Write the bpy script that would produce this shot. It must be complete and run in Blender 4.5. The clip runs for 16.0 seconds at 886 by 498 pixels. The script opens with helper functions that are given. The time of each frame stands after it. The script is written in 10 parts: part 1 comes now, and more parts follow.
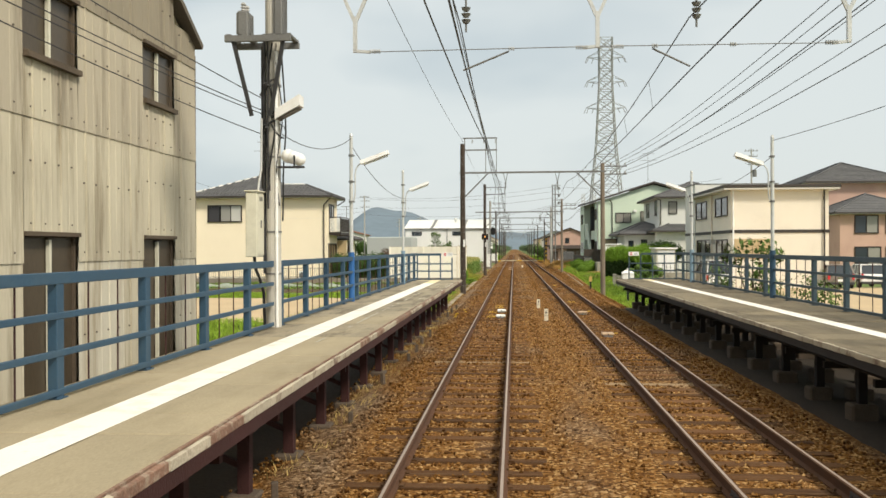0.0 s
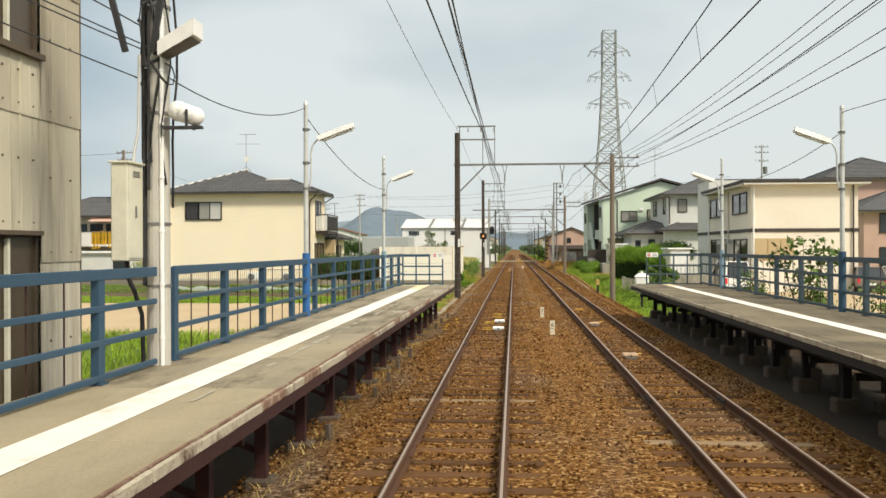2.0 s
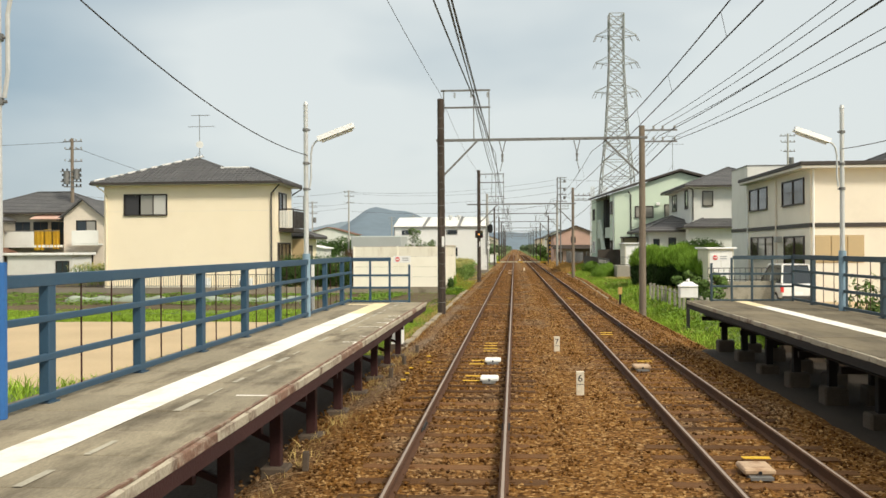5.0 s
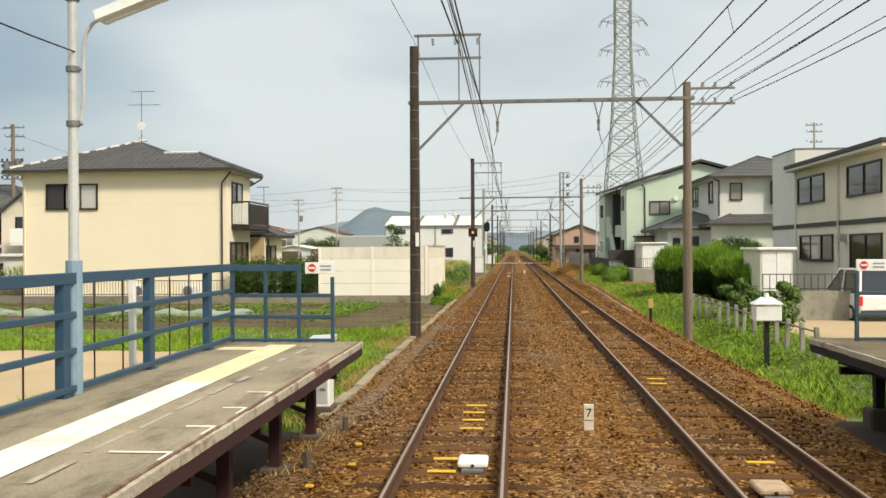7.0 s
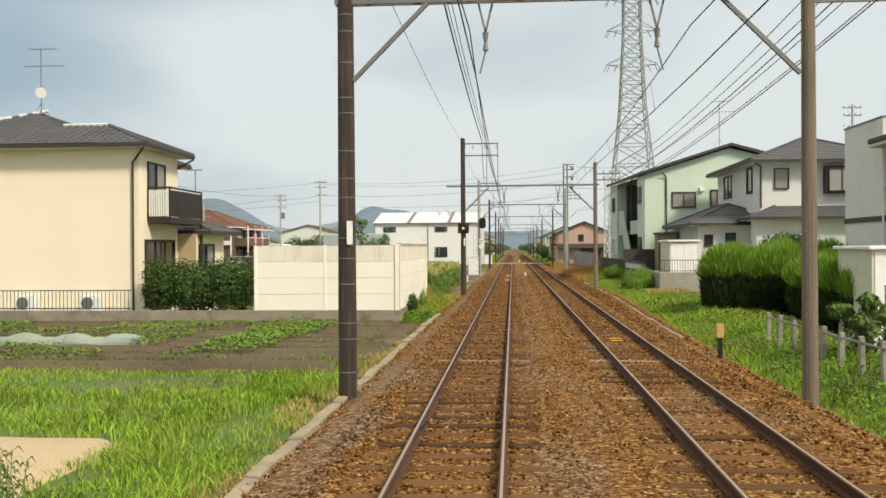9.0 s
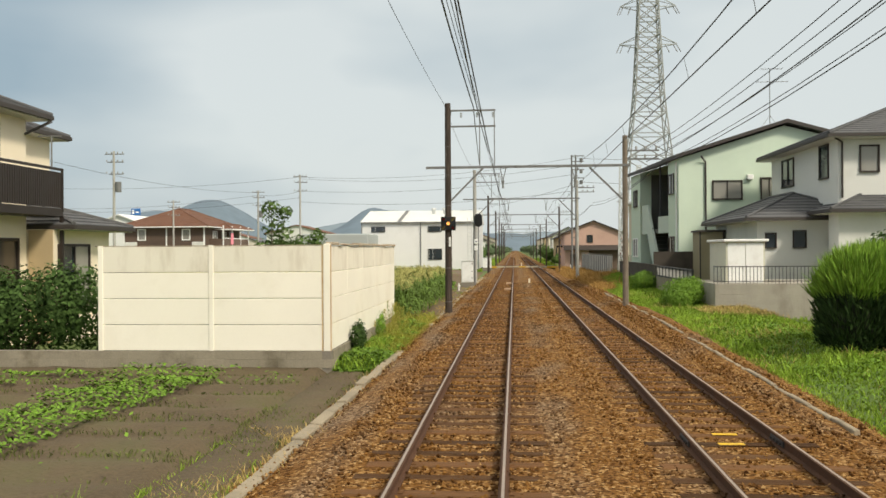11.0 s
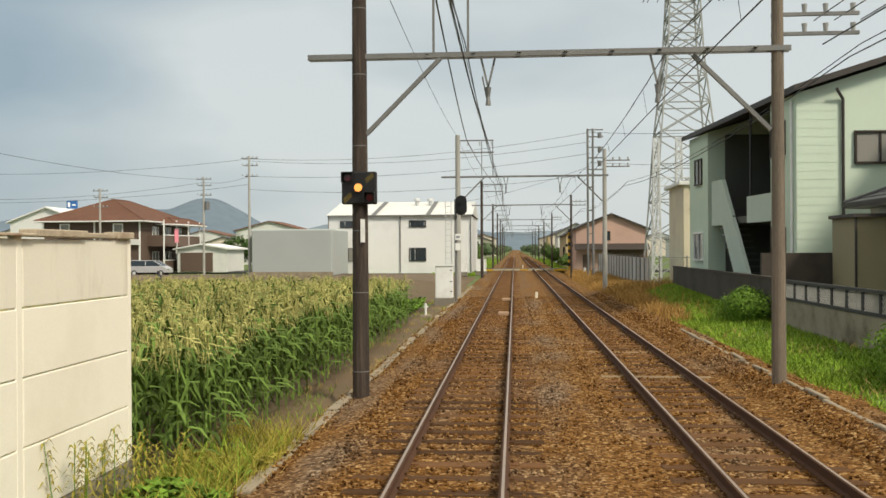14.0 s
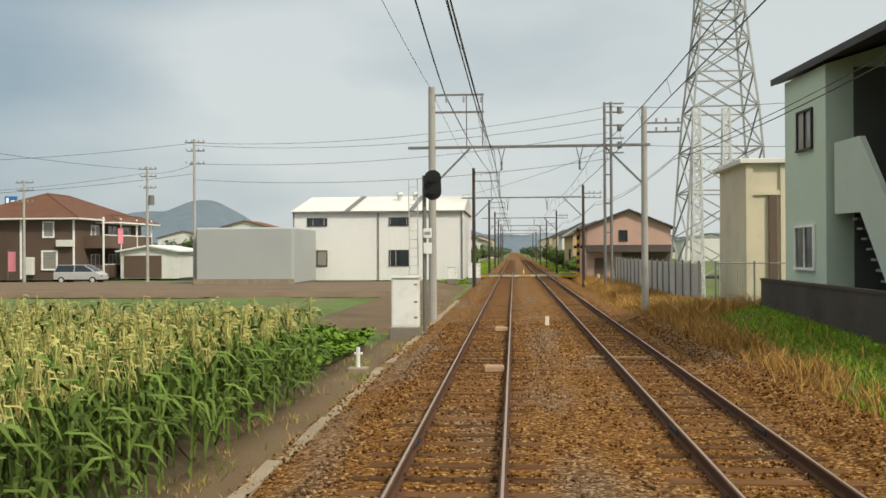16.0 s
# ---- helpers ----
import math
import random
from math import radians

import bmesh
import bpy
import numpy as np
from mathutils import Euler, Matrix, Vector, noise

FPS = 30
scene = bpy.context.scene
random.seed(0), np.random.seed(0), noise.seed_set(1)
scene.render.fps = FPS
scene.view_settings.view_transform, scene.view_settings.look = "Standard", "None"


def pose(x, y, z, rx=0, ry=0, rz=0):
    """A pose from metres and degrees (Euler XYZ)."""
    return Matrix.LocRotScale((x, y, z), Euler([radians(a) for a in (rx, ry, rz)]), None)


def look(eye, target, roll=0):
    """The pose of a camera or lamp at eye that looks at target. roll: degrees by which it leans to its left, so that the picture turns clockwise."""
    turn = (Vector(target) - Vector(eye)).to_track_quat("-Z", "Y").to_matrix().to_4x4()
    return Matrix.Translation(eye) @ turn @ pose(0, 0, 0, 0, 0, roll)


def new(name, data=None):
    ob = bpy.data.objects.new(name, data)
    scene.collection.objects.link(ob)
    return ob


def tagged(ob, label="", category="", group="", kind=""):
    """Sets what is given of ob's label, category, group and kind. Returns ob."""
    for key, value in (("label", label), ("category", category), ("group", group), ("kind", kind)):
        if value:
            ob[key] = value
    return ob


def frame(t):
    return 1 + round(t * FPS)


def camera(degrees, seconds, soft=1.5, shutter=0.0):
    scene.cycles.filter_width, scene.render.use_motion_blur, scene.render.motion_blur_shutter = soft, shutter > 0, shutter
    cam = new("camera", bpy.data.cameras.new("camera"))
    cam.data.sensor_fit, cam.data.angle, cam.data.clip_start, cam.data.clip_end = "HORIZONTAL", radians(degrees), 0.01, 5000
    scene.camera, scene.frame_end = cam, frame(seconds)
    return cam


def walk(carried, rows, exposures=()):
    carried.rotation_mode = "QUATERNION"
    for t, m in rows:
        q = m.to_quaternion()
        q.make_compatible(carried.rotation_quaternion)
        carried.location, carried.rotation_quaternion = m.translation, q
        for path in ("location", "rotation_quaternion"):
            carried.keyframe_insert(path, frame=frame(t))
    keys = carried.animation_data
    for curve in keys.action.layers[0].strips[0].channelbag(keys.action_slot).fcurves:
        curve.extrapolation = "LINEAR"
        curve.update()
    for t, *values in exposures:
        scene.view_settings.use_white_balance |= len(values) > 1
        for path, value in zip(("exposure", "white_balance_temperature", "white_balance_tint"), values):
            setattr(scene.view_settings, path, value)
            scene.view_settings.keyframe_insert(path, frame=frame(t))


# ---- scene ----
# Camera: stands in the driving cab, 2.33 m above the rail tops; the track runs along +y.
LENS = 51.1
cam = camera(LENS, 16.0, soft=1.55)
EYE_X, EYE_Z = 0.69, 2.48
# seconds, metres along the track, yaw, pitch, lean (degrees)
ROWS = [
    (0.0, 0.000, 4.36, -0.05, 0.23),
    (0.5, 1.205, 4.37, -0.04, 0.28),
    (1.0, 2.432, 4.37, -0.04, 0.22),
    (1.5, 3.696, 4.38, -0.03, 0.29),
    (2.0, 5.051, 4.36, -0.05, 0.17),
    (2.5, 6.522, 4.35, -0.04, 0.18),
    (3.0, 8.122, 4.36, -0.05, 0.24),
    (3.5, 9.856, 4.37, -0.05, 0.27),
    (4.0, 11.699, 4.38, -0.06, 0.38),
    (4.5, 13.657, 4.41, -0.06, 0.38),
    (5.0, 15.868, 4.39, -0.04, 0.32),
    (5.5, 18.063, 4.37, -0.03, 0.28),
    (6.0, 20.407, 4.35, -0.01, 0.22),
    (6.5, 22.841, 4.38, -0.00, 0.31),
    (7.0, 25.383, 4.35, -0.02, 0.33),
    (7.5, 27.991, 4.38, 0.02, 0.38),
    (8.0, 30.683, 4.34, 0.02, 0.20),
    (8.5, 33.487, 4.35, -0.00, 0.34),
    (9.0, 36.374, 4.30, -0.07, 0.39),
    (9.5, 39.442, 4.30, 0.00, 0.39),
    (10.0, 42.579, 4.33, 0.02, 0.38),
    (10.5, 45.814, 4.37, 0.03, 0.37),
    (11.0, 49.144, 4.40, 0.04, 0.36),
    (11.5, 52.492, 4.43, 0.03, 0.17),
    (12.0, 56.050, 4.44, -0.04, 0.08),
    (12.5, 59.667, 4.40, 0.01, 0.21),
    (13.0, 63.354, 4.38, -0.11, 0.36),
    (13.5, 67.099, 4.38, -0.12, 0.14),
    (14.0, 70.887, 4.41, -0.01, 0.32),
    (14.5, 74.705, 4.37, 0.13, 0.56),
    (15.0, 78.569, 4.36, 0.10, 0.27),
    (15.5, 82.449, 4.35, 0.11, 0.37),
    (16.0, 86.346, 4.37, 0.13, 0.32),
]
walk(cam, [(t, pose(EYE_X, y, EYE_Z, 90 + pitch, lean, yaw)) for t, y, yaw, pitch, lean in ROWS],
     exposures=[(0.0, -0.03, 6880, 8), (9.0, -0.03, 6880, 8), (11.5, -0.12, 6880, 8), (12.5, -0.13, 6880, 8), (14.0, -0.20, 6880, 8), (16.0, -0.21, 6880, 8)])

# Hazy bright sky, a soft high sun from behind and to the right.
SUN_ELEV, SUN_AZ = radians(43), radians(133)   # azimuth clockwise from +y
world = bpy.data.worlds.new("sky")
scene.world = world
world.use_nodes = True
wn, wl = world.node_tree.nodes, world.node_tree.links
wn.clear()
w_out = wn.new("ShaderNodeOutputWorld")
w_bg = wn.new("ShaderNodeBackground")
w_sky = wn.new("ShaderNodeTexSky")
w_sky.sky_type = "NISHITA"
w_sky.sun_disc = False
w_sky.sun_elevation, w_sky.sun_rotation = SUN_ELEV, SUN_AZ
w_sky.air_density, w_sky.dust_density = 1.0, 3.0
w_scale = wn.new("ShaderNodeMixRGB")
w_scale.blend_type = "MULTIPLY"
w_scale.inputs[0].default_value = 1.0
w_scale.inputs[2].default_value = (0.115, 0.115, 0.115, 1)
w_co = wn.new("ShaderNodeTexCoord")
w_map = wn.new("ShaderNodeMapping")
w_map.inputs["Scale"].default_value = (1.0, 1.0, 2.6)
w_noise = wn.new("ShaderNodeTexNoise")
w_noise.inputs["Scale"].default_value = 1.9
w_noise.inputs["Detail"].default_value = 4.0
w_noise.inputs["Roughness"].default_value = 0.45
w_ramp = wn.new("ShaderNodeValToRGB")
w_ramp.color_ramp.elements[0].position, w_ramp.color_ramp.elements[0].color = 0.34, (0.375, 0.50, 0.61, 1)
w_ramp.color_ramp.elements[1].position, w_ramp.color_ramp.elements[1].color = 0.62, (0.80, 0.875, 0.92, 1)
w_mix = wn.new("ShaderNodeMixRGB")
w_mix.inputs[0].default_value = 0.86
w_bg.inputs["Strength"].default_value = 1.0
wl.new(w_sky.outputs[0], w_scale.inputs[1])
wl.new(w_co.outputs["Generated"], w_map.inputs["Vector"])
wl.new(w_map.outputs["Vector"], w_noise.inputs["Vector"])
# the cloud sheet thins towards the east and thickens towards the west
w_sep = wn.new("ShaderNodeSeparateXYZ")
wl.new(w_co.outputs["Generated"], w_sep.inputs[0])
w_tilt = wn.new("ShaderNodeMath"); w_tilt.operation = "MULTIPLY_ADD"
w_tilt.inputs[1].default_value = 0.36
wl.new(w_sep.outputs[0], w_tilt.inputs[0])
wl.new(w_noise.outputs[0], w_tilt.inputs[2])
w_low = wn.new("ShaderNodeMath"); w_low.operation = "MULTIPLY_ADD"
w_low.inputs[1].default_value = -0.12
wl.new(w_sep.outputs[2], w_low.inputs[0])
wl.new(w_tilt.outputs[0], w_low.inputs[2])
w_off = wn.new("ShaderNodeMath"); w_off.operation = "ADD"
w_off.inputs[1].default_value = 0.05
wl.new(w_low.outputs[0], w_off.inputs[0])
# pale haze low over the horizon
w_haze = wn.new("ShaderNodeMapRange")
w_haze.inputs["From Min"].default_value, w_haze.inputs["From Max"].default_value = 0.0, 0.16
w_haze.inputs["To Min"].default_value, w_haze.inputs["To Max"].default_value = 0.24, 0.0
wl.new(w_sep.outputs[2], w_haze.inputs["Value"])
w_sum = wn.new("ShaderNodeMath"); w_sum.operation = "ADD"
wl.new(w_off.outputs[0], w_sum.inputs[0])
wl.new(w_haze.outputs[0], w_sum.inputs[1])
wl.new(w_sum.outputs[0], w_ramp.inputs[0])
wl.new(w_scale.outputs[0], w_mix.inputs[1])
wl.new(w_ramp.outputs[0], w_mix.inputs[2])
# a thin overcast grows brighter from the horizon to the zenith
w_rise = wn.new("ShaderNodeMapRange")
w_rise.interpolation_type = "SMOOTHSTEP"
w_rise.inputs["From Min"].default_value, w_rise.inputs["From Max"].default_value = 0.25, 0.9
w_rise.inputs["To Min"].default_value, w_rise.inputs["To Max"].default_value = 1.0, 1.6
wl.new(w_sep.outputs[2], w_rise.inputs["Value"])
wl.new(w_rise.outputs[0], w_bg.inputs["Strength"])
# and whiter, as the sheet thins towards the sun
w_white = wn.new("ShaderNodeMapRange")
w_white.interpolation_type = "SMOOTHSTEP"
w_white.inputs["From Min"].default_value, w_white.inputs["From Max"].default_value = 0.28, 0.7
w_white.inputs["To Max"].default_value = 0.85
wl.new(w_sep.outputs[2], w_white.inputs["Value"])
w_top = wn.new("ShaderNodeMixRGB")
w_top.inputs[2].default_value = (0.79, 0.76, 0.71, 1)
wl.new(w_white.outputs[0], w_top.inputs[0])
wl.new(w_mix.outputs[0], w_top.inputs[1])
wl.new(w_top.outputs[0], w_bg.inputs["Color"])
wl.new(w_bg.outputs[0], w_out.inputs[0])

sun_data = bpy.data.lights.new("sun", "SUN")
sun_data.energy, sun_data.angle, sun_data.color = 3.4, radians(9), (1.0, 0.93, 0.82)
sun = new("sun", sun_data)
s_dir = Vector((math.sin(SUN_AZ) * math.cos(SUN_ELEV), math.cos(SUN_AZ) * math.cos(SUN_ELEV), math.sin(SUN_ELEV)))
sun.matrix_world = look(s_dir * 200, (0, 0, 0))

# ---- materials ----
def material(name, col, rough=0.8, metal=0.0, var=0.15, scale=6.0, fine=60.0, bump=0.15, stain=None, stain_amt=0.0,
             stain_scale=1.2, stretch=(1, 1, 1), obj_var=0.0, island_var=0.0, spec=0.4):
    """A surface with broad and fine variation of its colour, optional stains, fine relief, and change from piece to piece."""
    m = bpy.data.materials.new(name)
    m.use_nodes = True
    n, l = m.node_tree.nodes, m.node_tree.links
    b = n["Principled BSDF"]
    b.inputs["Metallic"].default_value = metal
    b.inputs["Specular IOR Level"].default_value = spec
    co = n.new("ShaderNodeNewGeometry")
    mp = n.new("ShaderNodeMapping")
    mp.inputs["Scale"].default_value = stretch
    l.new(co.outputs["Position"], mp.inputs["Vector"])
    broad = n.new("ShaderNodeTexNoise")
    broad.inputs["Scale"].default_value, broad.inputs["Detail"].default_value = scale * 0.25, 4
    grain = n.new("ShaderNodeTexNoise")
    grain.inputs["Scale"].default_value, grain.inputs["Detail"].default_value = fine, 3
    l.new(mp.outputs[0], broad.inputs["Vector"])
    l.new(mp.outputs[0], grain.inputs["Vector"])
    val = n.new("ShaderNodeMath"); val.operation = "ADD"
    l.new(broad.outputs[0], val.inputs[0]); l.new(grain.outputs[0], val.inputs[1])
    last = val.outputs[0]
    if obj_var or island_var:
        if obj_var:
            src = n.new("ShaderNodeObjectInfo").outputs["Random"]
        else:
            src = n.new("ShaderNodeNewGeometry").outputs["Random Per Island"]
        k = n.new("ShaderNodeMath"); k.operation = "MULTIPLY_ADD"
        k.inputs[1].default_value, k.inputs[2].default_value = (obj_var or island_var), -0.5 * (obj_var or island_var)
        l.new(src, k.inputs[0])
        add = n.new("ShaderNodeMath"); add.operation = "ADD"
        l.new(last, add.inputs[0]); l.new(k.outputs[0], add.inputs[1])
        last = add.outputs[0]
    mr = n.new("ShaderNodeMapRange")
    mr.inputs["From Min"].default_value, mr.inputs["From Max"].default_value = 0.6, 1.4
    mr.inputs["To Min"].default_value, mr.inputs["To Max"].default_value = 1 - var, 1 + var
    mr.clamp = False
    l.new(last, mr.inputs["Value"])
    mul = n.new("ShaderNodeMixRGB"); mul.blend_type = "MULTIPLY"; mul.inputs[0].default_value = 1
    mul.inputs[1].default_value = (*col, 1)
    l.new(mr.outputs[0], mul.inputs[2])
    colour = mul.outputs[0]
    if stain:
        sn = n.new("ShaderNodeTexNoise")
        sn.inputs["Scale"].default_value, sn.inputs["Detail"].default_value, sn.inputs["Roughness"].default_value = stain_scale, 6, 0.65
        l.new(mp.outputs[0], sn.inputs["Vector"])
        rp = n.new("ShaderNodeMapRange")
        rp.inputs["From Min"].default_value, rp.inputs["From Max"].default_value = 0.5, 0.72
        rp.inputs["To Max"].default_value = stain_amt
        l.new(sn.outputs[0], rp.inputs["Value"])
        mx = n.new("ShaderNodeMixRGB")
        mx.inputs[2].default_value = (*stain, 1)
        l.new(rp.outputs[0], mx.inputs[0]); l.new(colour, mx.inputs[1])
        colour = mx.outputs[0]
    l.new(colour, b.inputs["Base Color"])
    rr = n.new("ShaderNodeMapRange")
    rr.inputs["To Min"].default_value, rr.inputs["To Max"].default_value = max(rough - 0.12, 0.02), min(rough + 0.12, 1)
    l.new(broad.outputs[0], rr.inputs["Value"]); l.new(rr.outputs[0], b.inputs["Roughness"])
    if bump:
        bp = n.new("ShaderNodeBump")
        bp.inputs["Strength"].default_value, bp.inputs["Distance"].default_value = bump, 0.02
        l.new(grain.outputs[0], bp.inputs["Height"]); l.new(bp.outputs[0], b.inputs["Normal"])
    return m


def glass(name, col=(0.03, 0.04, 0.05)):
    m = bpy.data.materials.new(name)
    m.use_nodes = True
    b = m.node_tree.nodes["Principled BSDF"]
    b.inputs["Base Color"].default_value = (*col, 1)
    b.inputs["Roughness"].default_value = 0.06
    b.inputs["Specular IOR Level"].default_value = 0.6
    return m


def lit(name, col, power):
    m = bpy.data.materials.new(name)
    m.use_nodes = True
    b = m.node_tree.nodes["Principled BSDF"]
    b.inputs["Base Color"].default_value = (*col, 1)
    b.inputs["Emission Color"].default_value = (*col, 1)
    b.inputs["Emission Strength"].default_value = power
    return m


def stony(name, cells):
    """Ballast: each stone, a cell of the bed or a mesh island, takes its own shade between dark rust, tan and grey."""
    m = bpy.data.materials.new(name)
    m.use_nodes = True
    n, l = m.node_tree.nodes, m.node_tree.links
    b = n["Principled BSDF"]
    b.inputs["Roughness"].default_value = 0.95
    b.inputs["Specular IOR Level"].default_value = 0.08
    co = n.new("ShaderNodeTexCoord")
    if cells:
        warp = n.new("ShaderNodeTexNoise"); warp.inputs["Scale"].default_value = 9.0
        l.new(co.outputs["Object"], warp.inputs["Vector"])
        mixv = n.new("ShaderNodeMixRGB"); mixv.inputs[0].default_value = 0.06
        l.new(co.outputs["Object"], mixv.inputs[1]); l.new(warp.outputs["Color"], mixv.inputs[2])
        vo = n.new("ShaderNodeTexVoronoi"); vo.inputs["Scale"].default_value = 27.0
        l.new(mixv.outputs[0], vo.inputs["Vector"])
        sep = n.new("ShaderNodeSeparateColor"); l.new(vo.outputs["Color"], sep.inputs[0])
        pick = sep.outputs[0]
    else:
        pick = n.new("ShaderNodeNewGeometry").outputs["Random Per Island"]
    rust = n.new("ShaderNodeValToRGB"); e = rust.color_ramp.elements
    e[0].position, e[0].color = 0.0, (0.045, 0.018, 0.005, 1)
    e[1].position, e[1].color = 1.0, (0.45, 0.285, 0.125, 1)
    for p, c in ((0.35, (0.135, 0.061, 0.017, 1)), (0.8, (0.245, 0.122, 0.036, 1))):
        k = e.new(p); k.color = c
    grey = n.new("ShaderNodeValToRGB"); e = grey.color_ramp.elements
    e[0].position, e[0].color = 0.0, (0.060, 0.042, 0.028, 1)
    e[1].position, e[1].color = 1.0, (0.34, 0.27, 0.205, 1)
    k = e.new(0.5); k.color = (0.155, 0.11, 0.072, 1)
    l.new(pick, rust.inputs[0]); l.new(pick, grey.inputs[0])
    # fresh grey stone lies in long stretches: between the tracks and on the west shoulder
    big = n.new("ShaderNodeTexNoise"); big.inputs["Scale"].default_value, big.inputs["Detail"].default_value = 0.55, 5
    stretch = n.new("ShaderNodeMapping"); stretch.inputs["Scale"].default_value = (1.6, 0.45, 1)
    l.new(co.outputs["Object"], stretch.inputs["Vector"]); l.new(stretch.outputs[0], big.inputs["Vector"])
    where = n.new("ShaderNodeSeparateXYZ"); l.new(co.outputs["Object"], where.inputs[0])
    last = big.outputs[0]
    for centre, reach, gain, start in ((1.42, 0.65, 0.13, 40.0), (-1.75, 0.7, 0.13, -30.0)):
        off = n.new("ShaderNodeMath"); off.operation = "SUBTRACT"; off.inputs[1].default_value = centre
        far = n.new("ShaderNodeMath"); far.operation = "ABSOLUTE"
        band = n.new("ShaderNodeMapRange"); band.interpolation_type = "SMOOTHSTEP"
        band.inputs["From Min"].default_value, band.inputs["From Max"].default_value = 0.1, reach
        band.inputs["To Min"].default_value, band.inputs["To Max"].default_value = gain, 0.0
        add = n.new("ShaderNodeMath"); add.operation = "ADD"
        l.new(where.outputs[0], off.inputs[0]); l.new(off.outputs[0], far.inputs[0]); l.new(far.outputs[0], band.inputs["Value"])
        along = n.new("ShaderNodeMapRange"); along.interpolation_type = "SMOOTHSTEP"
        along.inputs["From Min"].default_value, along.inputs["From Max"].default_value = start, start + 16
        both = n.new("ShaderNodeMath"); both.operation = "MULTIPLY"
        l.new(where.outputs[1], along.inputs["Value"]); l.new(along.outputs[0], both.inputs[0]); l.new(band.outputs[0], both.inputs[1])
        l.new(last, add.inputs[0]); l.new(both.outputs[0], add.inputs[1])
        last = add.outputs[0]
    mr = n.new("ShaderNodeMapRange"); mr.inputs["From Min"].default_value, mr.inputs["From Max"].default_value = 0.52, 0.80
    mr.inputs["To Max"].default_value = 0.8
    l.new(last, mr.inputs["Value"])
    mx = n.new("ShaderNodeMixRGB")
    l.new(mr.outputs[0], mx.inputs[0]); l.new(rust.outputs[0], mx.inputs[1]); l.new(grey.outputs[0], mx.inputs[2])
    l.new(mx.outputs[0], b.inputs["Base Color"])
    if cells:
        bp = n.new("ShaderNodeBump"); bp.invert = True
        bp.inputs["Strength"].default_value, bp.inputs["Distance"].default_value = 0.8, 0.02
        l.new(vo.outputs["Distance"], bp.inputs["Height"]); l.new(bp.outputs[0], b.inputs["Normal"])
    return m


M_BALLAST = stony("ballast_bed", True)
M_STONE = stony("ballast_stone", False)
M_PATH = material("trodden_earth", (0.135, 0.092, 0.05), 0.98, var=0.3, scale=2, fine=22, bump=0.6, stain=(0.12, 0.11, 0.05), stain_amt=0.5, stain_scale=0.9)
M_FOOT = material("earth_stained_concrete", (0.10, 0.075, 0.055), 0.95, var=0.3, scale=5, fine=40, bump=0.3)
M_SLEEPER = material("sleeper_timber", (0.125, 0.063, 0.028), 0.9, var=0.4, scale=8, fine=26, bump=0.6, stretch=(0.5, 6, 6), obj_var=1.0, stain=(0.16, 0.115, 0.075), stain_amt=0.5, stain_scale=2.5, spec=0.1)
M_SLEEPER_PALE = material("weathered_pale_timber", (0.30, 0.215, 0.13), 0.9, var=0.35, scale=8, fine=26, bump=0.5, stretch=(0.5, 6, 6), stain=(0.14, 0.08, 0.04), stain_amt=0.7, stain_scale=2.5, spec=0.1)
M_RAIL_SIDE = material("rusty_rail", (0.085, 0.038, 0.018), 0.95, var=0.3, scale=6, fine=50, bump=0.3)
M_RAIL_TOP = material("worn_rail_head", (0.40, 0.315, 0.245), 0.42, metal=0.5, var=0.12, scale=4, fine=30, bump=0.05)
M_CONC_PALE = material("swept_platform_concrete", (0.33, 0.28, 0.188), 0.9, var=0.18, scale=3, fine=45, bump=0.25, stain=(0.20, 0.165, 0.10), stain_amt=0.55, stain_scale=0.9, stretch=(2.0, 0.5, 1), obj_var=0.3)
M_CONC = material("platform_concrete", (0.285, 0.245, 0.172), 0.9, var=0.34, scale=4, fine=45, bump=0.35, stain=(0.075, 0.058, 0.036), stain_amt=0.95, stain_scale=1.3, stretch=(2.2, 0.55, 1), obj_var=0.22)
M_CONC_EDGE = material("platform_edge_concrete", (0.44, 0.39, 0.30), 0.9, var=0.25, scale=8, fine=40, bump=0.4, stain=(0.10, 0.045, 0.03), stain_amt=1.0, stain_scale=4.0)
M_EDGE_RUST = material("rust_bled_edge", (0.20, 0.115, 0.08), 0.9, var=0.4, scale=9, fine=40, bump=0.4, stain=(0.40, 0.35, 0.27), stain_amt=0.95, stain_scale=7.0)
M_KERB = material("old_concrete", (0.30, 0.25, 0.175), 0.95, var=0.3, scale=5, fine=45, bump=0.4, stain=(0.16, 0.14, 0.10), stain_amt=0.7, stain_scale=2.2)
M_WHITE_LINE = material("worn_white_paint", (0.83, 0.80, 0.73), 0.7, var=0.08, scale=5, fine=40, bump=0.1, stain=(0.42, 0.37, 0.28), stain_amt=0.5, stain_scale=3)
M_YELLOW_LINE = material("worn_yellow_paint", (0.78, 0.66, 0.41), 0.7, var=0.1, scale=5, fine=40, bump=0.1, stain=(0.40, 0.36, 0.28), stain_amt=0.5, stain_scale=4)
M_YELLOW = material("yellow_paint", (0.72, 0.44, 0.03), 0.7, var=0.2, scale=10, fine=50, bump=0.1, stain=(0.2, 0.13, 0.05), stain_amt=0.6, stain_scale=14)
M_BLUE = material("blue_rail_paint", (0.030, 0.074, 0.125), 0.55, var=0.14, scale=5, fine=35, bump=0.06, stain=(0.06, 0.10, 0.13), stain_amt=0.4, stain_scale=3)
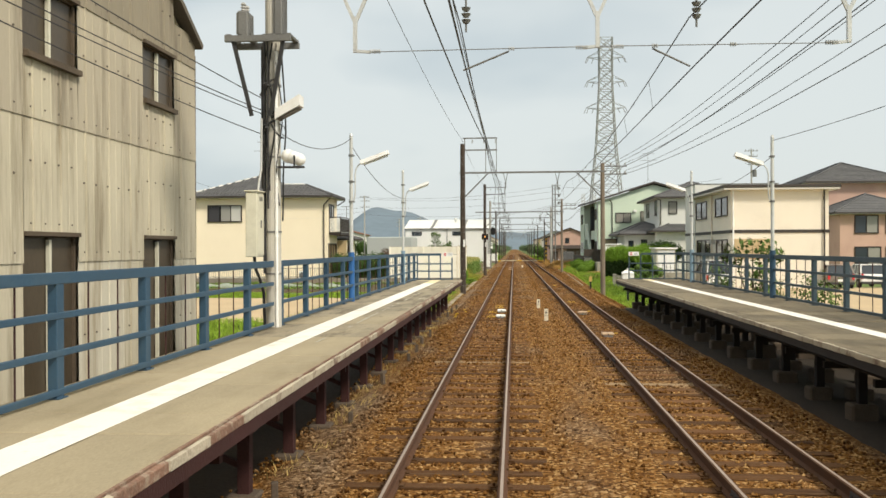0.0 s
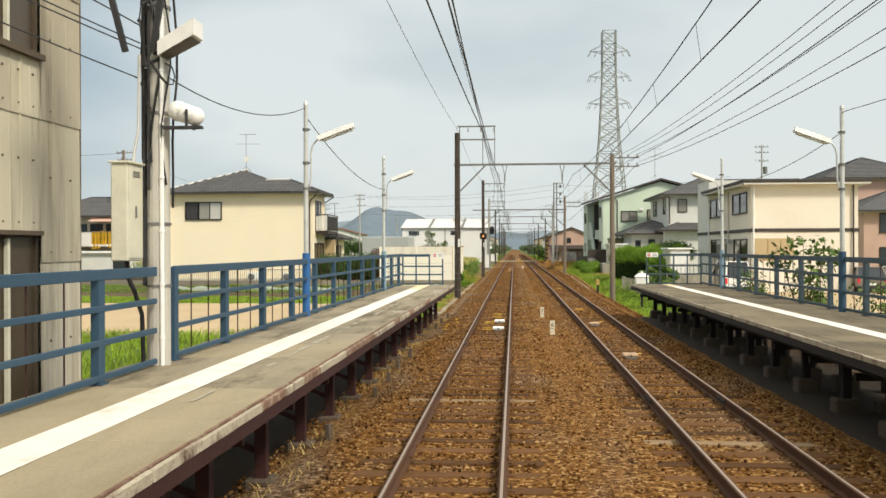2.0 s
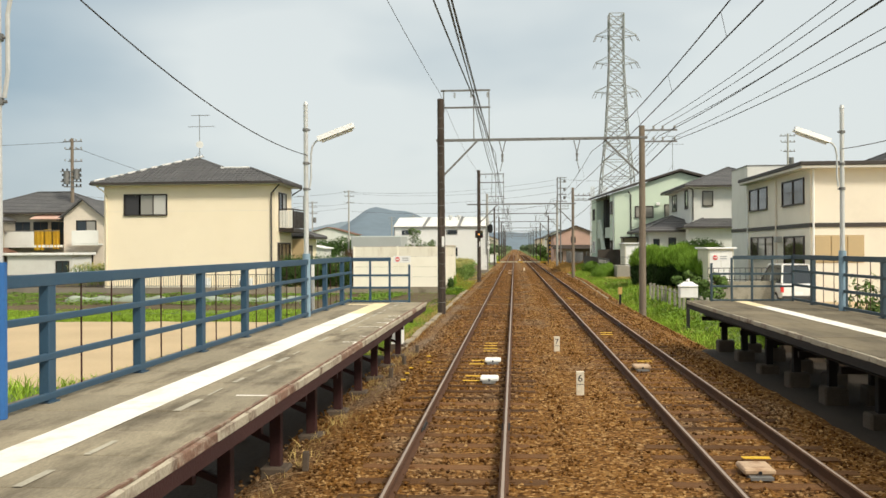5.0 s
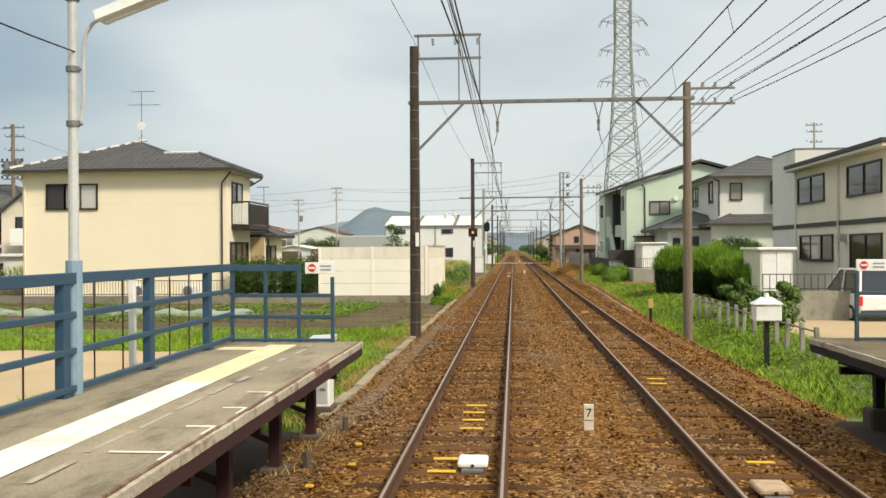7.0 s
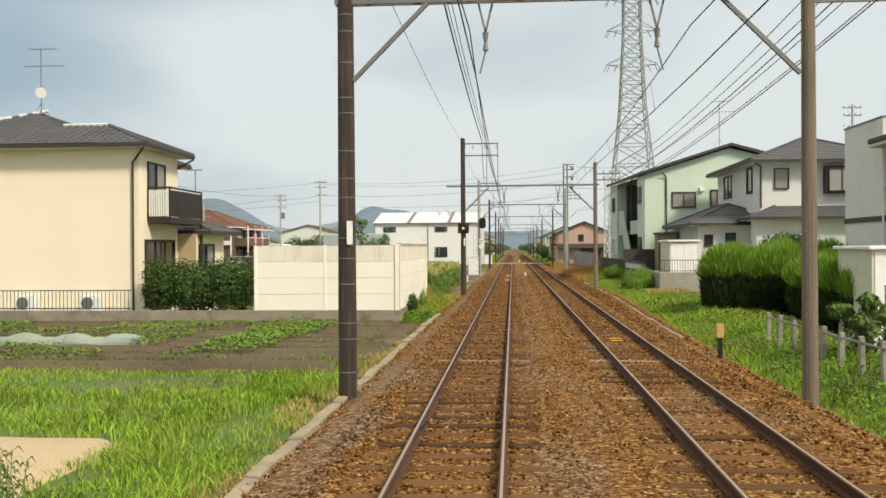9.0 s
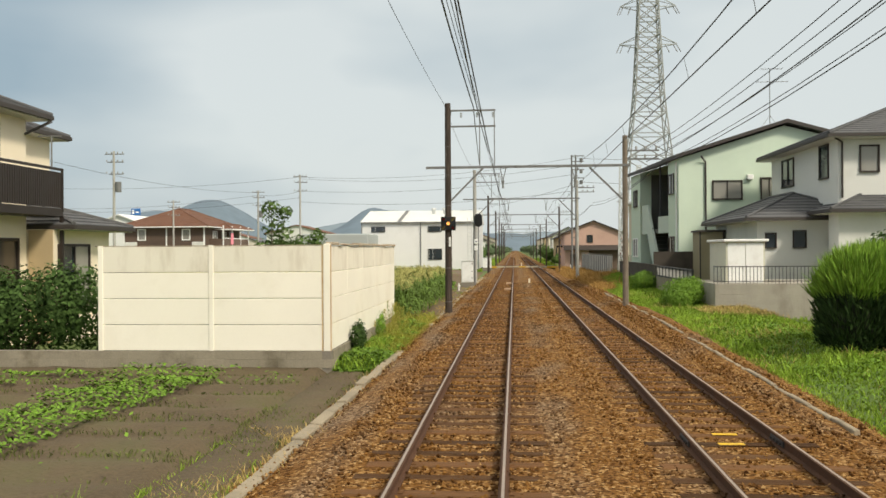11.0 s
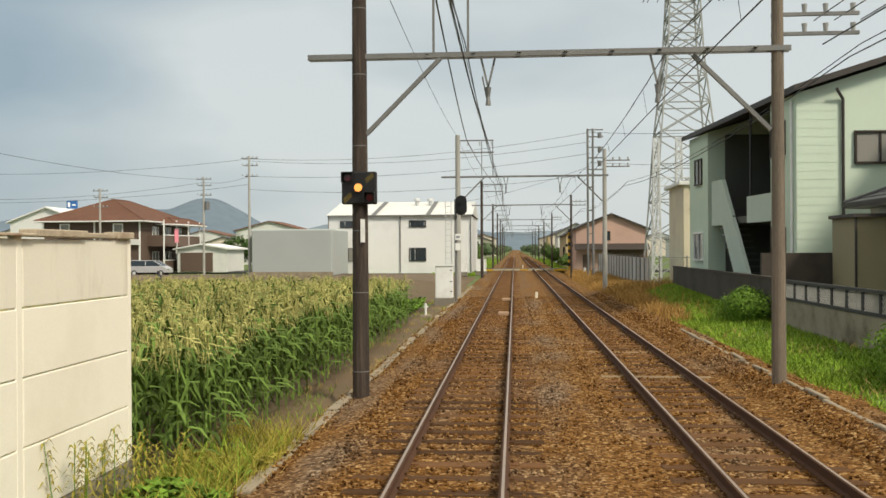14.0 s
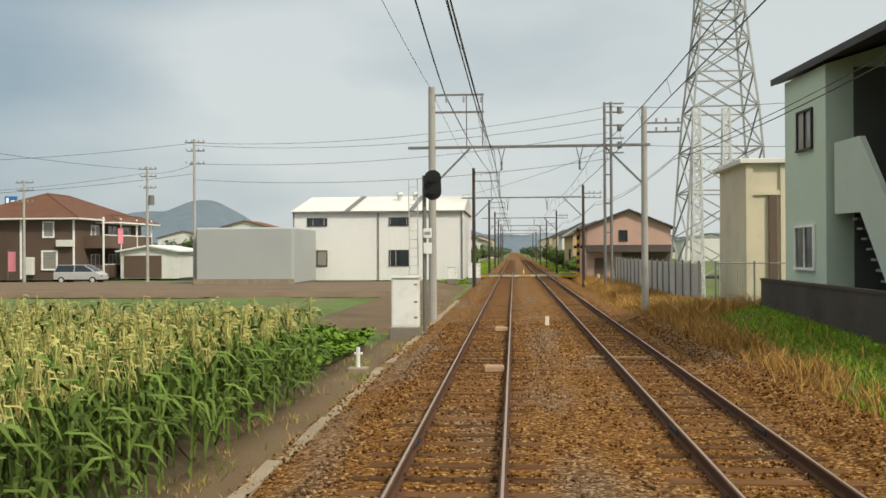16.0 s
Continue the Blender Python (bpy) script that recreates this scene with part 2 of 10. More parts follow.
M_BLUE_BRIGHT = material("bright_blue_paint", (0.03, 0.13, 0.36), 0.5, var=0.1, scale=5, fine=35, bump=0.05)
# the blue rail paint again, greyed for the shaded east railings
M_BLUE_SHADED = material("shaded_blue_rail_paint", (0.040, 0.068, 0.088), 0.6, var=0.16, scale=5, fine=35, bump=0.06, stain=(0.09, 0.11, 0.12), stain_amt=0.5, stain_scale=3)
M_MAROON = material("rusted_maroon_steel", (0.042, 0.013, 0.012), 0.75, var=0.3, scale=6, fine=40, bump=0.25)
# platform steel blackened to hold the shade under the east platform
M_SHADED_STEEL = material("shaded_black_steel", (0.016, 0.012, 0.011), 0.8, var=0.35, scale=6, fine=40, bump=0.2)
M_GALV = material("galvanised_steel", (0.60, 0.61, 0.60), 0.45, metal=0.2, var=0.12, scale=7, fine=40, bump=0.05, stain=(0.30, 0.29, 0.27), stain_amt=0.4, stain_scale=4)
M_STEEL = material("grey_steel", (0.20, 0.20, 0.195), 0.6, metal=0.35, var=0.2, scale=6, fine=35, bump=0.08)
M_DARK_STEEL = material("dark_steel", (0.05, 0.05, 0.052), 0.6, metal=0.2, var=0.2, scale=6, fine=35, bump=0.08)
M_WOODPOLE = material("creosoted_pole", (0.052, 0.038, 0.030), 0.85, var=0.45, scale=5, fine=26, bump=0.7, stretch=(6, 6, 0.4), stain=(0.17, 0.13, 0.10), stain_amt=0.6, stain_scale=1.6)
M_WOODPOLE_GREY = material("weathered_pole", (0.21, 0.17, 0.13), 0.9, var=0.35, scale=5, fine=26, bump=0.7, stretch=(6, 6, 0.4), stain=(0.08, 0.06, 0.05), stain_amt=0.6, stain_scale=1.6)
M_CONCPOLE = material("concrete_pole", (0.40, 0.39, 0.36), 0.85, var=0.12, scale=3, fine=40, bump=0.1, stain=(0.24, 0.22, 0.19), stain_amt=0.5, stain_scale=1.5)
M_WIRE = material("overhead_wire", (0.045, 0.045, 0.048), 0.6, var=0.05, bump=0)
M_INSUL = material("porcelain", (0.36, 0.36, 0.35), 0.3, var=0.05, bump=0)
M_WHITE = material("white_enamel", (0.86, 0.86, 0.84), 0.45, var=0.05, scale=4, fine=30, bump=0.03, stain=(0.55, 0.52, 0.46), stain_amt=0.35, stain_scale=2.5)
M_CREAM_BOX = material("cream_cabinet_paint", (0.66, 0.64, 0.52), 0.5, var=0.06, scale=4, fine=30, bump=0.03, stain=(0.45, 0.43, 0.34), stain_amt=0.4, stain_scale=3)
M_BLACK = material("black_paint", (0.014, 0.014, 0.015), 0.5, var=0.2, scale=5, fine=30, bump=0.05)
M_RED = material("red_paint", (0.65, 0.03, 0.03), 0.5, var=0.08, bump=0)
M_SIGN_INK = material("grey_ink", (0.30, 0.31, 0.33), 0.6, var=0.05, bump=0)
M_DARK_GLASS = glass("window_glass")
M_GLASS_GREY = glass("curtained_glass", (0.30, 0.29, 0.26))
M_FRAME = material("bronze_window_trim", (0.045, 0.035, 0.030), 0.5, metal=0.4, var=0.1, bump=0)
M_FRAME_ALU = material("aluminium_window_trim", (0.45, 0.45, 0.44), 0.4, metal=0.6, var=0.08, bump=0)
M_ASB = material("old_corrugated_sheet", (0.56, 0.525, 0.425), 0.9, var=0.18, scale=2.5, fine=40, bump=0.2, stretch=(2.5, 2.5, 0.35), stain=(0.14, 0.12, 0.095), stain_amt=0.8, stain_scale=0.75)
M_ASB_DARK = material("soot_stained_sheet", (0.13, 0.11, 0.09), 0.95, var=0.3, scale=3, fine=40, bump=0.2)
M_CREAM = material("cream_render", (0.91, 0.80, 0.61), 0.9, var=0.05, scale=1.5, fine=60, bump=0.2, stain=(0.84, 0.72, 0.53), stain_amt=0.3, stain_scale=0.5)
M_ROOF = material("grey_roof_tile", (0.085, 0.085, 0.088), 0.7, var=0.25, scale=4, fine=30, bump=0.3, obj_var=0.4, stain=(0.17, 0.17, 0.16), stain_amt=0.4, stain_scale=1.2)
M_ROOF_BROWN = material("brown_roof_tile", (0.16, 0.075, 0.045), 0.8, var=0.25, scale=4, fine=30, bump=0.3)
M_SOFFIT = material("white_soffit", (0.62, 0.60, 0.55), 0.8, var=0.06, bump=0.05)
M_FASCIA = material("dark_fascia", (0.05, 0.042, 0.037), 0.6, var=0.15, bump=0.05)
M_BEIGE = material("beige_render", (0.80, 0.735, 0.625), 0.9, var=0.07, scale=1.5, fine=60, bump=0.2, stain=(0.62, 0.56, 0.47), stain_amt=0.35, stain_scale=0.5)
M_BEIGE_GREY = material("grey_beige_render", (0.70, 0.62, 0.52), 0.9, var=0.08, scale=1.5, fine=60, bump=0.2, stain=(0.32, 0.29, 0.25), stain_amt=0.4, stain_scale=0.5)
M_WALLWHITE = material("white_render", (0.70, 0.70, 0.66), 0.9, var=0.06, scale=1.5, fine=60, bump=0.15, stain=(0.50, 0.49, 0.45), stain_amt=0.4, stain_scale=0.5)
M_GREEN_WALL = material("mint_siding", (0.60, 0.705, 0.575), 0.75, var=0.05, scale=1.5, fine=40, bump=0.08, stain=(0.48, 0.60, 0.48), stain_amt=0.3, stain_scale=0.5)
M_PINK = material("salmon_siding", (0.56, 0.37, 0.30), 0.85, var=0.08, scale=1.5, fine=40, bump=0.1, stain=(0.38, 0.22, 0.18), stain_amt=0.3, stain_scale=0.6)
M_TAN = material("tan_siding", (0.50, 0.38, 0.22), 0.85, var=0.08, scale=1.5, fine=40, bump=0.1)
M_FACT = material("white_cladding", (0.80, 0.80, 0.78), 0.6, var=0.04, scale=1.5, fine=30, bump=0.05, stain=(0.62, 0.61, 0.58), stain_amt=0.3, stain_scale=0.4)
M_GREYSHEET = material("grey_sheeting", (0.38, 0.41, 0.40), 0.7, var=0.07, scale=1.5, fine=30, bump=0.08)
M_BROWN_WALL = material("brown_siding", (0.13, 0.088, 0.066), 0.85, var=0.12, scale=2, fine=40, bump=0.1)
M_YELLOWBLOCK = material("yellowed_concrete", (0.62, 0.56, 0.42), 0.9, var=0.1, scale=1.5, fine=40, bump=0.15, stain=(0.42, 0.37, 0.28), stain_amt=0.5, stain_scale=0.6)
M_PANEL = material("whitewashed_concrete_panel", (0.92, 0.875, 0.75), 0.9, var=0.04, scale=2, fine=45, bump=0.04, stain=(0.76, 0.69, 0.55), stain_amt=0.4, stain_scale=0.7)
M_RUSTSTREAK = material("rust_streaked_concrete", (0.60, 0.44, 0.26), 0.9, var=0.3, scale=6, fine=40, bump=0.15, stretch=(3, 3, 0.6), stain=(0.33, 0.15, 0.06), stain_amt=0.8, stain_scale=2.5)
M_BLOCK = material("grey_block", (0.23, 0.205, 0.165), 0.95, var=0.2, scale=5, fine=45, bump=0.4, stain=(0.14, 0.13, 0.11), stain_amt=0.6, stain_scale=1.4)
M_SOIL = material("field_soil", (0.105, 0.076, 0.042), 0.98, var=0.35, scale=2, fine=18, bump=1.0, stain=(0.085, 0.085, 0.034), stain_amt=0.7, stain_scale=0.5)
M_GROUND = material("grassy_earth", (0.10, 0.15, 0.036), 0.98, var=0.35, scale=1.2, fine=14, bump=0.8, stain=(0.20, 0.15, 0.09), stain_amt=0.6, stain_scale=0.22)
M_DIRT = material("pale_dirt", (0.47, 0.36, 0.22), 0.98, var=0.15, scale=1.5, fine=20, bump=0.5)
M_ASPHALT = material("asphalt", (0.055, 0.055, 0.055), 0.9, var=0.2, scale=2, fine=60, bump=0.3)
M_BANK = material("brown_bank", (0.16, 0.115, 0.075), 0.98, var=0.3, scale=2, fine=20, bump=0.6)
M_GRASS = material("grass_blades", (0.205, 0.315, 0.036), 0.8, var=0.45, scale=1.6, fine=8, bump=0, island_var=1.0, stain=(0.23, 0.235, 0.055), stain_amt=0.4, stain_scale=0.6, spec=0.12)
M_WEED = material("weed_leaves", (0.135, 0.24, 0.03), 0.7, var=0.3, scale=1.0, fine=8, bump=0, island_var=1.0, spec=0.12)
M_DRYWEED = material("dry_weeds", (0.40, 0.235, 0.075), 0.9, var=0.3, scale=1.0, fine=8, bump=0, island_var=1.0, spec=0.1)
M_OLIVE = material("olive_weeds", (0.13, 0.15, 0.045), 0.9, var=0.3, scale=1.0, fine=8, bump=0, island_var=1.0, spec=0.12)
M_DRYGRASS = material("dry_grass", (0.43, 0.315, 0.12), 0.9, var=0.25, scale=1.0, fine=8, bump=0, island_var=1.0, spec=0.12)
M_CORN = material("maize_leaves", (0.105, 0.165, 0.034), 0.75, var=0.35, scale=1.0, fine=8, bump=0, island_var=1.2, spec=0.15)
M_TASSEL = material("maize_tassels", (0.44, 0.41, 0.15), 0.8, var=0.2, scale=1.0, fine=8, bump=0, island_var=0.8, spec=0.12)
M_HEDGE = material("hedge_leaves", (0.052, 0.095, 0.024), 0.7, var=0.3, scale=1.0, fine=8, bump=0, island_var=1.2, spec=0.12)
# older, darker needles, with the hedge's low shade also in the colour
M_JUNIPER = material("juniper_shaded_old_growth", (0.036, 0.066, 0.02), 0.75, var=0.3, scale=1.0, fine=8, bump=0, island_var=1.2, spec=0.1)
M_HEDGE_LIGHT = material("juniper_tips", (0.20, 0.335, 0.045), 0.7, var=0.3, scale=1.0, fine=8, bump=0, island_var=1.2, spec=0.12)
M_TREE = material("tree_leaves", (0.085, 0.14, 0.036), 0.7, var=0.3, scale=1.0, fine=8, bump=0, island_var=1.2, spec=0.12)
M_BARK = material("bark", (0.10, 0.075, 0.05), 0.95, var=0.3, scale=8, fine=30, bump=0.5)
# distance haze is mixed into both hill colours, paler for the farther range
M_HILL = material("haze_tinted_wooded_hill", (0.13, 0.175, 0.215), 1.0, var=0.14, scale=0.02, fine=0.05, bump=0)
M_HILL_FAR = material("haze_tinted_far_hill", (0.19, 0.24, 0.275), 1.0, var=0.08, scale=0.02, fine=0.05, bump=0)


# ---- building helpers ----
def mesh_of(name, bm, mat, smooth=False):
    me = bpy.data.meshes.new(name)
    bm.to_mesh(me)
    bm.free()
    for k in (mat if isinstance(mat, (list, tuple)) else [mat]):
        me.materials.append(k)
    if smooth:
        for p in me.polygons:
            p.use_smooth = True
    return me


def part(name, bm, mat, parent=None, label="", smooth=False):
    ob = new(name, mesh_of(name, bm, mat, smooth))
    if parent is not None:
        ob.parent = parent
    if label:
        tagged(ob, label)
    return ob


def piece(name, me, parent, loc, rot=(0, 0, 0), scl=(1, 1, 1)):
    """One piece on a shared mesh."""
    ob = bpy.data.objects.new(name, me)
    scene.collection.objects.link(ob)
    ob.parent = parent
    ob.location, ob.rotation_euler, ob.scale = loc, rot, scl
    return ob


def thing(name, label, category, at=(0, 0, 0), rz=0.0, group="", kind=""):
    ob = new(name)
    ob.empty_display_size = 0.2
    ob.location = at
    ob.rotation_euler = (0, 0, rz)
    return tagged(ob, label, category, group, kind)


def solo(name, bm, mat, label, category, at=(0, 0, 0), rz=0.0, group="", kind="", smooth=False):
    ob = new(name, mesh_of(name, bm, mat, smooth))
    ob.location = at
    ob.rotation_euler = (0, 0, rz)
    return tagged(ob, label, category, group, kind)


def B():
    return bmesh.new()


def box(bm, x0, x1, y0, y1, z0, z1, bevel=0.0, mi=0):
    vs = [bm.verts.new(p) for p in ((x0, y0, z0), (x1, y0, z0), (x1, y1, z0), (x0, y1, z0), (x0, y0, z1), (x1, y0, z1), (x1, y1, z1), (x0, y1, z1))]
    fs = [bm.faces.new([vs[i] for i in q]) for q in ((3, 2, 1, 0), (4, 5, 6, 7), (0, 1, 5, 4), (1, 2, 6, 5), (2, 3, 7, 6), (3, 0, 4, 7))]
    for f in fs:
        f.material_index = mi
    if bevel:
        es = {e for f in fs for e in f.edges}
        bmesh.ops.bevel(bm, geom=list(es), offset=bevel, segments=1, affect="EDGES", profile=0.5)
    return bm


def rod(bm, p, q, r0, r1=None, n=8, mi=0, cap=True):
    """A round bar from p to q."""
    r1 = r0 if r1 is None else r1
    p, q = Vector(p), Vector(q)
    d = (q - p).normalized()
    u = d.orthogonal().normalized()
    v = d.cross(u)
    a = [bm.verts.new(p + (u * math.cos(2 * math.pi * i / n) + v * math.sin(2 * math.pi * i / n)) * r0) for i in range(n)]
    b = [bm.verts.new(q + (u * math.cos(2 * math.pi * i / n) + v * math.sin(2 * math.pi * i / n)) * r1) for i in range(n)]
    for i in range(n):
        bm.faces.new((a[i], a[(i + 1) % n], b[(i + 1) % n], b[i])).material_index = mi
    if cap:
        bm.faces.new(a[::-1]).material_index = mi
        bm.faces.new(b).material_index = mi
    return bm


def beam(bm, p, q, w, h, mi=0):
    """A square bar from p to q, w wide and h deep."""
    p, q = Vector(p), Vector(q)
    d = (q - p).normalized()
    up = Vector((0, 0, 1)) if abs(d.z) < 0.95 else Vector((0, 1, 0))
    s = d.cross(up).normalized() * (w / 2)
    t = s.cross(d).normalized() * (h / 2)
    vs = [bm.verts.new(c + a * s + b * t) for c in (p, q) for a, b in ((-1, -1), (1, -1), (1, 1), (-1, 1))]
    for f in ((0, 1, 2, 3), (7, 6, 5, 4), (0, 4, 5, 1), (1, 5, 6, 2), (2, 6, 7, 3), (3, 7, 4, 0)):
        bm.faces.new([vs[i] for i in f]).material_index = mi
    return bm


def prism(bm, pts, z0, z1, mi=0):
    """An upright prism over a plan outline (counter-clockwise)."""
    a = [bm.verts.new((x, y, z0)) for x, y in pts]
    b = [bm.verts.new((x, y, z1)) for x, y in pts]
    n = len(pts)
    for i in range(n):
        bm.faces.new((a[i], a[(i + 1) % n], b[(i + 1) % n], b[i])).material_index = mi
    bm.faces.new(a[::-1]).material_index = mi
    bm.faces.new(b).material_index = mi
    return bm


def sweep_wire(bm, pts, r, n=5):
    """A thin round line through the points."""
    pts = [Vector(p) for p in pts]
    rings = []
    for i, p in enumerate(pts):
        d = (pts[min(i + 1, len(pts) - 1)] - pts[max(i - 1, 0)]).normalized()
        u = d.cross(Vector((0, 0, 1)))
        u = u.normalized() if u.length > 1e-4 else Vector((1, 0, 0))
        v = d.cross(u)
        rings.append([bm.verts.new(p + (u * math.cos(2 * math.pi * k / n) + v * math.sin(2 * math.pi * k / n)) * r) for k in range(n)])
    for a, b in zip(rings, rings[1:]):
        for k in range(n):
            bm.faces.new((a[k], a[(k + 1) % n], b[(k + 1) % n], b[k]))
    return bm


def sag(p, q, drop, n=10):
    p, q = Vector(p), Vector(q)
    return [p.lerp(q, i / n) - Vector((0, 0, drop * 4 * (i / n) * (1 - i / n))) for i in range(n + 1)]


def raw(name, verts, faces, mat, parent=None, kind="", label="", category="", smooth=False):
    me = bpy.data.meshes.new(name)
    me.from_pydata(verts, [], faces)
    for k in (mat if isinstance(mat, (list, tuple)) else [mat]):
        me.materials.append(k)
    if smooth:
        me.polygons.foreach_set("use_smooth", [True] * len(me.polygons))
    me.update()
    ob = new(name, me)
    if parent is not None:
        ob.parent = parent
    return tagged(ob, label, category, "", kind)

# ---- ground ----
def lift(y):
    """How far the east shoulder has climbed: none at the station, full beside the bank."""
    if y < 58 or y > 130:
        return 0.0
    return min(1.0, (y - 58) / 22, (130 - y) / 12)


def ground_sheet():
    xs = [-4000, -1500, -500, -200, -120, -80] + [-60 + 2 * i for i in range(61)] + [80, 120, 200, 500, 1500, 4000]
    ys = [-400, -120, -60] + [-40 + 2 * i for i in range(126)] + [240, 300, 400, 600, 1000, 2000, 4500]
    vs, fs = [], []
    for y in ys:
        for x in xs:
            z = -0.28 + 0.07 * noise.noise((x * 0.17, y * 0.17, 0)) if -60 < x < 60 and y < 205 else -0.28
            if -4.2 < x < 7.0:
                z = -0.34
            vs.append((x, y, z))
    w = len(xs)
    for j in range(len(ys) - 1):
        for i in range(w - 1):
            a = j * w + i
            fs.append((a, a + 1, a + w + 1, a + w))
    return raw("ground", vs, fs, M_GROUND, kind="structure", label="flat grassy earth spreading away from the railway", category="ground", smooth=True)


ground = ground_sheet()


def patch(name, x0, x1, y0, y1, z, mat, label, category, amp=0.03, step=0.5, furrow=0.0):
    nx, ny = max(2, int((x1 - x0) / step)), max(2, int((y1 - y0) / step))
    vs, fs = [], []
    for j in range(ny + 1):
        for i in range(nx + 1):
            x, y = x0 + (x1 - x0) * i / nx, y0 + (y1 - y0) * j / ny
            e = min(i, nx - i, j, ny - j)
            wob = 0.25 * noise.noise((x * 0.6, y * 0.6, 3)) if e == 0 else 0
            zz = z + amp * noise.noise((x * 1.1, y * 1.1, 1)) + furrow * math.sin(y * 2 * math.pi / 1.3) - (0.30 if e == 0 else 0)
            vs.append((x + wob, y + wob, zz))
    w = nx + 1
    for j in range(ny):
        for i in range(nx):
            a = j * w + i
            fs.append((a, a + 1, a + w + 1, a + w))
    return raw(name, vs, fs, mat, kind="structure", label=label, category=category, smooth=True)


patch("dirt_lot", -34, -4.6, 33.5, 49.5, -0.16, M_DIRT, "pale bare dirt lot behind the platform", "ground", 0.05)
patch("vegetable_field", -40, -3.3, 56.5, 69.6, -0.15, M_SOIL, "dark tilled vegetable plot with furrows", "field", 0.04, 0.33, 0.05)
patch("bare_earth", -3.7, -2.36, 58.5, 70.2, -0.20, M_SOIL, "dark bare earth between plot and kerb", "earth", 0.03, 0.3)
patch("maize_field_soil", -40, -2.9, 81, 113, -0.17, M_SOIL, "dark soil of a maize field", "field", 0.03, 0.6)
patch("earth_yard", -7.6, -2.75, 118, 160, -0.215, M_PATH, "bare trodden earth before the white building", "earth", 0.03, 0.4)
patch("trodden_path", -3.6, -2.32, 82, 138, -0.19, M_PATH, "trodden earth strip between maize and ballast", "path", 0.03, 0.3)
patch("earth_bank", -60, -3.2, 141, 146, 0.05, M_BANK, "bare brown earth bank beside a lane", "ground", 0.06)
patch("lane", -90, -4.0, 147, 166.5, -0.05, M_BANK, "brown earth lane before the factory", "road", 0.01, 2.0)
patch("car_park", 8.6, 30, 20, 62, -0.14, M_DIRT, "pale sandy car park behind the platform", "ground", 0.03, 1.0)


# near-black earth colour carries the platform shade on these two sheets
M_UNDER_SHADE = material("shade_dark_earth", (0.038, 0.028, 0.02), 0.98, var=0.4, scale=3, fine=25, bump=0.8)
patch("earth_under_platform", -6.2, -2.05, -14, 39.2, -0.17, M_UNDER_SHADE, "earth under the platform with its shade put into the colour", "ground", 0.02)
patch("earth_under_platform", 4.80, 8.2, -14, 39.6, -0.035, M_UNDER_SHADE, "earth under the opposite platform with its shade put into the colour", "ground", 0.02)


def bank_z(x, y):
    """The grassy bank that climbs to the wall before the apartments."""
    pts = ((41, 0.0), (47, 0.36), (60, 0.50), (84, 0.5), (96, 0.6), (114, 1.05), (118, 0.5), (124, 0.0))
    h = 0.0
    for (ya, ha), (yb, hb) in zip(pts, pts[1:]):
        if ya <= y <= yb:
            h = ha + (hb - ha) * (y - ya) / (yb - ya)
    s = min(1.0, max(0.0, (x - 5.9) / 2.0))
    if y < 64:
        h *= 1.0 - min(1.0, max(0.0, (x - 8.1) / 0.9)) * min(1.0, (64 - y) / 4)
    base = 0.47 * lift(y)
    return -0.27 + base + s * s * (3 - 2 * s) * max(0.0, h - base)


def bank():
    vs, fs = [], []
    nx, ny = 19, 136
    for j in range(ny + 1):
        for i in range(nx + 1):
            x, y = 5.4 + 4.1 * i / nx, 41 + 90 * j / ny
            e = min(i, j, ny - j)
            vs.append((x, y, bank_z(x, y) - 0.02 + 0.03 * noise.noise((x * 1.3, y * 1.3, 2)) - (0.25 if e == 0 else 0)))
    w = nx + 1
    for j in range(ny):
        for i in range(nx):
            a = j * w + i
            fs.append((a, a + 1, a + w + 1, a + w))
    raw("grass_bank", vs, fs, M_GROUND, kind="structure", label="low grassy bank rising to a garden wall", category="ground", smooth=True)


bank()


# ---- ballast bed ----
def ballast_bed():
    # cross-section: shoulder, two tracks with the stones a little below the sleeper tops
    prof = [(-2.6, -0.33), (-2.15, -0.12), (-1.75, -0.05), (-1.35, -0.03), (-0.9, -0.012), (0, -0.018), (0.9, -0.012), (1.35, 0.0), (1.7, 0.02), (2.05, 0.0),
            (2.5, -0.012), (3.4, -0.018), (4.3, -0.012), (4.75, -0.03), (5.2, -0.08), (5.6, -0.16), (6.1, -0.33)]
    ys = [-20 + 0.5 * i for i in range(300)] + [130 + 4 * i for i in range(30)] + [250, 300, 400, 600, 1000, 2000]
    vs, fs = [], []
    for y in ys:
        for x, z in prof:
            near = y < 135
            vs.append((x + (0.09 * noise.noise((x, y * 1.3, 5)) if near else 0), y, z + (0.03 * noise.noise((x * 2, y * 1.7, 2)) if near and -2.5 < x < 6 else 0) + lift(y) * (0 if x < 4.5 else 0.06 if x < 5 else 0.28 if x < 5.4 else 0.36 if x < 6 else 0.5)))
    w = len(prof)
    for j in range(len(ys) - 1):
        for i in range(w - 1):
            a = j * w + i
            fs.append((a, a + 1, a + w + 1, a + w))
    return raw("ballast_bed", vs, fs, M_BALLAST, kind="structure", label="rust-brown ballast bed under two tracks", category="railway ballast", smooth=True)


ballast_bed()


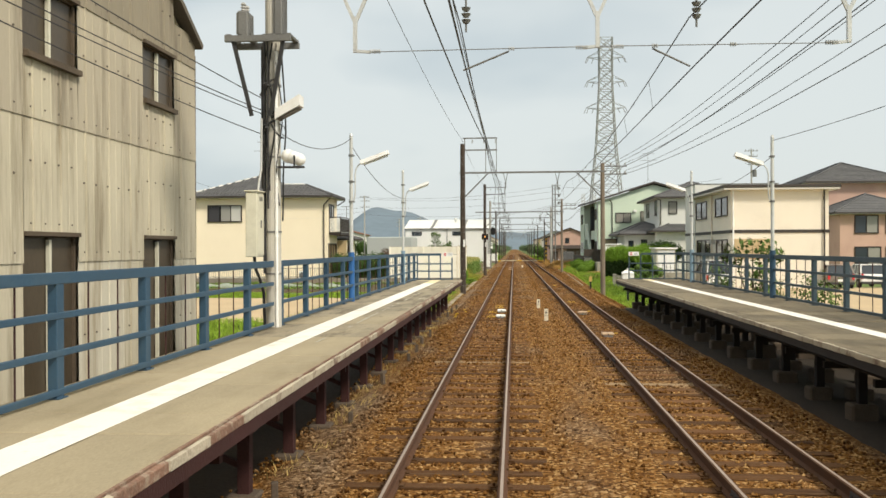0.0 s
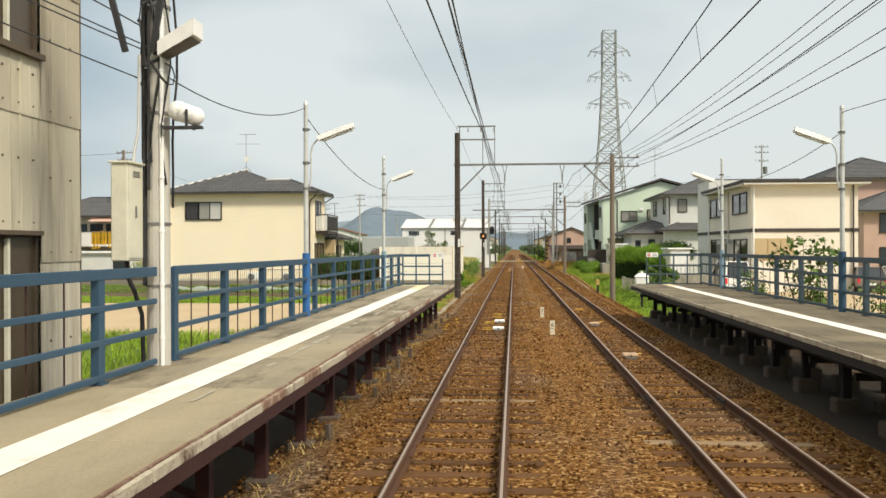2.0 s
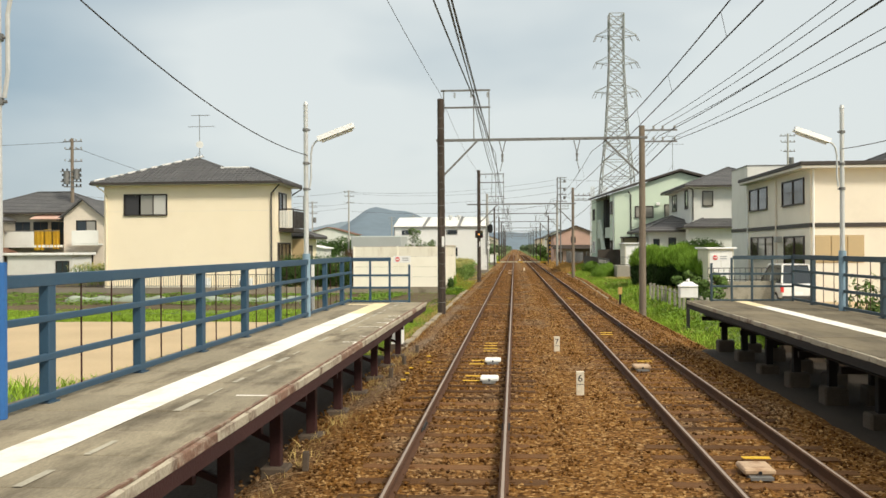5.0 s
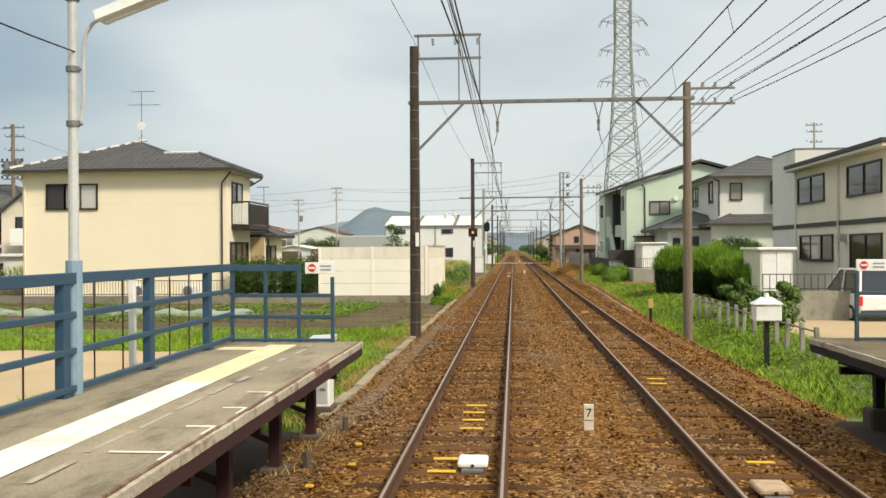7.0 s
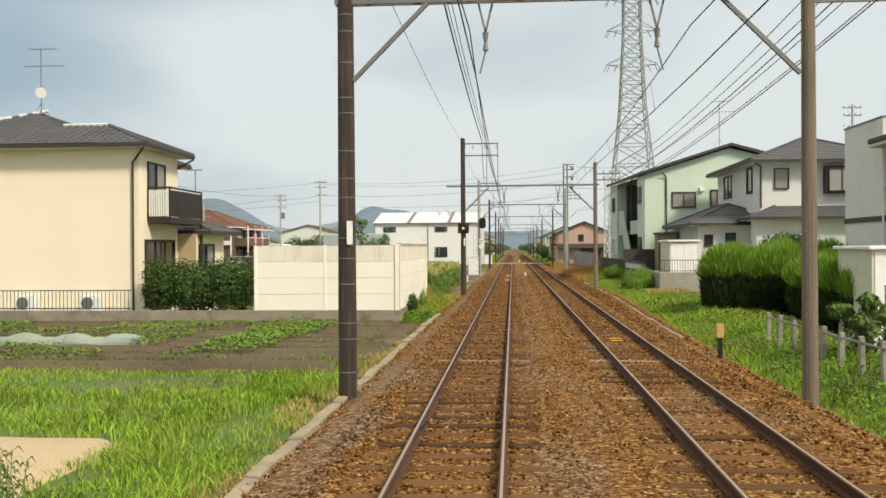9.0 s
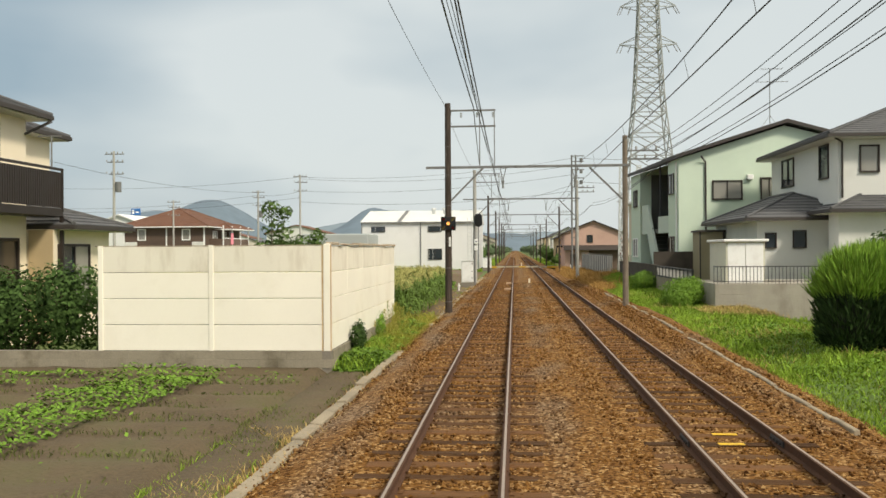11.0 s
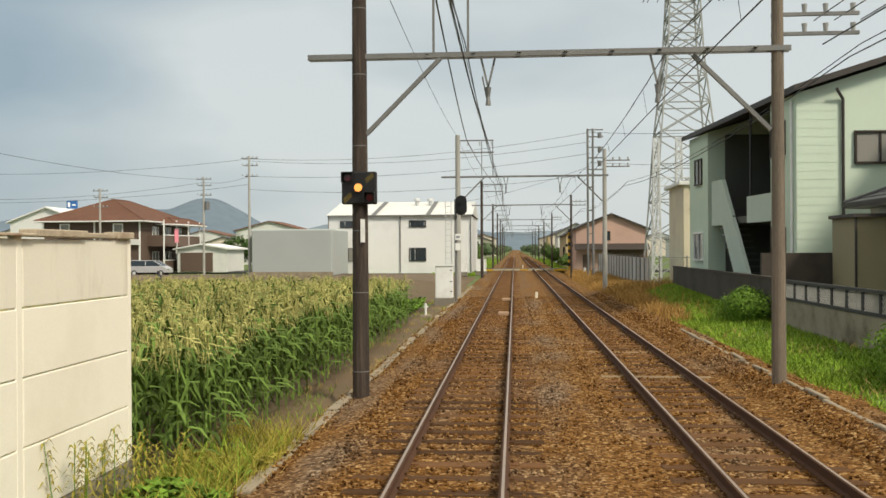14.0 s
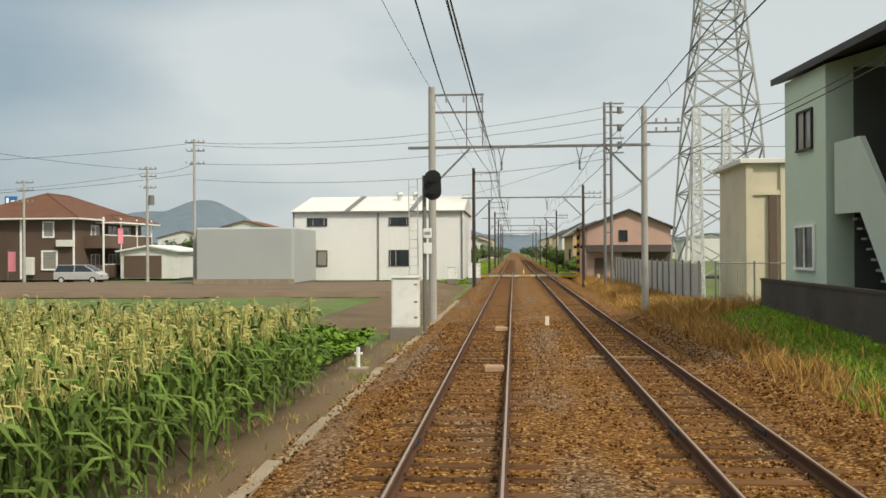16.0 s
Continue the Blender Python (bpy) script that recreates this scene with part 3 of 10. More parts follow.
def ballast_stones():
    rng = random.Random(5)
    base = [Vector(v).normalized() for v in ((1, 0, 0.2), (-1, 0.1, 0), (0, 1, 0), (0.1, -1, 0.1), (0, 0, 1), (0.1, 0, -1))]
    tri = ((4, 0, 2), (4, 2, 1), (4, 1, 3), (4, 3, 0), (5, 2, 0), (5, 1, 2), (5, 3, 1), (5, 0, 3))
    vs, fs = [], []

    def add(x, y, z, r):
        a = rng.random() * 6.28
        c, s = math.cos(a), math.sin(a)
        o = len(vs)
        for v in base:
            k = r * rng.uniform(0.65, 1.25)
            px, py, pz = v.x * k, v.y * k * rng.uniform(0.7, 1.2), v.z * k * 0.8
            vs.append((x + px * c - py * s, y + px * s + py * c, z + pz))
        for t in tri:
            fs.append((o + t[0], o + t[1], o + t[2]))

    n = 140000
    for i in range(n):
        u = rng.random()
        y = 1.0 + 118 * u
        x = rng.uniform(-2.35, 5.55)
        if x > 4.95 and y < 39.8:
            continue
        d0, d1 = abs(x), abs(x - 3.4)
        if d0 < 1.12 or d1 < 1.12:
            # between sleepers only
            ph = ((y - 0.31) / PITCH + 0.5) % 1.0
            if abs(ph - 0.5) < 0.19 and rng.random() < 0.9:
                continue
            z = -0.012
        else:
            z = 0.0 if 1.2 < x < 2.2 else (-0.02 if -1.6 < x < 5.0 else -0.10)
            if x > 4.6:
                z += lift(y) * min(0.3, 0.06 + (x - 4.6) * 0.4)
        add(x, y, z + rng.uniform(-0.015, 0.02), rng.uniform(0.015, 0.037))
    return raw("ballast_stones", vs, fs, M_STONE, kind="stuff", label="loose rust-stained ballast stones between the sleepers", category="ballast")


PITCH = 0.62


# ---- tracks ----
def rail_bm(x, y0, y1):
    """A flat-bottomed rail along y; the worn head is another surface."""
    prof = [(-0.055, 0.0), (0.055, 0.0), (0.055, 0.015), (0.010, 0.032), (0.010, 0.105), (0.032, 0.118), (0.032, 0.143), (0.015, 0.150), (-0.015, 0.150), (-0.032, 0.143), (-0.032, 0.118), (-0.010, 0.105), (-0.010, 0.032), (-0.055, 0.015)]
    bm = B()
    a = [bm.verts.new((x + px, y0, pz)) for px, pz in prof]
    b = [bm.verts.new((x + px, y1, pz)) for px, pz in prof]
    n = len(prof)
    for i in range(n):
        f = bm.faces.new((a[i], b[i], b[(i + 1) % n], a[(i + 1) % n]))
        f.material_index = 1 if i == 7 else 0
    bm.faces.new(a)
    bm.faces.new(b[::-1])
    return bm


def track(name, cx, joints, label):
    tr = thing(name, label, "railway track", (cx, 0, 0), group="tracks of the line", kind="structure")
    for sx in (-0.5655, 0.5655):
        edge = [-20] + joints + [2000]
        for k in range(len(edge) - 1):
            part("rail", rail_bm(sx, edge[k] + 0.006, edge[k + 1] - 0.006), [M_RAIL_SIDE, M_RAIL_TOP], tr)
    bar = B()
    box(bar, -0.03, 0.03, -0.28, 0.28, 0.035, 0.11, 0.006)
    for q in (-0.2, -0.07, 0.07, 0.2):
        rod(bar, (-0.055, q, 0.07), (0.055, q, 0.07), 0.016, n=6)
    bar_me = mesh_of("fishplate", bar, M_DARK_STEEL)
    for sx in (-0.5655, 0.5655):
        for j in joints:
            piece("fishplate", bar_me, tr, (sx, j, 0))
    rng = random.Random(int(cx * 10) + 3)
    shapes = []
    for k in range(5):
        bm = B()
        hw, hl = rng.uniform(0.10, 0.12), rng.uniform(1.03, 1.09)
        box(bm, -hl, hl, -hw, hw, -0.14, 0.0, 0.012)
        for v in bm.verts:
            v.co += Vector((rng.uniform(-0.02, 0.02), rng.uniform(-0.012, 0.012), rng.uniform(-0.006, 0.004)))
        # tie plates and spikes under each rail
        for sx in (-0.5655, 0.5655):
            box(bm, sx - 0.12, sx + 0.12, -0.075, 0.075, 0.0, 0.012)
            for q in (-0.075, 0.075):
                rod(bm, (sx + q, q * 0.5, 0.01), (sx + q, q * 0.5, 0.045), 0.014, n=5)
        shapes.append(mesh_of("sleeper", bm, M_SLEEPER))
    pale = shapes[2].copy()
    pale.materials.clear(); pale.materials.append(M_SLEEPER_PALE)
    i = 0
    y = 0.31
    while y < 118:
        piece("sleeper", pale if rng.random() < (0.035 if cx > 1 else 0.012) else shapes[i % 5], tr, (rng.uniform(-0.03, 0.03), y + rng.uniform(-0.045, 0.045), 0.0 + rng.uniform(-0.008, 0.006)), (0, 0, rng.uniform(-0.02, 0.02)))
        y += PITCH
        i += 1
    far = B()
    while y < 330:
        box(far, -1.06, 1.06, y - 0.085, y + 0.085, -0.1, -0.008)
        y += PITCH
    tagged(part("far_sleepers", far, M_SLEEPER, tr), kind="stuff")
    return tr


track("near_track", 0.0, [4.0, 28.4, 49.0, 78.0, 98.0, 123.0], "railway track with rusty rails on dark timber sleepers")
track("far_track", 3.4, [9.0, 20.0, 45.0, 61.0, 74.0, 99.0, 124.0], "second railway track with rusty rails and timber sleepers")
ballast_stones()


# ---- concrete edging along the bed ----
def edging(name, x, y0, y1, z, seed, label):
    rng = random.Random(seed)
    root = thing(name, label, "kerb", kind="structure")
    bm = B()
    half = 0.09 if x < 0 else 0.045
    box(bm, -half, half, -0.494, 0.494, -0.22, 0.0, 0.014)
    me = mesh_of("kerb_stone", bm, M_KERB)
    y = y0
    while y < y1:
        piece("kerb_stone", me, root, (x + rng.uniform(-0.025, 0.025), y + 0.5, z + (0.28 * lift(y) - 0.025 if x > 0 else -0.13 if 71.5 < y < 80.5 else -0.035 if y > 80 else 0.0) + rng.uniform(-0.03, 0.02)), (rng.uniform(-0.02, 0.02), rng.uniform(-0.08, 0.08), rng.uniform(-0.03, 0.03)))
        y += 1.0
    return root


edging("edging_west", -2.22, 39.5, 134, -0.05, 4, "row of old concrete kerb stones beside the ballast")
edging("edging_east", 5.27, 62, 97, -0.02, 6, "row of sunken kerb stones beside the grass")


# ---- platforms ----
PLAT_Z = 1.17


def railing(root, x, ys, z0, side, pitch=2.0, ext=0.05, paint=M_BLUE):
    """Posts and four rails along y; side points from the railing to the back."""
    post = B()
    box(post, -0.045, 0.045, -0.065, 0.065, -0.12, 1.10, 0.006)
    box(post, -0.07, 0.07, -0.09, 0.09, -0.01, 0.012)
    post_me = mesh_of("post", post, paint)
    for y in ys:
        piece("post", post_me, root, (x, y, z0))
    y0, y1 = min(ys), max(ys)
    for zz, h in ((1.06, 0.105), (0.73, 0.06), (0.40, 0.06), (0.06, 0.06)):
        bm = B()
        box(bm, x - side * 0.031 - 0.02, x - side * 0.031 + 0.02, y0 - 0.05, y1 + ext, z0 + zz - h / 2, z0 + zz + h / 2, 0.006)
        part("rail", bm, paint, root)
    y = y0 + pitch / 3
    me_b = B()
    rod(me_b, (0, 0, 0.08), (0, 0, 1.04), 0.009, n=5)
    me_r = mesh_of("thin_bar", me_b, M_MAROON)
    k = 1
    while y < y1:
        if k % 3:
            piece("thin_bar", me_r, root, (x + side * 0.012, y, z0))
        k += 1
        y += pitch / 3


def platform(name, x_edge, x_back, y0, y1, label, top=M_CONC):
    """Slabs on a steel edge beam, cross beams and posts with footings. x_edge is the side towards the track."""
    s = 1 if x_back > x_edge else -1
    root = thing(name, label, "platform", kind="structure")
    rng = random.Random(int(abs(x_edge) * 100))
    w = abs(x_back - x_edge)
    shapes = []
    for k in range(4):
        bm = B()
        box(bm, min(0, s * w), max(0, s * w), -0.4, 0.4, -0.15, 0.0, 0.01)
        shapes.append(mesh_of("slab", bm, top))
    bm = B()
    box(bm, min(0, s * w), max(0, s * w), -0.4, 0.4, -0.15, 0.0, 0.01)
    pale_me = mesh_of("slab", bm, M_CONC_PALE)
    edge_shapes = []
    for k in range(4):
        bm = B()
        box(bm, -0.012, 0.03, -0.396, 0.396, -0.075, 0.004, 0.008)
        for v in bm.verts:
            v.co.z += rng.uniform(-0.012, 0.0)
            v.co.x += rng.uniform(-0.006, 0.006)
        edge_shapes.append(mesh_of("slab_edge", bm, M_EDGE_RUST if k == 1 and s < 0 else M_CONC_EDGE))
    n = int((y1 - y0) / 0.8)
    for i in range(n):
        y = y1 - 0.4 - 0.8 * i
        piece("slab", pale_me if s < 0 and y < 15.6 + 2.2 * math.sin(i * 7.3) else shapes[i % 4], root, (x_edge + s * 0.03, y, PLAT_Z + rng.uniform(-0.004, 0.004)))
        piece("slab_edge", edge_shapes[rng.randrange(4)], root, (x_edge, y, PLAT_Z))
    bm = B()
    for off in (0.42, w - 0.35):
        xa = x_edge + s * off
        box(bm, xa - 0.05, xa + 0.05, y0, y1 - 0.05, PLAT_Z - 0.185, PLAT_Z - 0.165)
        box(bm, xa - 0.008, xa + 0.008, y0, y1 - 0.05, PLAT_Z - 0.34, PLAT_Z - 0.185)
        box(bm, xa - 0.05, xa + 0.05, y0, y1 - 0.05, PLAT_Z - 0.36, PLAT_Z - 0.34)
    xa = x_edge + s * 0.012
    box(bm, xa - 0.012, xa + 0.03, y0, y1 - 0.05, PLAT_Z - 0.195, PLAT_Z - 0.082)
    if s < 0:
        ang = B()
        box(ang, xa - 0.028, xa - 0.004, y0, y1 - 0.05, PLAT_Z - 0.010, PLAT_Z + 0.008)
        part("edge_angle", ang, M_EDGE_RUST, root, "rusted steel angle along the slab edge")
    part("edge_beam", bm, M_MAROON if s < 0 else M_SHADED_STEEL, root, "rusted maroon steel edge beam" if s < 0 else "edge beam coloured black for the shade under the slabs")
    leg = B()
    box(leg, -0.065, 0.065, -0.065, 0.065, -0.25, PLAT_Z - 0.34, 0.006)
    leg_me = mesh_of("leg", leg, M_MAROON if s < 0 else M_SHADED_STEEL)
    foot = B()
    if s < 0:
        box(foot, -0.16, 0.16, -0.16, 0.16, -0.4, -0.04, 0.02)
    else:
        box(foot, -0.19, 0.19, -0.17, 0.17, -0.4, 0.20, 0.03)
    foot_me = mesh_of("footing", foot, M_FOOT)
    stake = B()
    box(stake, -0.035, 0.035, -0.05, 0.05, -0.4, 0.16, 0.008)
    stake_me = mesh_of("edge_stake", stake, M_FOOT)
    cross = B()
    box(cross, s * 0.2, s * (w - 0.3), -0.04, 0.04, PLAT_Z - 0.46, PLAT_Z - 0.361, 0.0)
    if s < 0:
        beam(cross, (0.5 * s, 0, 0.2), (s * (w - 0.4), 0, PLAT_Z - 0.45), 0.06, 0.06)
    cross_me = mesh_of("cross_beam", cross, M_MAROON if s < 0 else M_SHADED_STEEL)
    y = y1 - 0.5
    while y > y0:
        for off in ((0.62, w - 0.4) if s < 0 else (0.80, 1.45, w - 0.4)):
            jog = rng.uniform(-0.09, 0.09) if s > 0 else 0.0
            piece("leg", leg_me, root, (x_edge + s * off, y + jog, 0))
            piece("footing", foot_me, root, (x_edge + s * off + jog * 0.4, y + jog, jog * 0.8))
        if s < 0 and rng.random() < 0.6:
            piece("edge_stake", stake_me, root, (x_edge + s * (0.24 + rng.uniform(-0.05, 0.05)), y + rng.uniform(-0.3, 0.3), rng.uniform(-0.05, 0.04)), (0, rng.uniform(-0.08, 0.08), rng.uniform(-0.3, 0.3)))
        piece("cross_beam", cross_me, root, (x_edge + s * 0.06, y, 0))
        y -= 1.9
    return root


M_CONC_DARK = material("grimy_platform_concrete", (0.17, 0.14, 0.09), 0.9, var=0.3, scale=4, fine=45, bump=0.35, stain=(0.06, 0.046, 0.028), stain_amt=0.85, stain_scale=1.5, stretch=(2.4, 0.4, 1), obj_var=0.5)
west = platform("platform_west", -1.47, -3.62, -12.8, 38.4, "raised concrete slab platform on maroon steel legs")
east = platform("platform_east", 4.93, 7.62, -12.5, 39.1, "raised concrete platform opposite on dark steel legs", M_CONC_DARK)


def line(root, name, x0, x1, y0, y1, mat, z=PLAT_Z):
    bm = B()
    box(bm, x0, x1, y0, y1, z + 0.0045, z + 0.0055)
    return part(name, bm, mat, root)


line(west, "safety_line", -2.66, -2.27, -12, 34.4, M_WHITE_LINE)
line(west, "safety_line_end", -2.66, -2.27, 34.4, 37.9, M_YELLOW_LINE)
line(west, "yellow_end_band", -3.2, -2.665, 37.25, 37.6, M_YELLOW_LINE)
line(east, "safety_line", 5.95, 6.25, -12, 36.6, M_WHITE_LINE)
line(east, "safety_line_end", 5.95, 6.25, 36.6, 38.6, M_YELLOW_LINE)
M_FADED = material("faded_line_paint", (0.40, 0.37, 0.295), 0.8, var=0.2, scale=8, fine=50, bump=0.1, stain=(0.22, 0.20, 0.16), stain_amt=0.9, stain_scale=7)
rng = random.Random(11)
for i in range(58):      # faded dashes along the old line, worn to uneven lengths
    y = -8 + 0.8 * i
    if rng.random() < (0.85 if y > 15 else 0.25):
        line(west, "faded_dash", -2.085 + rng.uniform(-0.01, 0.02), -2.03 + rng.uniform(-0.02, 0.02), y, y + rng.uniform(0.3, 0.72), M_FADED)
for y, w, tail in ((28.74, 0.22, 0.30), (29.56, 0.12, 0.0), (31.22, 0.44, 0.22), (32.1, 0.24, 0.3), (32.9, 0.22, 0.28), (33.73, 0.26, 0.22), (24.0, 0.3, 0.0)):
    line(west, "joint_mark", -1.50 - w, -1.50, y - 0.022, y + 0.022, M_WHITE_LINE)
    if tail:
        line(west, "corner_mark", -1.535, -1.50, y - tail, y - 0.024, M_WHITE_LINE)

rail_w = thing("platform_railing", "blue painted steel railing along the platform back", "railing", group="platform railings")
railing(rail_w, -3.33, [37.3 - 1.96 * i for i in range(12)], PLAT_Z, -1, 1.96, 0.97)
rail_w2 = thing("platform_railing", "blue painted steel railing before the corrugated building", "railing", group="platform railings")
railing(rail_w2, -3.33, [13.75 - 1.96 * i for i in range(14)], PLAT_Z, -1, 1.96, 1.38)
rail_e = thing("platform_railing", "blue painted steel railing on the opposite platform", "railing", group="platform railings")
railing(rail_e, 7.36, [37.2 - 2.0 * i for i in range(25)], PLAT_Z, 1, 2.0, 1.36, M_BLUE_SHADED)


def end_panel(name, x0, x1, y, n, tall_end, label, paint=M_BLUE):
    root = thing(name, label, "railing", group="platform end railings")
    for i in range(n + 1):
        x = x0 + (x1 - x0) * i / n
        bm = B()
        box(bm, x - 0.025, x + 0.025, y - 0.025, y + 0.025, PLAT_Z - 0.01, PLAT_Z + (1.05 if i < n else tall_end), 0.005)
        part("post", bm, paint, root)
    for zz, h in ((1.05, 0.09), (0.66, 0.05), (0.36, 0.05), (0.03, 0.04)):
        bm = B()
        far = x1 if zz < 1 else x0 + (x1 - x0) * (n - 1) / n + 0.03
        box(bm, min(x0, far), max(x0, far), y - 0.03, y + 0.03, PLAT_Z + zz - h / 2, PLAT_Z + zz + h / 2, 0.005)
        part("rail", bm, paint, root)
    return root


end_panel("end_railing", -3.3, -1.86, 38.3, 3, 0.92, "blue railing closing the platform end")
end_panel("end_railing", 7.33, 5.42, 38.6, 4, 0.92, "blue railing closing the opposite platform end", M_BLUE_SHADED)


def stop_sign(x, y, z, w):
    root = thing("warning_sign", "white sign with a red no-entry disc on the railing", "sign", (x, y, z), group="no-entry signs")
    bm = B()
    box(bm, 0, w, -0.012, 0.012, -0.08, 0.08, 0.004)
    part("plate", bm, M_WHITE, root)
    bm = B()
    rod(bm, (0.1, -0.0125, 0), (0.1, -0.018, 0), 0.056, n=20)
    part("disc", bm, M_RED, root, "red disc")
    bm = B()
    box(bm, 0.058, 0.142, -0.024, -0.0185, -0.014, 0.014)
    part("bar", bm, M_WHITE, root)
    bm = B()
    for k in range(2):
        box(bm, 0.22, w - 0.05, -0.0175, -0.0125, -0.035 + 0.05 * k, -0.015 + 0.05 * k)
    part("writing", bm, M_SIGN_INK, root)
    return root


stop_sign(-2.24, 38.26, PLAT_Z + 1.05, 0.42)
stop_sign(5.4, 38.56, PLAT_Z + 1.05, 0.42)

# ---- overhead line ----
def portal(y, xl, xr, top_l, top_r, z_beam, mat_l, mat_r, r, label, bands=0, arms=True, arm_r=True, brace=True, steel_l=0.55):
    root = thing("catenary_portal", label, "catenary portal", (0, y, 0), group="catenary portals")
    bm = B()
    rod(bm, (xl, 0, -0.6), (xl, 0, top_l), r, r * 0.8, n=14)
    pl = part("pole", bm, mat_l, root, smooth=False)
    if bands:
        for i in range(bands):
            z = 0.35 + i * 7.7 / bands + 0.12 * math.sin(i * 2.3)
            if z < top_l - 0.3:
                bm = B()
                rr = r - (r * 0.2) * (z + 0.6) / (top_l + 0.6) + 0.004
                rod(bm, (xl, 0, z), (xl, 0, z + 0.016), rr - 0.001, n=14)
                part("steel_band", bm, M_STEEL, pl)
    bm = B()
    rr_ = r * (0.85 if bands > 9 else 0.83)
    rod(bm, (xr, 0.15, -0.6), (xr, 0.15, top_r), rr_, rr_ * 0.78, n=14)
    part("pole", bm, mat_r, root)
    bm = B()
    over = 0.9 if bands < 10 else 0.18
    for q in (-0.07, 0.07):
        beam(bm, (xl - over, 0.02 + q, z_beam), (xr + 0.2, 0.13 + q, z_beam + 0.02), 0.045, 0.09)
    for k in range(9):
        x = xl + (xr - xl) * (k + 0.5) / 9
        beam(bm, (x, -0.06, z_beam + 0.03), (x, 0.2, z_beam + 0.03), 0.06, 0.02)
    part("crossbeam", bm, M_STEEL, root)
    if brace:
        bm = B()
        beam(bm, (xl + r * 0.8, -0.02, z_beam - 1.35), (xl + 1.42, -0.02, z_beam - 0.05), 0.07, 0.07)
        part("brace", bm, M_STEEL, root)
        bm = B()
        beam(bm, (xr - r * 0.8, 0.14, z_beam - 1.35), (xr - 1.42, 0.14, z_beam - 0.05), 0.07, 0.07)
        part("brace", bm, M_STEEL, root)
    if arms:
        bm = B()
        xe = xl + 1.95
        for z in (top_l - 0.35, top_l + 0.32) if bands > 9 else (top_l - 0.3, top_l - 0.95):
            beam(bm, (xl, 0, z), (xe, 0, z), 0.05, 0.07)
        hi = top_l + 0.32 if bands > 9 else top_l - 0.3
        beam(bm, (xl + 0.12, 0, top_l - 0.5), (xl + 0.12, 0, hi), 0.05, 0.05)
        beam(bm, (xe - 0.05, 0, z_beam), (xe - 0.05, 0, hi), 0.04, 0.04)
        beam(bm, (xl + 1.3, 0, z_beam), (xl + 1.3, 0, hi), 0.04, 0.04)
        part("feeder_arm", bm, M_STEEL, root)
        for x in (xl + 0.55, xl + 1.2, xe - 0.1):
            bm = B()
            for k in range(3):
                rod(bm, (x, 0, hi - 0.10 - 0.07 * k), (x, 0, hi - 0.14 - 0.07 * k), 0.05, 0.03, n=8)
            part("insulator", bm, M_INSUL, root)
    if arm_r:
        for z in ((top_r - 0.18, top_r - 0.62) if bands > 9 else (top_r - 0.62, top_r - 0.95)):
            bm = B()
            beam(bm, (xr - 0.1, 0.15, z), (xr + 1.35, 0.15, z), 0.06, 0.06)
            part("side_arm", bm, M_STEEL, root)
            for x in (xr + 0.45, xr + 0.8, xr + 1.25):
                bm = B()
                rod(bm, (x, 0.15, z + 0.03), (x, 0.15, z + 0.17), 0.035, 0.05, n=8)
                part("insulator", bm, M_INSUL, root)
    # hangers over both tracks that hold the running wires
    for cx in (0.25, 3.15):
        bm = B()
        sgn = 1 if cx < 2 else -1
        for q in (-0.12, 0.12):
            beam(bm, (cx + q, 0.1, z_beam - 0.04), (cx, 0.1, z_beam - 0.55), 0.035, 0.035)
        rod(bm, (cx, 0.1, z_beam - 0.55), (cx, 0.1, z_beam - 0.72), 0.055, 0.03, n=8)
        rod(bm, (cx, 0.1, z_beam - 0.72), (cx, 0.1, z_beam - 0.86), 0.03, 0.05, n=8)
        rod(bm, (cx, 0.1, z_beam - 0.86), (cx - sgn * 0.1, 0.1, 5.47), 0.014, n=6)
        part("hanger", bm, M_STEEL, root)
    return root


PORTALS = [15.3, 52.2, 87.6, 121.0, 155.0, 198.0, 232.0, 266.0, 300.0, 336.0]
portal(52.2, -2.16, 5.66, 8.35, 7.2, 6.72, M_WOODPOLE, M_WOODPOLE_GREY, 0.165, "timber-pole catenary portal with banded dark pole", bands=16)
portal(86.9, -1.99, 5.17, 8.45, 7.05, 5.83, M_WOODPOLE, M_WOODPOLE_GREY, 0.15, "timber-pole catenary portal carrying a warning lamp box", bands=6)
portal(121.0, -2.35, 5.53, 8.63, 7.8, 6.36, M_CONCPOLE, M_CONCPOLE, 0.16, "concrete-pole catenary portal beside the signal")
for y in PORTALS[4:]:
    portal(y, -2.25, 5.8, 8.6, 7.3, 6.4, M_WOODPOLE, M_WOODPOLE, 0.14, "distant catenary portal with dark poles", arms=y < 300)

# station portal: span wire with V hangers over the tracks
SP, POLE_X = 15.3, -3.33
M_POLEGREY = material("pale_concrete_pole", (0.50, 0.48, 0.43), 0.8, var=0.14, scale=3, fine=40, bump=0.1, stretch=(3, 3, 0.5), stain=(0.27, 0.25, 0.21), stain_amt=0.6, stain_scale=1.3)
root = thing("catenary_portal", "galvanised station portal with V-shaped hangers over the tracks", "catenary portal", (0, SP, 0), group="catenary portals")
bm = B()
rod(bm, (POLE_X, 0, PLAT_Z - 1.6), (POLE_X, 0, 8.6), 0.135, 0.12, n=18)
part("pole", bm, M_POLEGREY, root)
bm = B()
rod(bm, (7.9, 0, -0.6), (7.9, 0, 8.4), 0.16, 0.13, n=16)
part("pole", bm, M_GALV, root)
bm = B()
beam(bm, (POLE_X, 0, 7.75), (7.9, 0, 7.75), 0.1, 0.12)
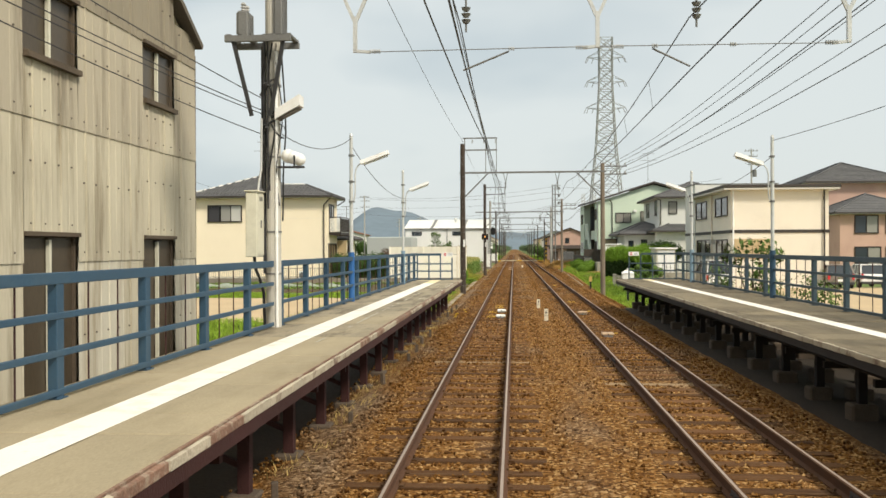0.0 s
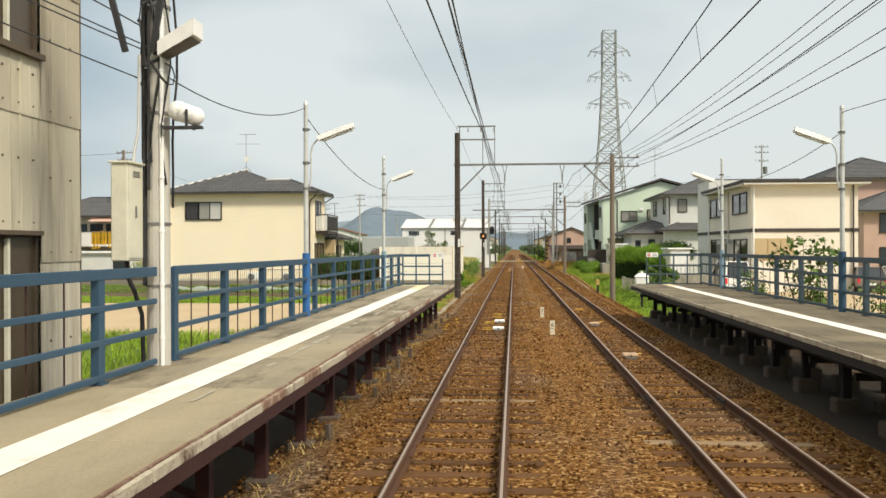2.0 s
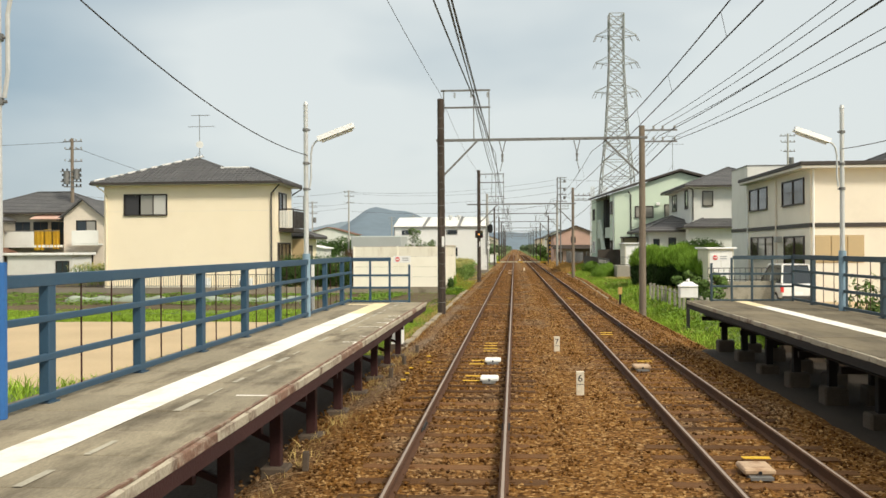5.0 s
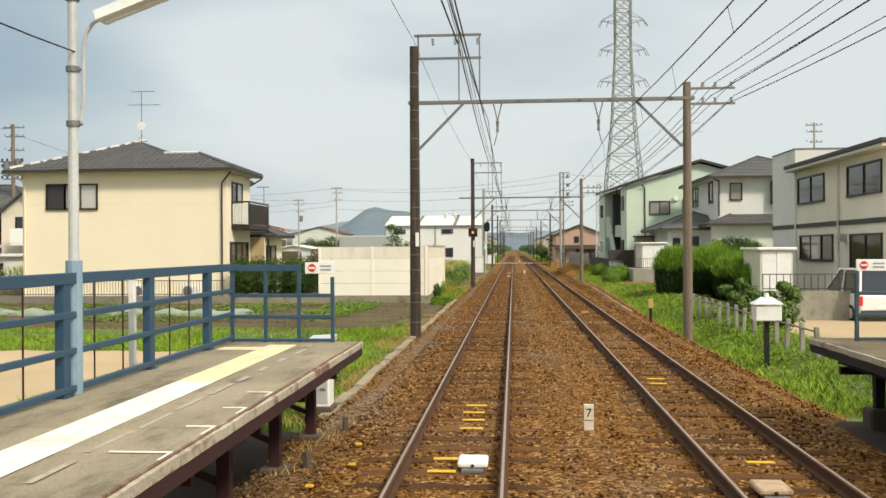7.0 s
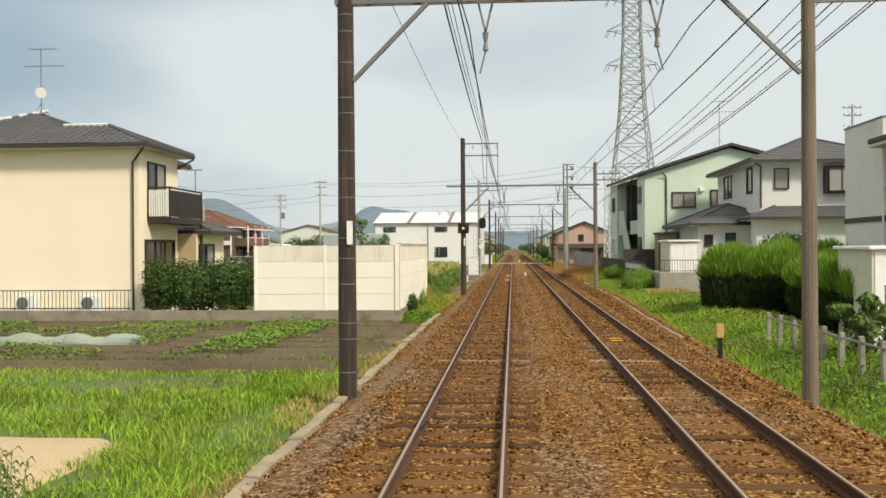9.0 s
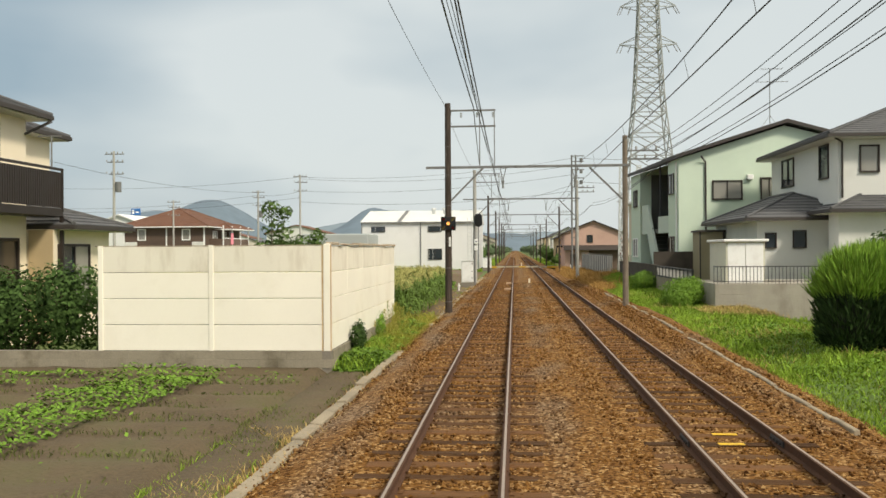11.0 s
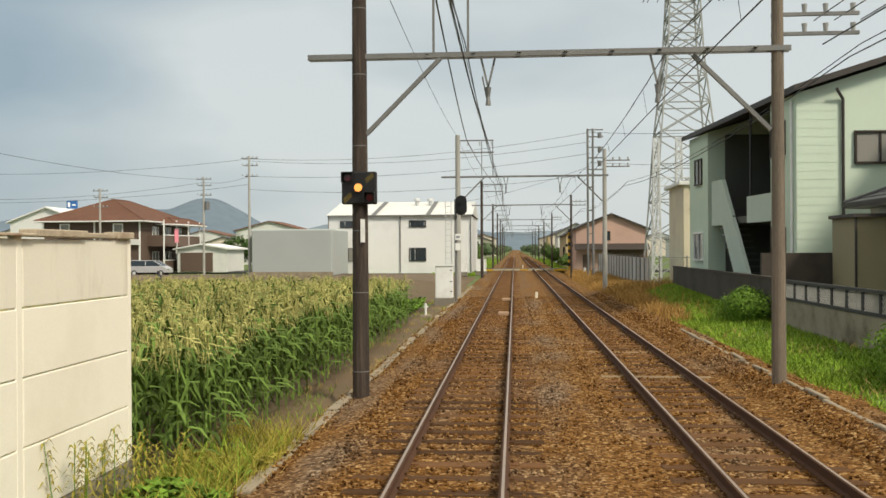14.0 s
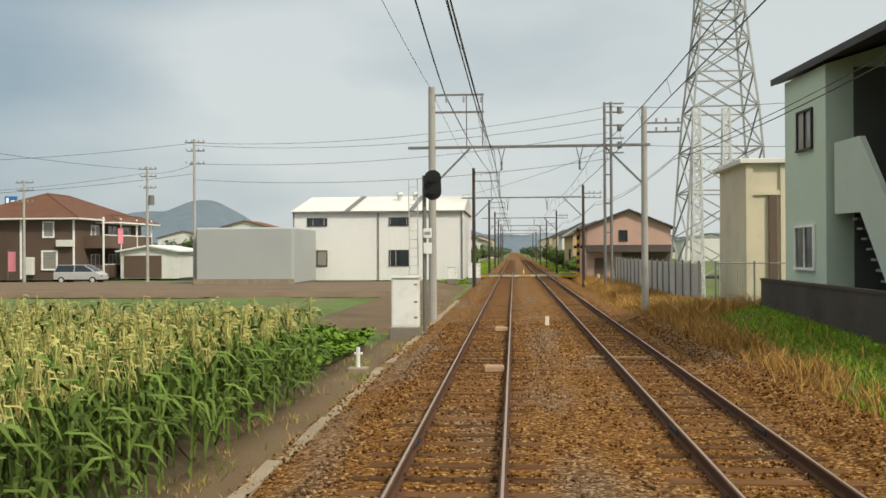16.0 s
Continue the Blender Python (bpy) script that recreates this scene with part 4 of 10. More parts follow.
beam(bm, (POLE_X, 0, 8.05), (7.9, 0, 8.05), 0.08, 0.08)
for k in range(20):
    x = -3.3 + 11.1 * k / 20
    beam(bm, (x, 0, 7.75), (x + 0.555, 0, 8.05), 0.04, 0.04)
part("crossbeam", bm, M_GALV, root)
for cx in (-1.93, 2.07, 6.06):
    bm = B()
    for q in (-0.66, 0.66):
        beam(bm, (cx + q, 0, 7.72), (cx, 0, 6.24), 0.055, 0.055)
    beam(bm, (cx, 0, 6.34), (cx, 0, 5.75), 0.065, 0.065)
    beam(bm, (cx, 0, 5.77), (cx + (0.25 if cx < 2.05 else -0.25), 0, 5.75), 0.045, 0.045)
    part("hanger", bm, M_GALV, root)
bm = B()
sweep_wire(bm, [(-1.93, 0, 5.75), (2.07, 0, 5.77), (6.06, 0, 5.75)], 0.008)
part("span_wire", bm, M_STEEL, root)
for x in (-1.68, -1.6, 0.62, 1.72, 1.82, 2.3, 2.4, 2.95, 5.7, 5.8, 4.2):
    bm = B()
    for k in range(3):
        rod(bm, (x + 0.035 * k, 0, 5.76), (x + 0.035 * k + 0.02, 0, 5.76), 0.04, 0.025, n=8)
    part("insulator", bm, M_INSUL, root)
for cx in (-0.08, 3.66):
    bm = B()
    rod(bm, (cx, 0, 7.72), (cx, 0, 6.45), 0.018, n=6)
    for k in range(3):
        rod(bm, (cx, 0, 6.45 - 0.1 * k), (cx, 0, 6.39 - 0.1 * k), 0.08, 0.045, n=10)
    rod(bm, (cx, 0, 6.2), (cx, 0, 6.05), 0.018, n=6)
    part("insulator_string", bm, M_STEEL, root)
    bm = B()
    rod(bm, (cx - 0.05 if cx < 1 else cx - 0.1, 0.02, 5.42), (cx + (0.7 if cx < 1 else -0.7), 0.02, 5.72), 0.016, n=6)
    part("steady_arm", bm, M_STEEL, root)


def run_of(anchors, drop):
    pts = []
    for i in range(len(anchors) - 1):
        q = sag(anchors[i], anchors[i + 1], drop)
        pts += q if i == 0 else q[1:]
    return pts


def wires():
    """Running wires over each track, feeders on the arms, and the lines along the right-hand poles."""
    ys = [-20] + PORTALS
    for name, x, z, drop, r in (("contact_wire", 0.0, 5.42, 0.0, 0.011), ("messenger_wire", -0.1, 6.2, 0.65, 0.011), ("contact_wire", 3.70, 5.42, 0.0, 0.011), ("messenger_wire", 3.62, 6.2, 0.45, 0.011)):
        bm = B()
        sweep_wire(bm, run_of([(x + 0.08 * (-1) ** i, y, z) for i, y in enumerate(ys)], drop), r)
        solo(name, bm, M_WIRE, "thin dark overhead wire above the rails", "overhead wire", group="overhead wires")
    for x, xm in ((0.0, -0.1), (3.70, 3.62)):
        bm = B()
        for i in range(len(PORTALS) - 4):
            a, b = PORTALS[i], PORTALS[i + 1]
            for k in range(1, 8):
                f = k / 8
                y = a + (b - a) * f
                rod(bm, (x + 0.08 * (1 - 2 * f) * (-1) ** (i + 1), y, 5.42), (xm + 0.08 * (1 - 2 * f) * (-1) ** (i + 1), y, 6.2 - (0.65 if x < 1 else 0.45) * 4 * f * (1 - f)), 0.005, n=4)
        tagged(solo("droppers", bm, M_WIRE, "thin droppers holding up the contact wire", "overhead wire"), kind="stuff")
    # the heavy feeder swings from arm to arm
    sway = {15.3: -0.35, 52.2: 0.25, 87.6: 0.15, 121.0: -0.75}
    for x, z, r, drop, k in ((-2.25, 8.6, 0.008, 0.3, 0.2), (-1.12, 8.4, 0.022, 0.25, 1.0), (-0.80, 8.35, 0.010, 0.25, 0.0), (-0.62, 8.0, 0.010, 0.25, 0.0)):
        bm = B()
        sweep_wire(bm, run_of([(x + k * sway.get(y, 0.0), y, z) for y in ys], drop), r)
        solo("feeder_cable", bm, M_WIRE, "dark feeder cable carried on the portal arms", "cable", group="feeder cables")
    for x, z, r, near in ((6.15, 7.2, 0.010, 1.0), (6.5, 7.2, 0.010, 1.0), (6.95, 7.2, 0.010, 1.15), (6.3, 6.78, 0.013, 1.1), (6.95, 6.78, 0.010, 1.5), (6.75, 6.55, 0.012, 2.1)):
        bm = B()
        far = ys if z < 7 and x > 6.5 else ys[:4]
        sweep_wire(bm, run_of([(x + (near if y < 18 else 0 if y < 70 else -0.2), y, z + (0.45 if y < 18 else 0 if y < 70 else -0.75)) for y in far], 0.4), r)
        solo("power_line", bm, M_WIRE, "black power line strung along the pole tops", "cable", group="power lines")


wires()

# ---- buildings ----
def win(parent, face, at, u0, u1, z0, z1, panes=2, trim=M_FRAME, pane_mat=M_DARK_GLASS, t=0.06, curtain=None, name="window"):
    """A window on a wall. face: 'S' looks to -y (u is x), 'W' looks to -x, 'E' to +x (u is y). at: where the wall's outside lies."""
    def bx(bm, ua, ub, da, db, za, zb):
        if face == "S":
            box(bm, ua, ub, at - db, at - da, za, zb)
        elif face == "W":
            box(bm, at - db, at - da, ua, ub, za, zb)
        else:
            box(bm, at + da, at + db, ua, ub, za, zb)
    bm = B()
    bx(bm, u0 - t, u1 + t, 0.002, 0.07, z1, z1 + t)
    bx(bm, u0 - t, u1 + t, 0.002, 0.10, z0 - t, z0)
    bx(bm, u0 - t, u0, 0.002, 0.07, z0, z1)
    bx(bm, u1, u1 + t, 0.002, 0.07, z0, z1)
    for k in range(1, panes):
        u = u0 + (u1 - u0) * k / panes
        bx(bm, u - 0.025, u + 0.025, 0.018, 0.06, z0, z1)
    w = part(name, bm, trim, parent)
    for k in range(panes):
        bm = B()
        ua, ub = u0 + (u1 - u0) * k / panes, u0 + (u1 - u0) * (k + 1) / panes
        d = 0.004 + 0.012 * (k % 2)
        bx(bm, ua + 0.002, ub - 0.002, d, d + 0.008, z0 + 0.002, z1 - 0.002)
        part("pane", bm, curtain if (curtain and k % 2) else pane_mat, w)
    return w


def hip_mesh(bm, x0, x1, y0, y1, z, slope, course=0.32, lift=0.035):
    """A hipped roof in overlapping courses over an eave rectangle."""
    w, d = x1 - x0, y1 - y0
    run = min(w, d) / 2
    n = max(3, int(run / course))
    for k in range(n):
        fa, fb = run * k / n, run * (k + 1) / n
        za, zb = z + slope * fa + lift, z + slope * fb
        zl = z + slope * fa
        a = [(x0 + fa, y0 + fa), (x1 - fa, y0 + fa), (x1 - fa, y1 - fa), (x0 + fa, y1 - fa)]
        b = [(x0 + fb, y0 + fb), (x1 - fb, y0 + fb), (x1 - fb, y1 - fb), (x0 + fb, y1 - fb)]
        for i in range(4):
            j = (i + 1) % 4
            va = bm.verts.new((*a[i], za)), bm.verts.new((*a[j], za))
            if (Vector(b[i]) - Vector(b[j])).length > 1e-4:
                vb = [bm.verts.new((*b[j], zb)), bm.verts.new((*b[i], zb))]
            else:
                vb = [bm.verts.new((*b[j], zb))]
            bm.faces.new([va[0], va[1], *vb])
            vl = bm.verts.new((*a[i], zl)), bm.verts.new((*a[j], zl))
            bm.faces.new([vl[0], vl[1], va[1], va[0]])
    bmesh.ops.remove_doubles(bm, verts=bm.verts, dist=0.0005)
    return run


def hip_roof(parent, x0, x1, y0, y1, z, slope, mat=M_ROOF, gutter=M_FASCIA, soffit=M_SOFFIT, hips=(0, 1, 2, 3), course=0.32, trim=True):
    bm = B()
    run = hip_mesh(bm, x0, x1, y0, y1, z, slope, course)
    r = part("roof", bm, mat, parent)
    bm = B()
    corners = (((x0, y0), (x0 + run, y0 + run)), ((x1, y0), (x1 - run, y0 + run)), ((x0, y1), (x0 + run, y1 - run)), ((x1, y1), (x1 - run, y1 - run)))
    for (xa, ya), (xb, yb) in [corners[h] for h in hips]:
        rod(bm, (xa, ya, z + 0.03), (xb, yb, z + slope * run + 0.03), 0.07, n=6)
    if not trim:
        part("ridge_cap", bm, mat, r)
        return r
    if x1 - x0 > y1 - y0:
        rod(bm, (x0 + run, (y0 + y1) / 2, z + slope * run + 0.03), (x1 - run, (y0 + y1) / 2, z + slope * run + 0.03), 0.09, n=6)
    else:
        rod(bm, ((x0 + x1) / 2, y0 + run, z + slope * run + 0.03), ((x0 + x1) / 2, y1 - run, z + slope * run + 0.03), 0.09, n=6)
    part("ridge_cap", bm, mat, r)
    bm = B()
    box(bm, x0 + 0.02, x1 - 0.02, y0 + 0.02, y1 - 0.02, z - 0.16, z - 0.012)
    part("soffit", bm, soffit, r)
    bm = B()
    for xa, xb, ya, yb in ((x0 - 0.06, x1 + 0.06, y0 - 0.07, y0 + 0.015), (x0 - 0.06, x1 + 0.06, y1 - 0.015, y1 + 0.07), (x0 - 0.07, x0 + 0.015, y0 + 0.02, y1 - 0.02), (x1 - 0.015, x1 + 0.07, y0 + 0.02, y1 - 0.02)):
        box(bm, xa, xb, ya, yb, z - 0.13, z + 0.0)
    part("gutter", bm, gutter, r)
    return r


def pipe(parent, pts, r=0.04, mat=M_FASCIA, name="downpipe"):
    bm = B()
    for a, b in zip(pts, pts[1:]):
        rod(bm, a, b, r, n=8)
    return part(name, bm, mat, parent)


def aerial(x, y, z, h, dish=True):
    root = thing("television_aerial", "thin metal television aerial on the roof ridge", "aerial", (x, y, z), group="roof aerials")
    bm = B()
    rod(bm, (0, 0, 0), (0, 0, h), 0.022, n=6)
    for dx in (-0.45, 0.45):
        rod(bm, (dx, 0, -0.15), (0, 0, 0.5), 0.012, n=5)
    part("mast", bm, M_STEEL, root)
    for z0, l in ((h, 1.0), (h - 0.75, 1.4)):
        bm = B()
        rod(bm, (-l * 0.55, 0, z0), (l * 0.75, 0.0, z0), 0.014, n=5)
        boom = part("antenna", bm, M_STEEL, root)
        for k in range(7):
            x1 = -l * 0.5 + l * 1.2 * k / 6
            bm = B(); rod(bm, (x1, -0.28, z0), (x1, 0.28, z0), 0.007, n=4)
            part("element", bm, M_STEEL, boom)
    if dish:
        bm = B()
        rod(bm, (0.05, -0.12, 0.95), (0.02, -0.05, 0.97), 0.24, 0.14, n=18)
        part("dish", bm, M_WHITE, root, "white satellite dish")
    return root


# corrugated two-storey shed beside the platform
def corrugated_building():
    root = thing("corrugated_building", "weathered two-storey building clad in stained corrugated sheets", "building", (-5.8, 0, 0))
    yN, yF, zt, top = 1.4, 18.5, 6.62, 11.1
    mid = (yN + yF) / 2
    bm = B()
    # gable wall towards the track, and the body behind it
    out = [(yN, -0.4), (yF, -0.4), (yF, zt), (mid, top), (yN, zt)]
    a = [bm.verts.new((-0.12, y, z)) for y, z in out]
    b = [bm.verts.new((-9.0, y, z)) for y, z in out]
    for i in range(5):
        j = (i + 1) % 5
        bm.faces.new((a[i], a[j], b[j], b[i]))
    bm.faces.new(a[::-1]); bm.faces.new(b)
    part("wall", bm, M_ASB, root)

    def roof_z(y):
        return zt + (top - zt) * (1 - abs(y - mid) / (yF - mid))
    # sheets in four tiers, each one ribbed, lapping over the one below
    pit = 0.86
    tiers = ((-0.3, 2.36), (2.30, 4.33), (4.27, 6.21), (6.15, 12.5))
    wins = [(11.83, 13.38), (15.83, 17.33)]
    rng = random.Random(2)
    bolts = B()
    # columns of sheets, broken at the window sides
    marks = sorted([yF, yN] + [e for w_ in wins for e in w_], reverse=True)
    cols = []
    for hi_, lo_ in zip(marks, marks[1:]):
        n_ = max(1, round((hi_ - lo_) / pit))
        cols += [(lo_ + (hi_ - lo_) * (k + 1) / n_, lo_ + (hi_ - lo_) * k / n_) for k in reversed(range(n_))]
    for yb, ya in cols:
        for ti, (z0, z1) in enumerate(tiers):
            zt_ = min(z1, roof_z((ya + yb) / 2) - 0.12)
            if zt_ <= z0 + 0.2:
                continue
            segs = [(z0, zt_)]
            for wa, wb in wins:
                if ya < wb - 0.1 and yb > wa + 0.1:
                    holes = ((0.3, 2.70), (5.08, 6.15))
                    cut = []
                    for s0, s1 in segs:
                        parts_ = [(s0, s1)]
                        for h0, h1 in holes:
                            parts_ = [q for p0, p1 in parts_ for q in ((p0, min(p1, h0)), (max(p0, h1), p1)) if q[1] - q[0] > 0.05]
                        cut += parts_
                    segs = cut
            for s0, s1 in segs:
                bm = B()
                prof = []
                for k in range(3):
                    u = ya + 0.004 + (yb - ya - 0.008) * k / 3
                    du = (yb - ya - 0.008) / 3
                    prof += [(u, 0.0), (u + du * 0.86, 0.0), (u + du * 0.90, 0.007 if k % 3 else 0.022), (u + du * 0.96, 0.007 if k % 3 else 0.022)]
                prof.append((yb - 0.004, 0.0))
                lo, hi = [], []
                for u, dx in prof:
                    lo.append(bm.verts.new((0.018 + dx, u, s0)))
                    hi.append(bm.verts.new((0.0 + dx, u, s1)))
                for k in range(len(prof) - 1):
                    bm.faces.new((lo[k], lo[k + 1], hi[k + 1], hi[k]))
                tl = [bm.verts.new((-0.004 + dx * 0.6, u, s0)) for u, dx in prof]
                for k in range(len(prof) - 1):
                    bm.faces.new((tl[k], tl[k + 1], lo[k + 1], lo[k]))
                part("sheet", bm, M_ASB_VARS[rng.choice(((3, 3, 0), (0, 0, 0, 3), (1, 1, 0, 1), (1, 2, 2))[ti])], root)
                for zb in (s0 + 0.14, (s0 + s1) / 2 + 0.17):
                    if s1 - s0 > 0.6:
                        for k in range(2):
                            u = ya + (yb - ya) * (k + 0.45) / 2
                            rod(bolts, (0.0, u, zb), (0.028, u, zb), 0.02, 0.012, n=6)
    tagged(part("bolts", bolts, M_ASB_DARK, root), kind="stuff")
    for wa, wb in wins:
        for h0, h1 in ((0.3, 2.70), (5.08, 6.15)):
            win(root, "E", -0.10, wa + 0.04, wb - 0.04, h0 + 0.1, h1 - 0.05, 2, M_RUSTFRAME, M_GLASS_BROWN, t=0.035)
            bm = B(); box(bm, -0.075, -0.02, (wa + wb) / 2 - 0.03, (wa + wb) / 2 + 0.03, h0 + 0.1, h1 - 0.08); part("mullion", bm, M_CREAM_BOX, root, "cream window mullion")
            bm = B()
            box(bm, -0.1, 0.06, wa, wb, h1 - 0.03, h1 + 0.03)
            part("window_head", bm, M_RUSTFRAME, root)
            bm = B()
            box(bm, -0.1, 0.09, wa, wb, h0 - 0.02, h0 + 0.06)
            part("window_sill", bm, M_RUSTFRAME, root)
    bm = B()
    for s, e in (((yF + 0.1, zt - 0.05), (mid, top + 0.05)), ((mid, top + 0.05), (yN - 0.18, zt - 0.05))):
        beam(bm, (0.05, s[0], s[1] + 0.05), (0.05, e[0], e[1] + 0.05), 0.2, 0.11)
        beam(bm, (-4.5, s[0], s[1] + 0.06), (-4.5, e[0], e[1] + 0.06), 9.2, 0.08)
    part("roof", bm, M_ASB_DARK, root)
    bm = B()
    rod(bm, (0.0, yF + 0.005, -0.3), (0.0, yF + 0.005, zt - 0.2), 0.022, n=8)
    part("corner_trim", bm, M_ASB_DARK, root)


M_ASB_VARS = [material("corrugated_sheet_" + k, c, 0.9, var=0.10, scale=1.4, fine=30, bump=0.12, stretch=(3.0, 3.0, 0.25), stain=s, stain_amt=0.9, stain_scale=0.9, obj_var=0.35)
              for k, c, s in (("pale", (0.53, 0.485, 0.375), (0.19, 0.15, 0.095)), ("grey", (0.43, 0.385, 0.30), (0.125, 0.10, 0.066)), ("dirty", (0.28, 0.245, 0.185), (0.085, 0.068, 0.05)), ("white", (0.60, 0.565, 0.465), (0.30, 0.25, 0.17)))]
M_RUSTFRAME = material("rusty_window_trim", (0.10, 0.075, 0.052), 0.8, var=0.3, scale=6, fine=40, bump=0.2)
M_GLASS_BROWN = material("dusty_brown_glass", (0.075, 0.058, 0.04), 0.35, var=0.25, scale=5, fine=20, bump=0.02, stretch=(2, 2, 0.5), spec=0.3)
corrugated_building()


M_GLASS_DIM = glass("brown_tinted_glass", (0.075, 0.06, 0.045))


M_SHUTTER = material("dark_storm_shutter", (0.06, 0.058, 0.065), 0.5, metal=0.3, var=0.12, scale=4, fine=30, bump=0.1, stretch=(1, 1, 8))
M_GLASS_PALE = glass("pale_curtained_glass", (0.55, 0.54, 0.50))
M_MORTAR = material("roof_mortar", (0.62, 0.62, 0.60), 0.9, var=0.2, scale=6, fine=40, bump=0.3)


# cream house with hipped roofs
def cream_house():
    root = thing("cream_house", "cream rendered two-storey house with grey hipped roof and side balcony", "house")
    z0, ze = -0.3, 6.62
    bm = B()
    prism(bm, [(-24.7, 71.7), (-13.9, 71.7), (-13.9, 75.9), (-15.8, 75.9), (-15.8, 81.0), (-24.7, 81.0)], z0, ze - 0.1)
    part("wall", bm, M_CREAM, root)
    bm = B()
    box(bm, -24.703, -13.897, 71.696, 71.70, 4.86, 4.88)
    box(bm, -24.72, -13.88, 71.65, 71.70, z0, 0.25)
    part("band", bm, M_BEIGE, root)
    step = 5.0 / 15
    main = hip_roof(root, -25.3, -15.3, 71.1, 81.5, ze, 0.385, hips=(0, 2, 3), course=step)
    hip_roof(root, -22.5, -13.35, 71.1, 71.1 + 16 * step, ze + 0.004, 0.385, hips=(1, 3), course=step, trim=False)
    bm = B()
    box(bm, -15.28, -13.37, 71.12, 76.4, ze - 0.16, ze - 0.012)
    part("soffit", bm, M_SOFFIT, main)
    bm = B()
    box(bm, -15.235, -13.29, 71.03, 71.115, ze - 0.13, ze)
    box(bm, -13.365, -13.28, 71.12, 76.42, ze - 0.13, ze)
    part("gutter", bm, M_FASCIA, main)
    # tile rolls up the front slope, and the pale mortar of the worn hip
    for k in range(40):
        bm = B()
        x = -25.15 + 0.3 * k
        up = max(min(5.0, x + 25.3, -15.3 - x), min(8 * step, x + 22.5, -13.35 - x))
        if up > 0.3:
            rod(bm, (x, 71.1, ze + 0.035), (x, 71.1 + up, ze + 0.035 + 0.385 * up), 0.032, n=5)
            part("tile_roll", bm, M_ROOF, main)
    rng = random.Random(6)
    f = 0.15
    while f < 4.9:
        g = f + rng.uniform(0.15, 0.55)
        bm = B()
        rod(bm, (-25.3 + f, 71.1 + f, ze + 0.385 * f + 0.06), (-25.3 + g, 71.1 + g, ze + 0.385 * g + 0.06), 0.075, n=6)
        part("mortar_cap", bm, M_MORTAR, main, "pale crumbling mortar on the hip")
        f = g + rng.uniform(0.02, 0.3)
    bm = B()
    rod(bm, (-17.95, 71.1 + 8 * step, ze + 0.385 * 8 * step + 0.05), (-16.1, 71.1 + 8 * step, ze + 0.385 * 8 * step + 0.05), 0.07, n=6)
    part("mortar_cap", bm, M_MORTAR, main)
    # single-storey wing behind
    bm = B()
    box(bm, -22, -13.1, 76.0, 79.8, z0, 3.25)
    part("wing_wall", bm, M_CREAM, root)
    bm = B()
    box(bm, -13.88, -13.12, 75.97, 75.998, z0, 3.15)
    part("porch_panel", bm, M_TAN, root, "tan porch panel")
    hip_roof(root, -22.6, -12.5, 76.05, 80.4, 3.3, 0.33)
    win(root, "S", 71.7, -23.35, -22.45, 4.68, 5.86, 1, M_FRAME, M_SHUTTER, 0.08)
    win(root, "S", 71.7, -22.37, -20.75, 4.68, 5.86, 2, M_FRAME, M_GLASS_GREY, 0.08, M_GLASS_PALE)
    win(root, "E", -13.9, 72.6, 74.3, 3.95, 5.95, 2, M_FRAME, M_DARK_GLASS, 0.08, M_GLASS_GREY)
    win(root, "E", -13.9, 72.3, 75.3, 0.3, 2.8, 3, M_FRAME, M_GLASS_DIM, 0.1)
    win(root, "E", -13.1, 76.3, 78.2, 0.9, 2.65, 2, M_FRAME, M_DARK_GLASS, 0.08, M_GLASS_GREY)
    pipe(root, [(-14.12, 71.62, 0), (-14.12, 71.62, 5.9), (-13.5, 71.2, 6.45)], 0.045)
    pipe(root, [(-24.55, 71.62, 0), (-24.55, 71.62, 6.0), (-25.0, 71.2, 6.45)], 0.04, M_CREAM)
    pipe(root, [(-13.82, 75.7, 6.0), (-13.3, 76.3, 6.45)], 0.045)
    # balcony
    bal = thing("balcony", "", "")
    bal.parent = root
    bm = B()
    box(bm, -13.9, -12.95, 72.5, 76.3, 3.55, 3.79, 0.01)
    box(bm, -12.99, -12.95, 72.5, 76.3, 4.93, 5.01)
    box(bm, -13.9, -12.95, 72.5, 72.54, 4.93, 5.01)
    for x, y in ((-12.97, 72.52), (-12.97, 76.28), (-13.88, 72.52)):
        box(bm, x - 0.03, x + 0.03, y - 0.03, y + 0.03, 3.7, 5.0)
    box(bm, -13.02, -12.92, 76.2, 76.3, -0.3, 3.55)
    part("balcony_deck", bm, M_FRAME, bal)
    bm = B(); box(bm, -0.035, 0.035, -0.01, 0.01, 3.82, 4.88)
    pale_slat = mesh_of("slat", bm, M_WALLWHITE)
    for k in range(9):
        piece("slat", pale_slat, bal, (-13.795 + 0.095 * k, 72.52, 0))
    bm = B(); box(bm, -0.01, 0.01, -0.045, 0.045, 3.82, 4.88)
    dark_slat = mesh_of("slat", bm, M_FRAME)
    for k in range(30):
        piece("slat", dark_slat, bal, (-12.97, 72.665 + 0.122 * k, 0))
    bm = B()
    rod(bm, (-13.1, 75.9, 5.0), (-13.1, 75.9, 5.95), 0.025, n=6)
    beam(bm, (-13.5, 75.9, 5.95), (-12.8, 75.9, 5.95), 0.05, 0.04)
    part("drying_pole", bm, M_STEEL, bal)
    bal["label"] = "dark slatted first-floor balcony"
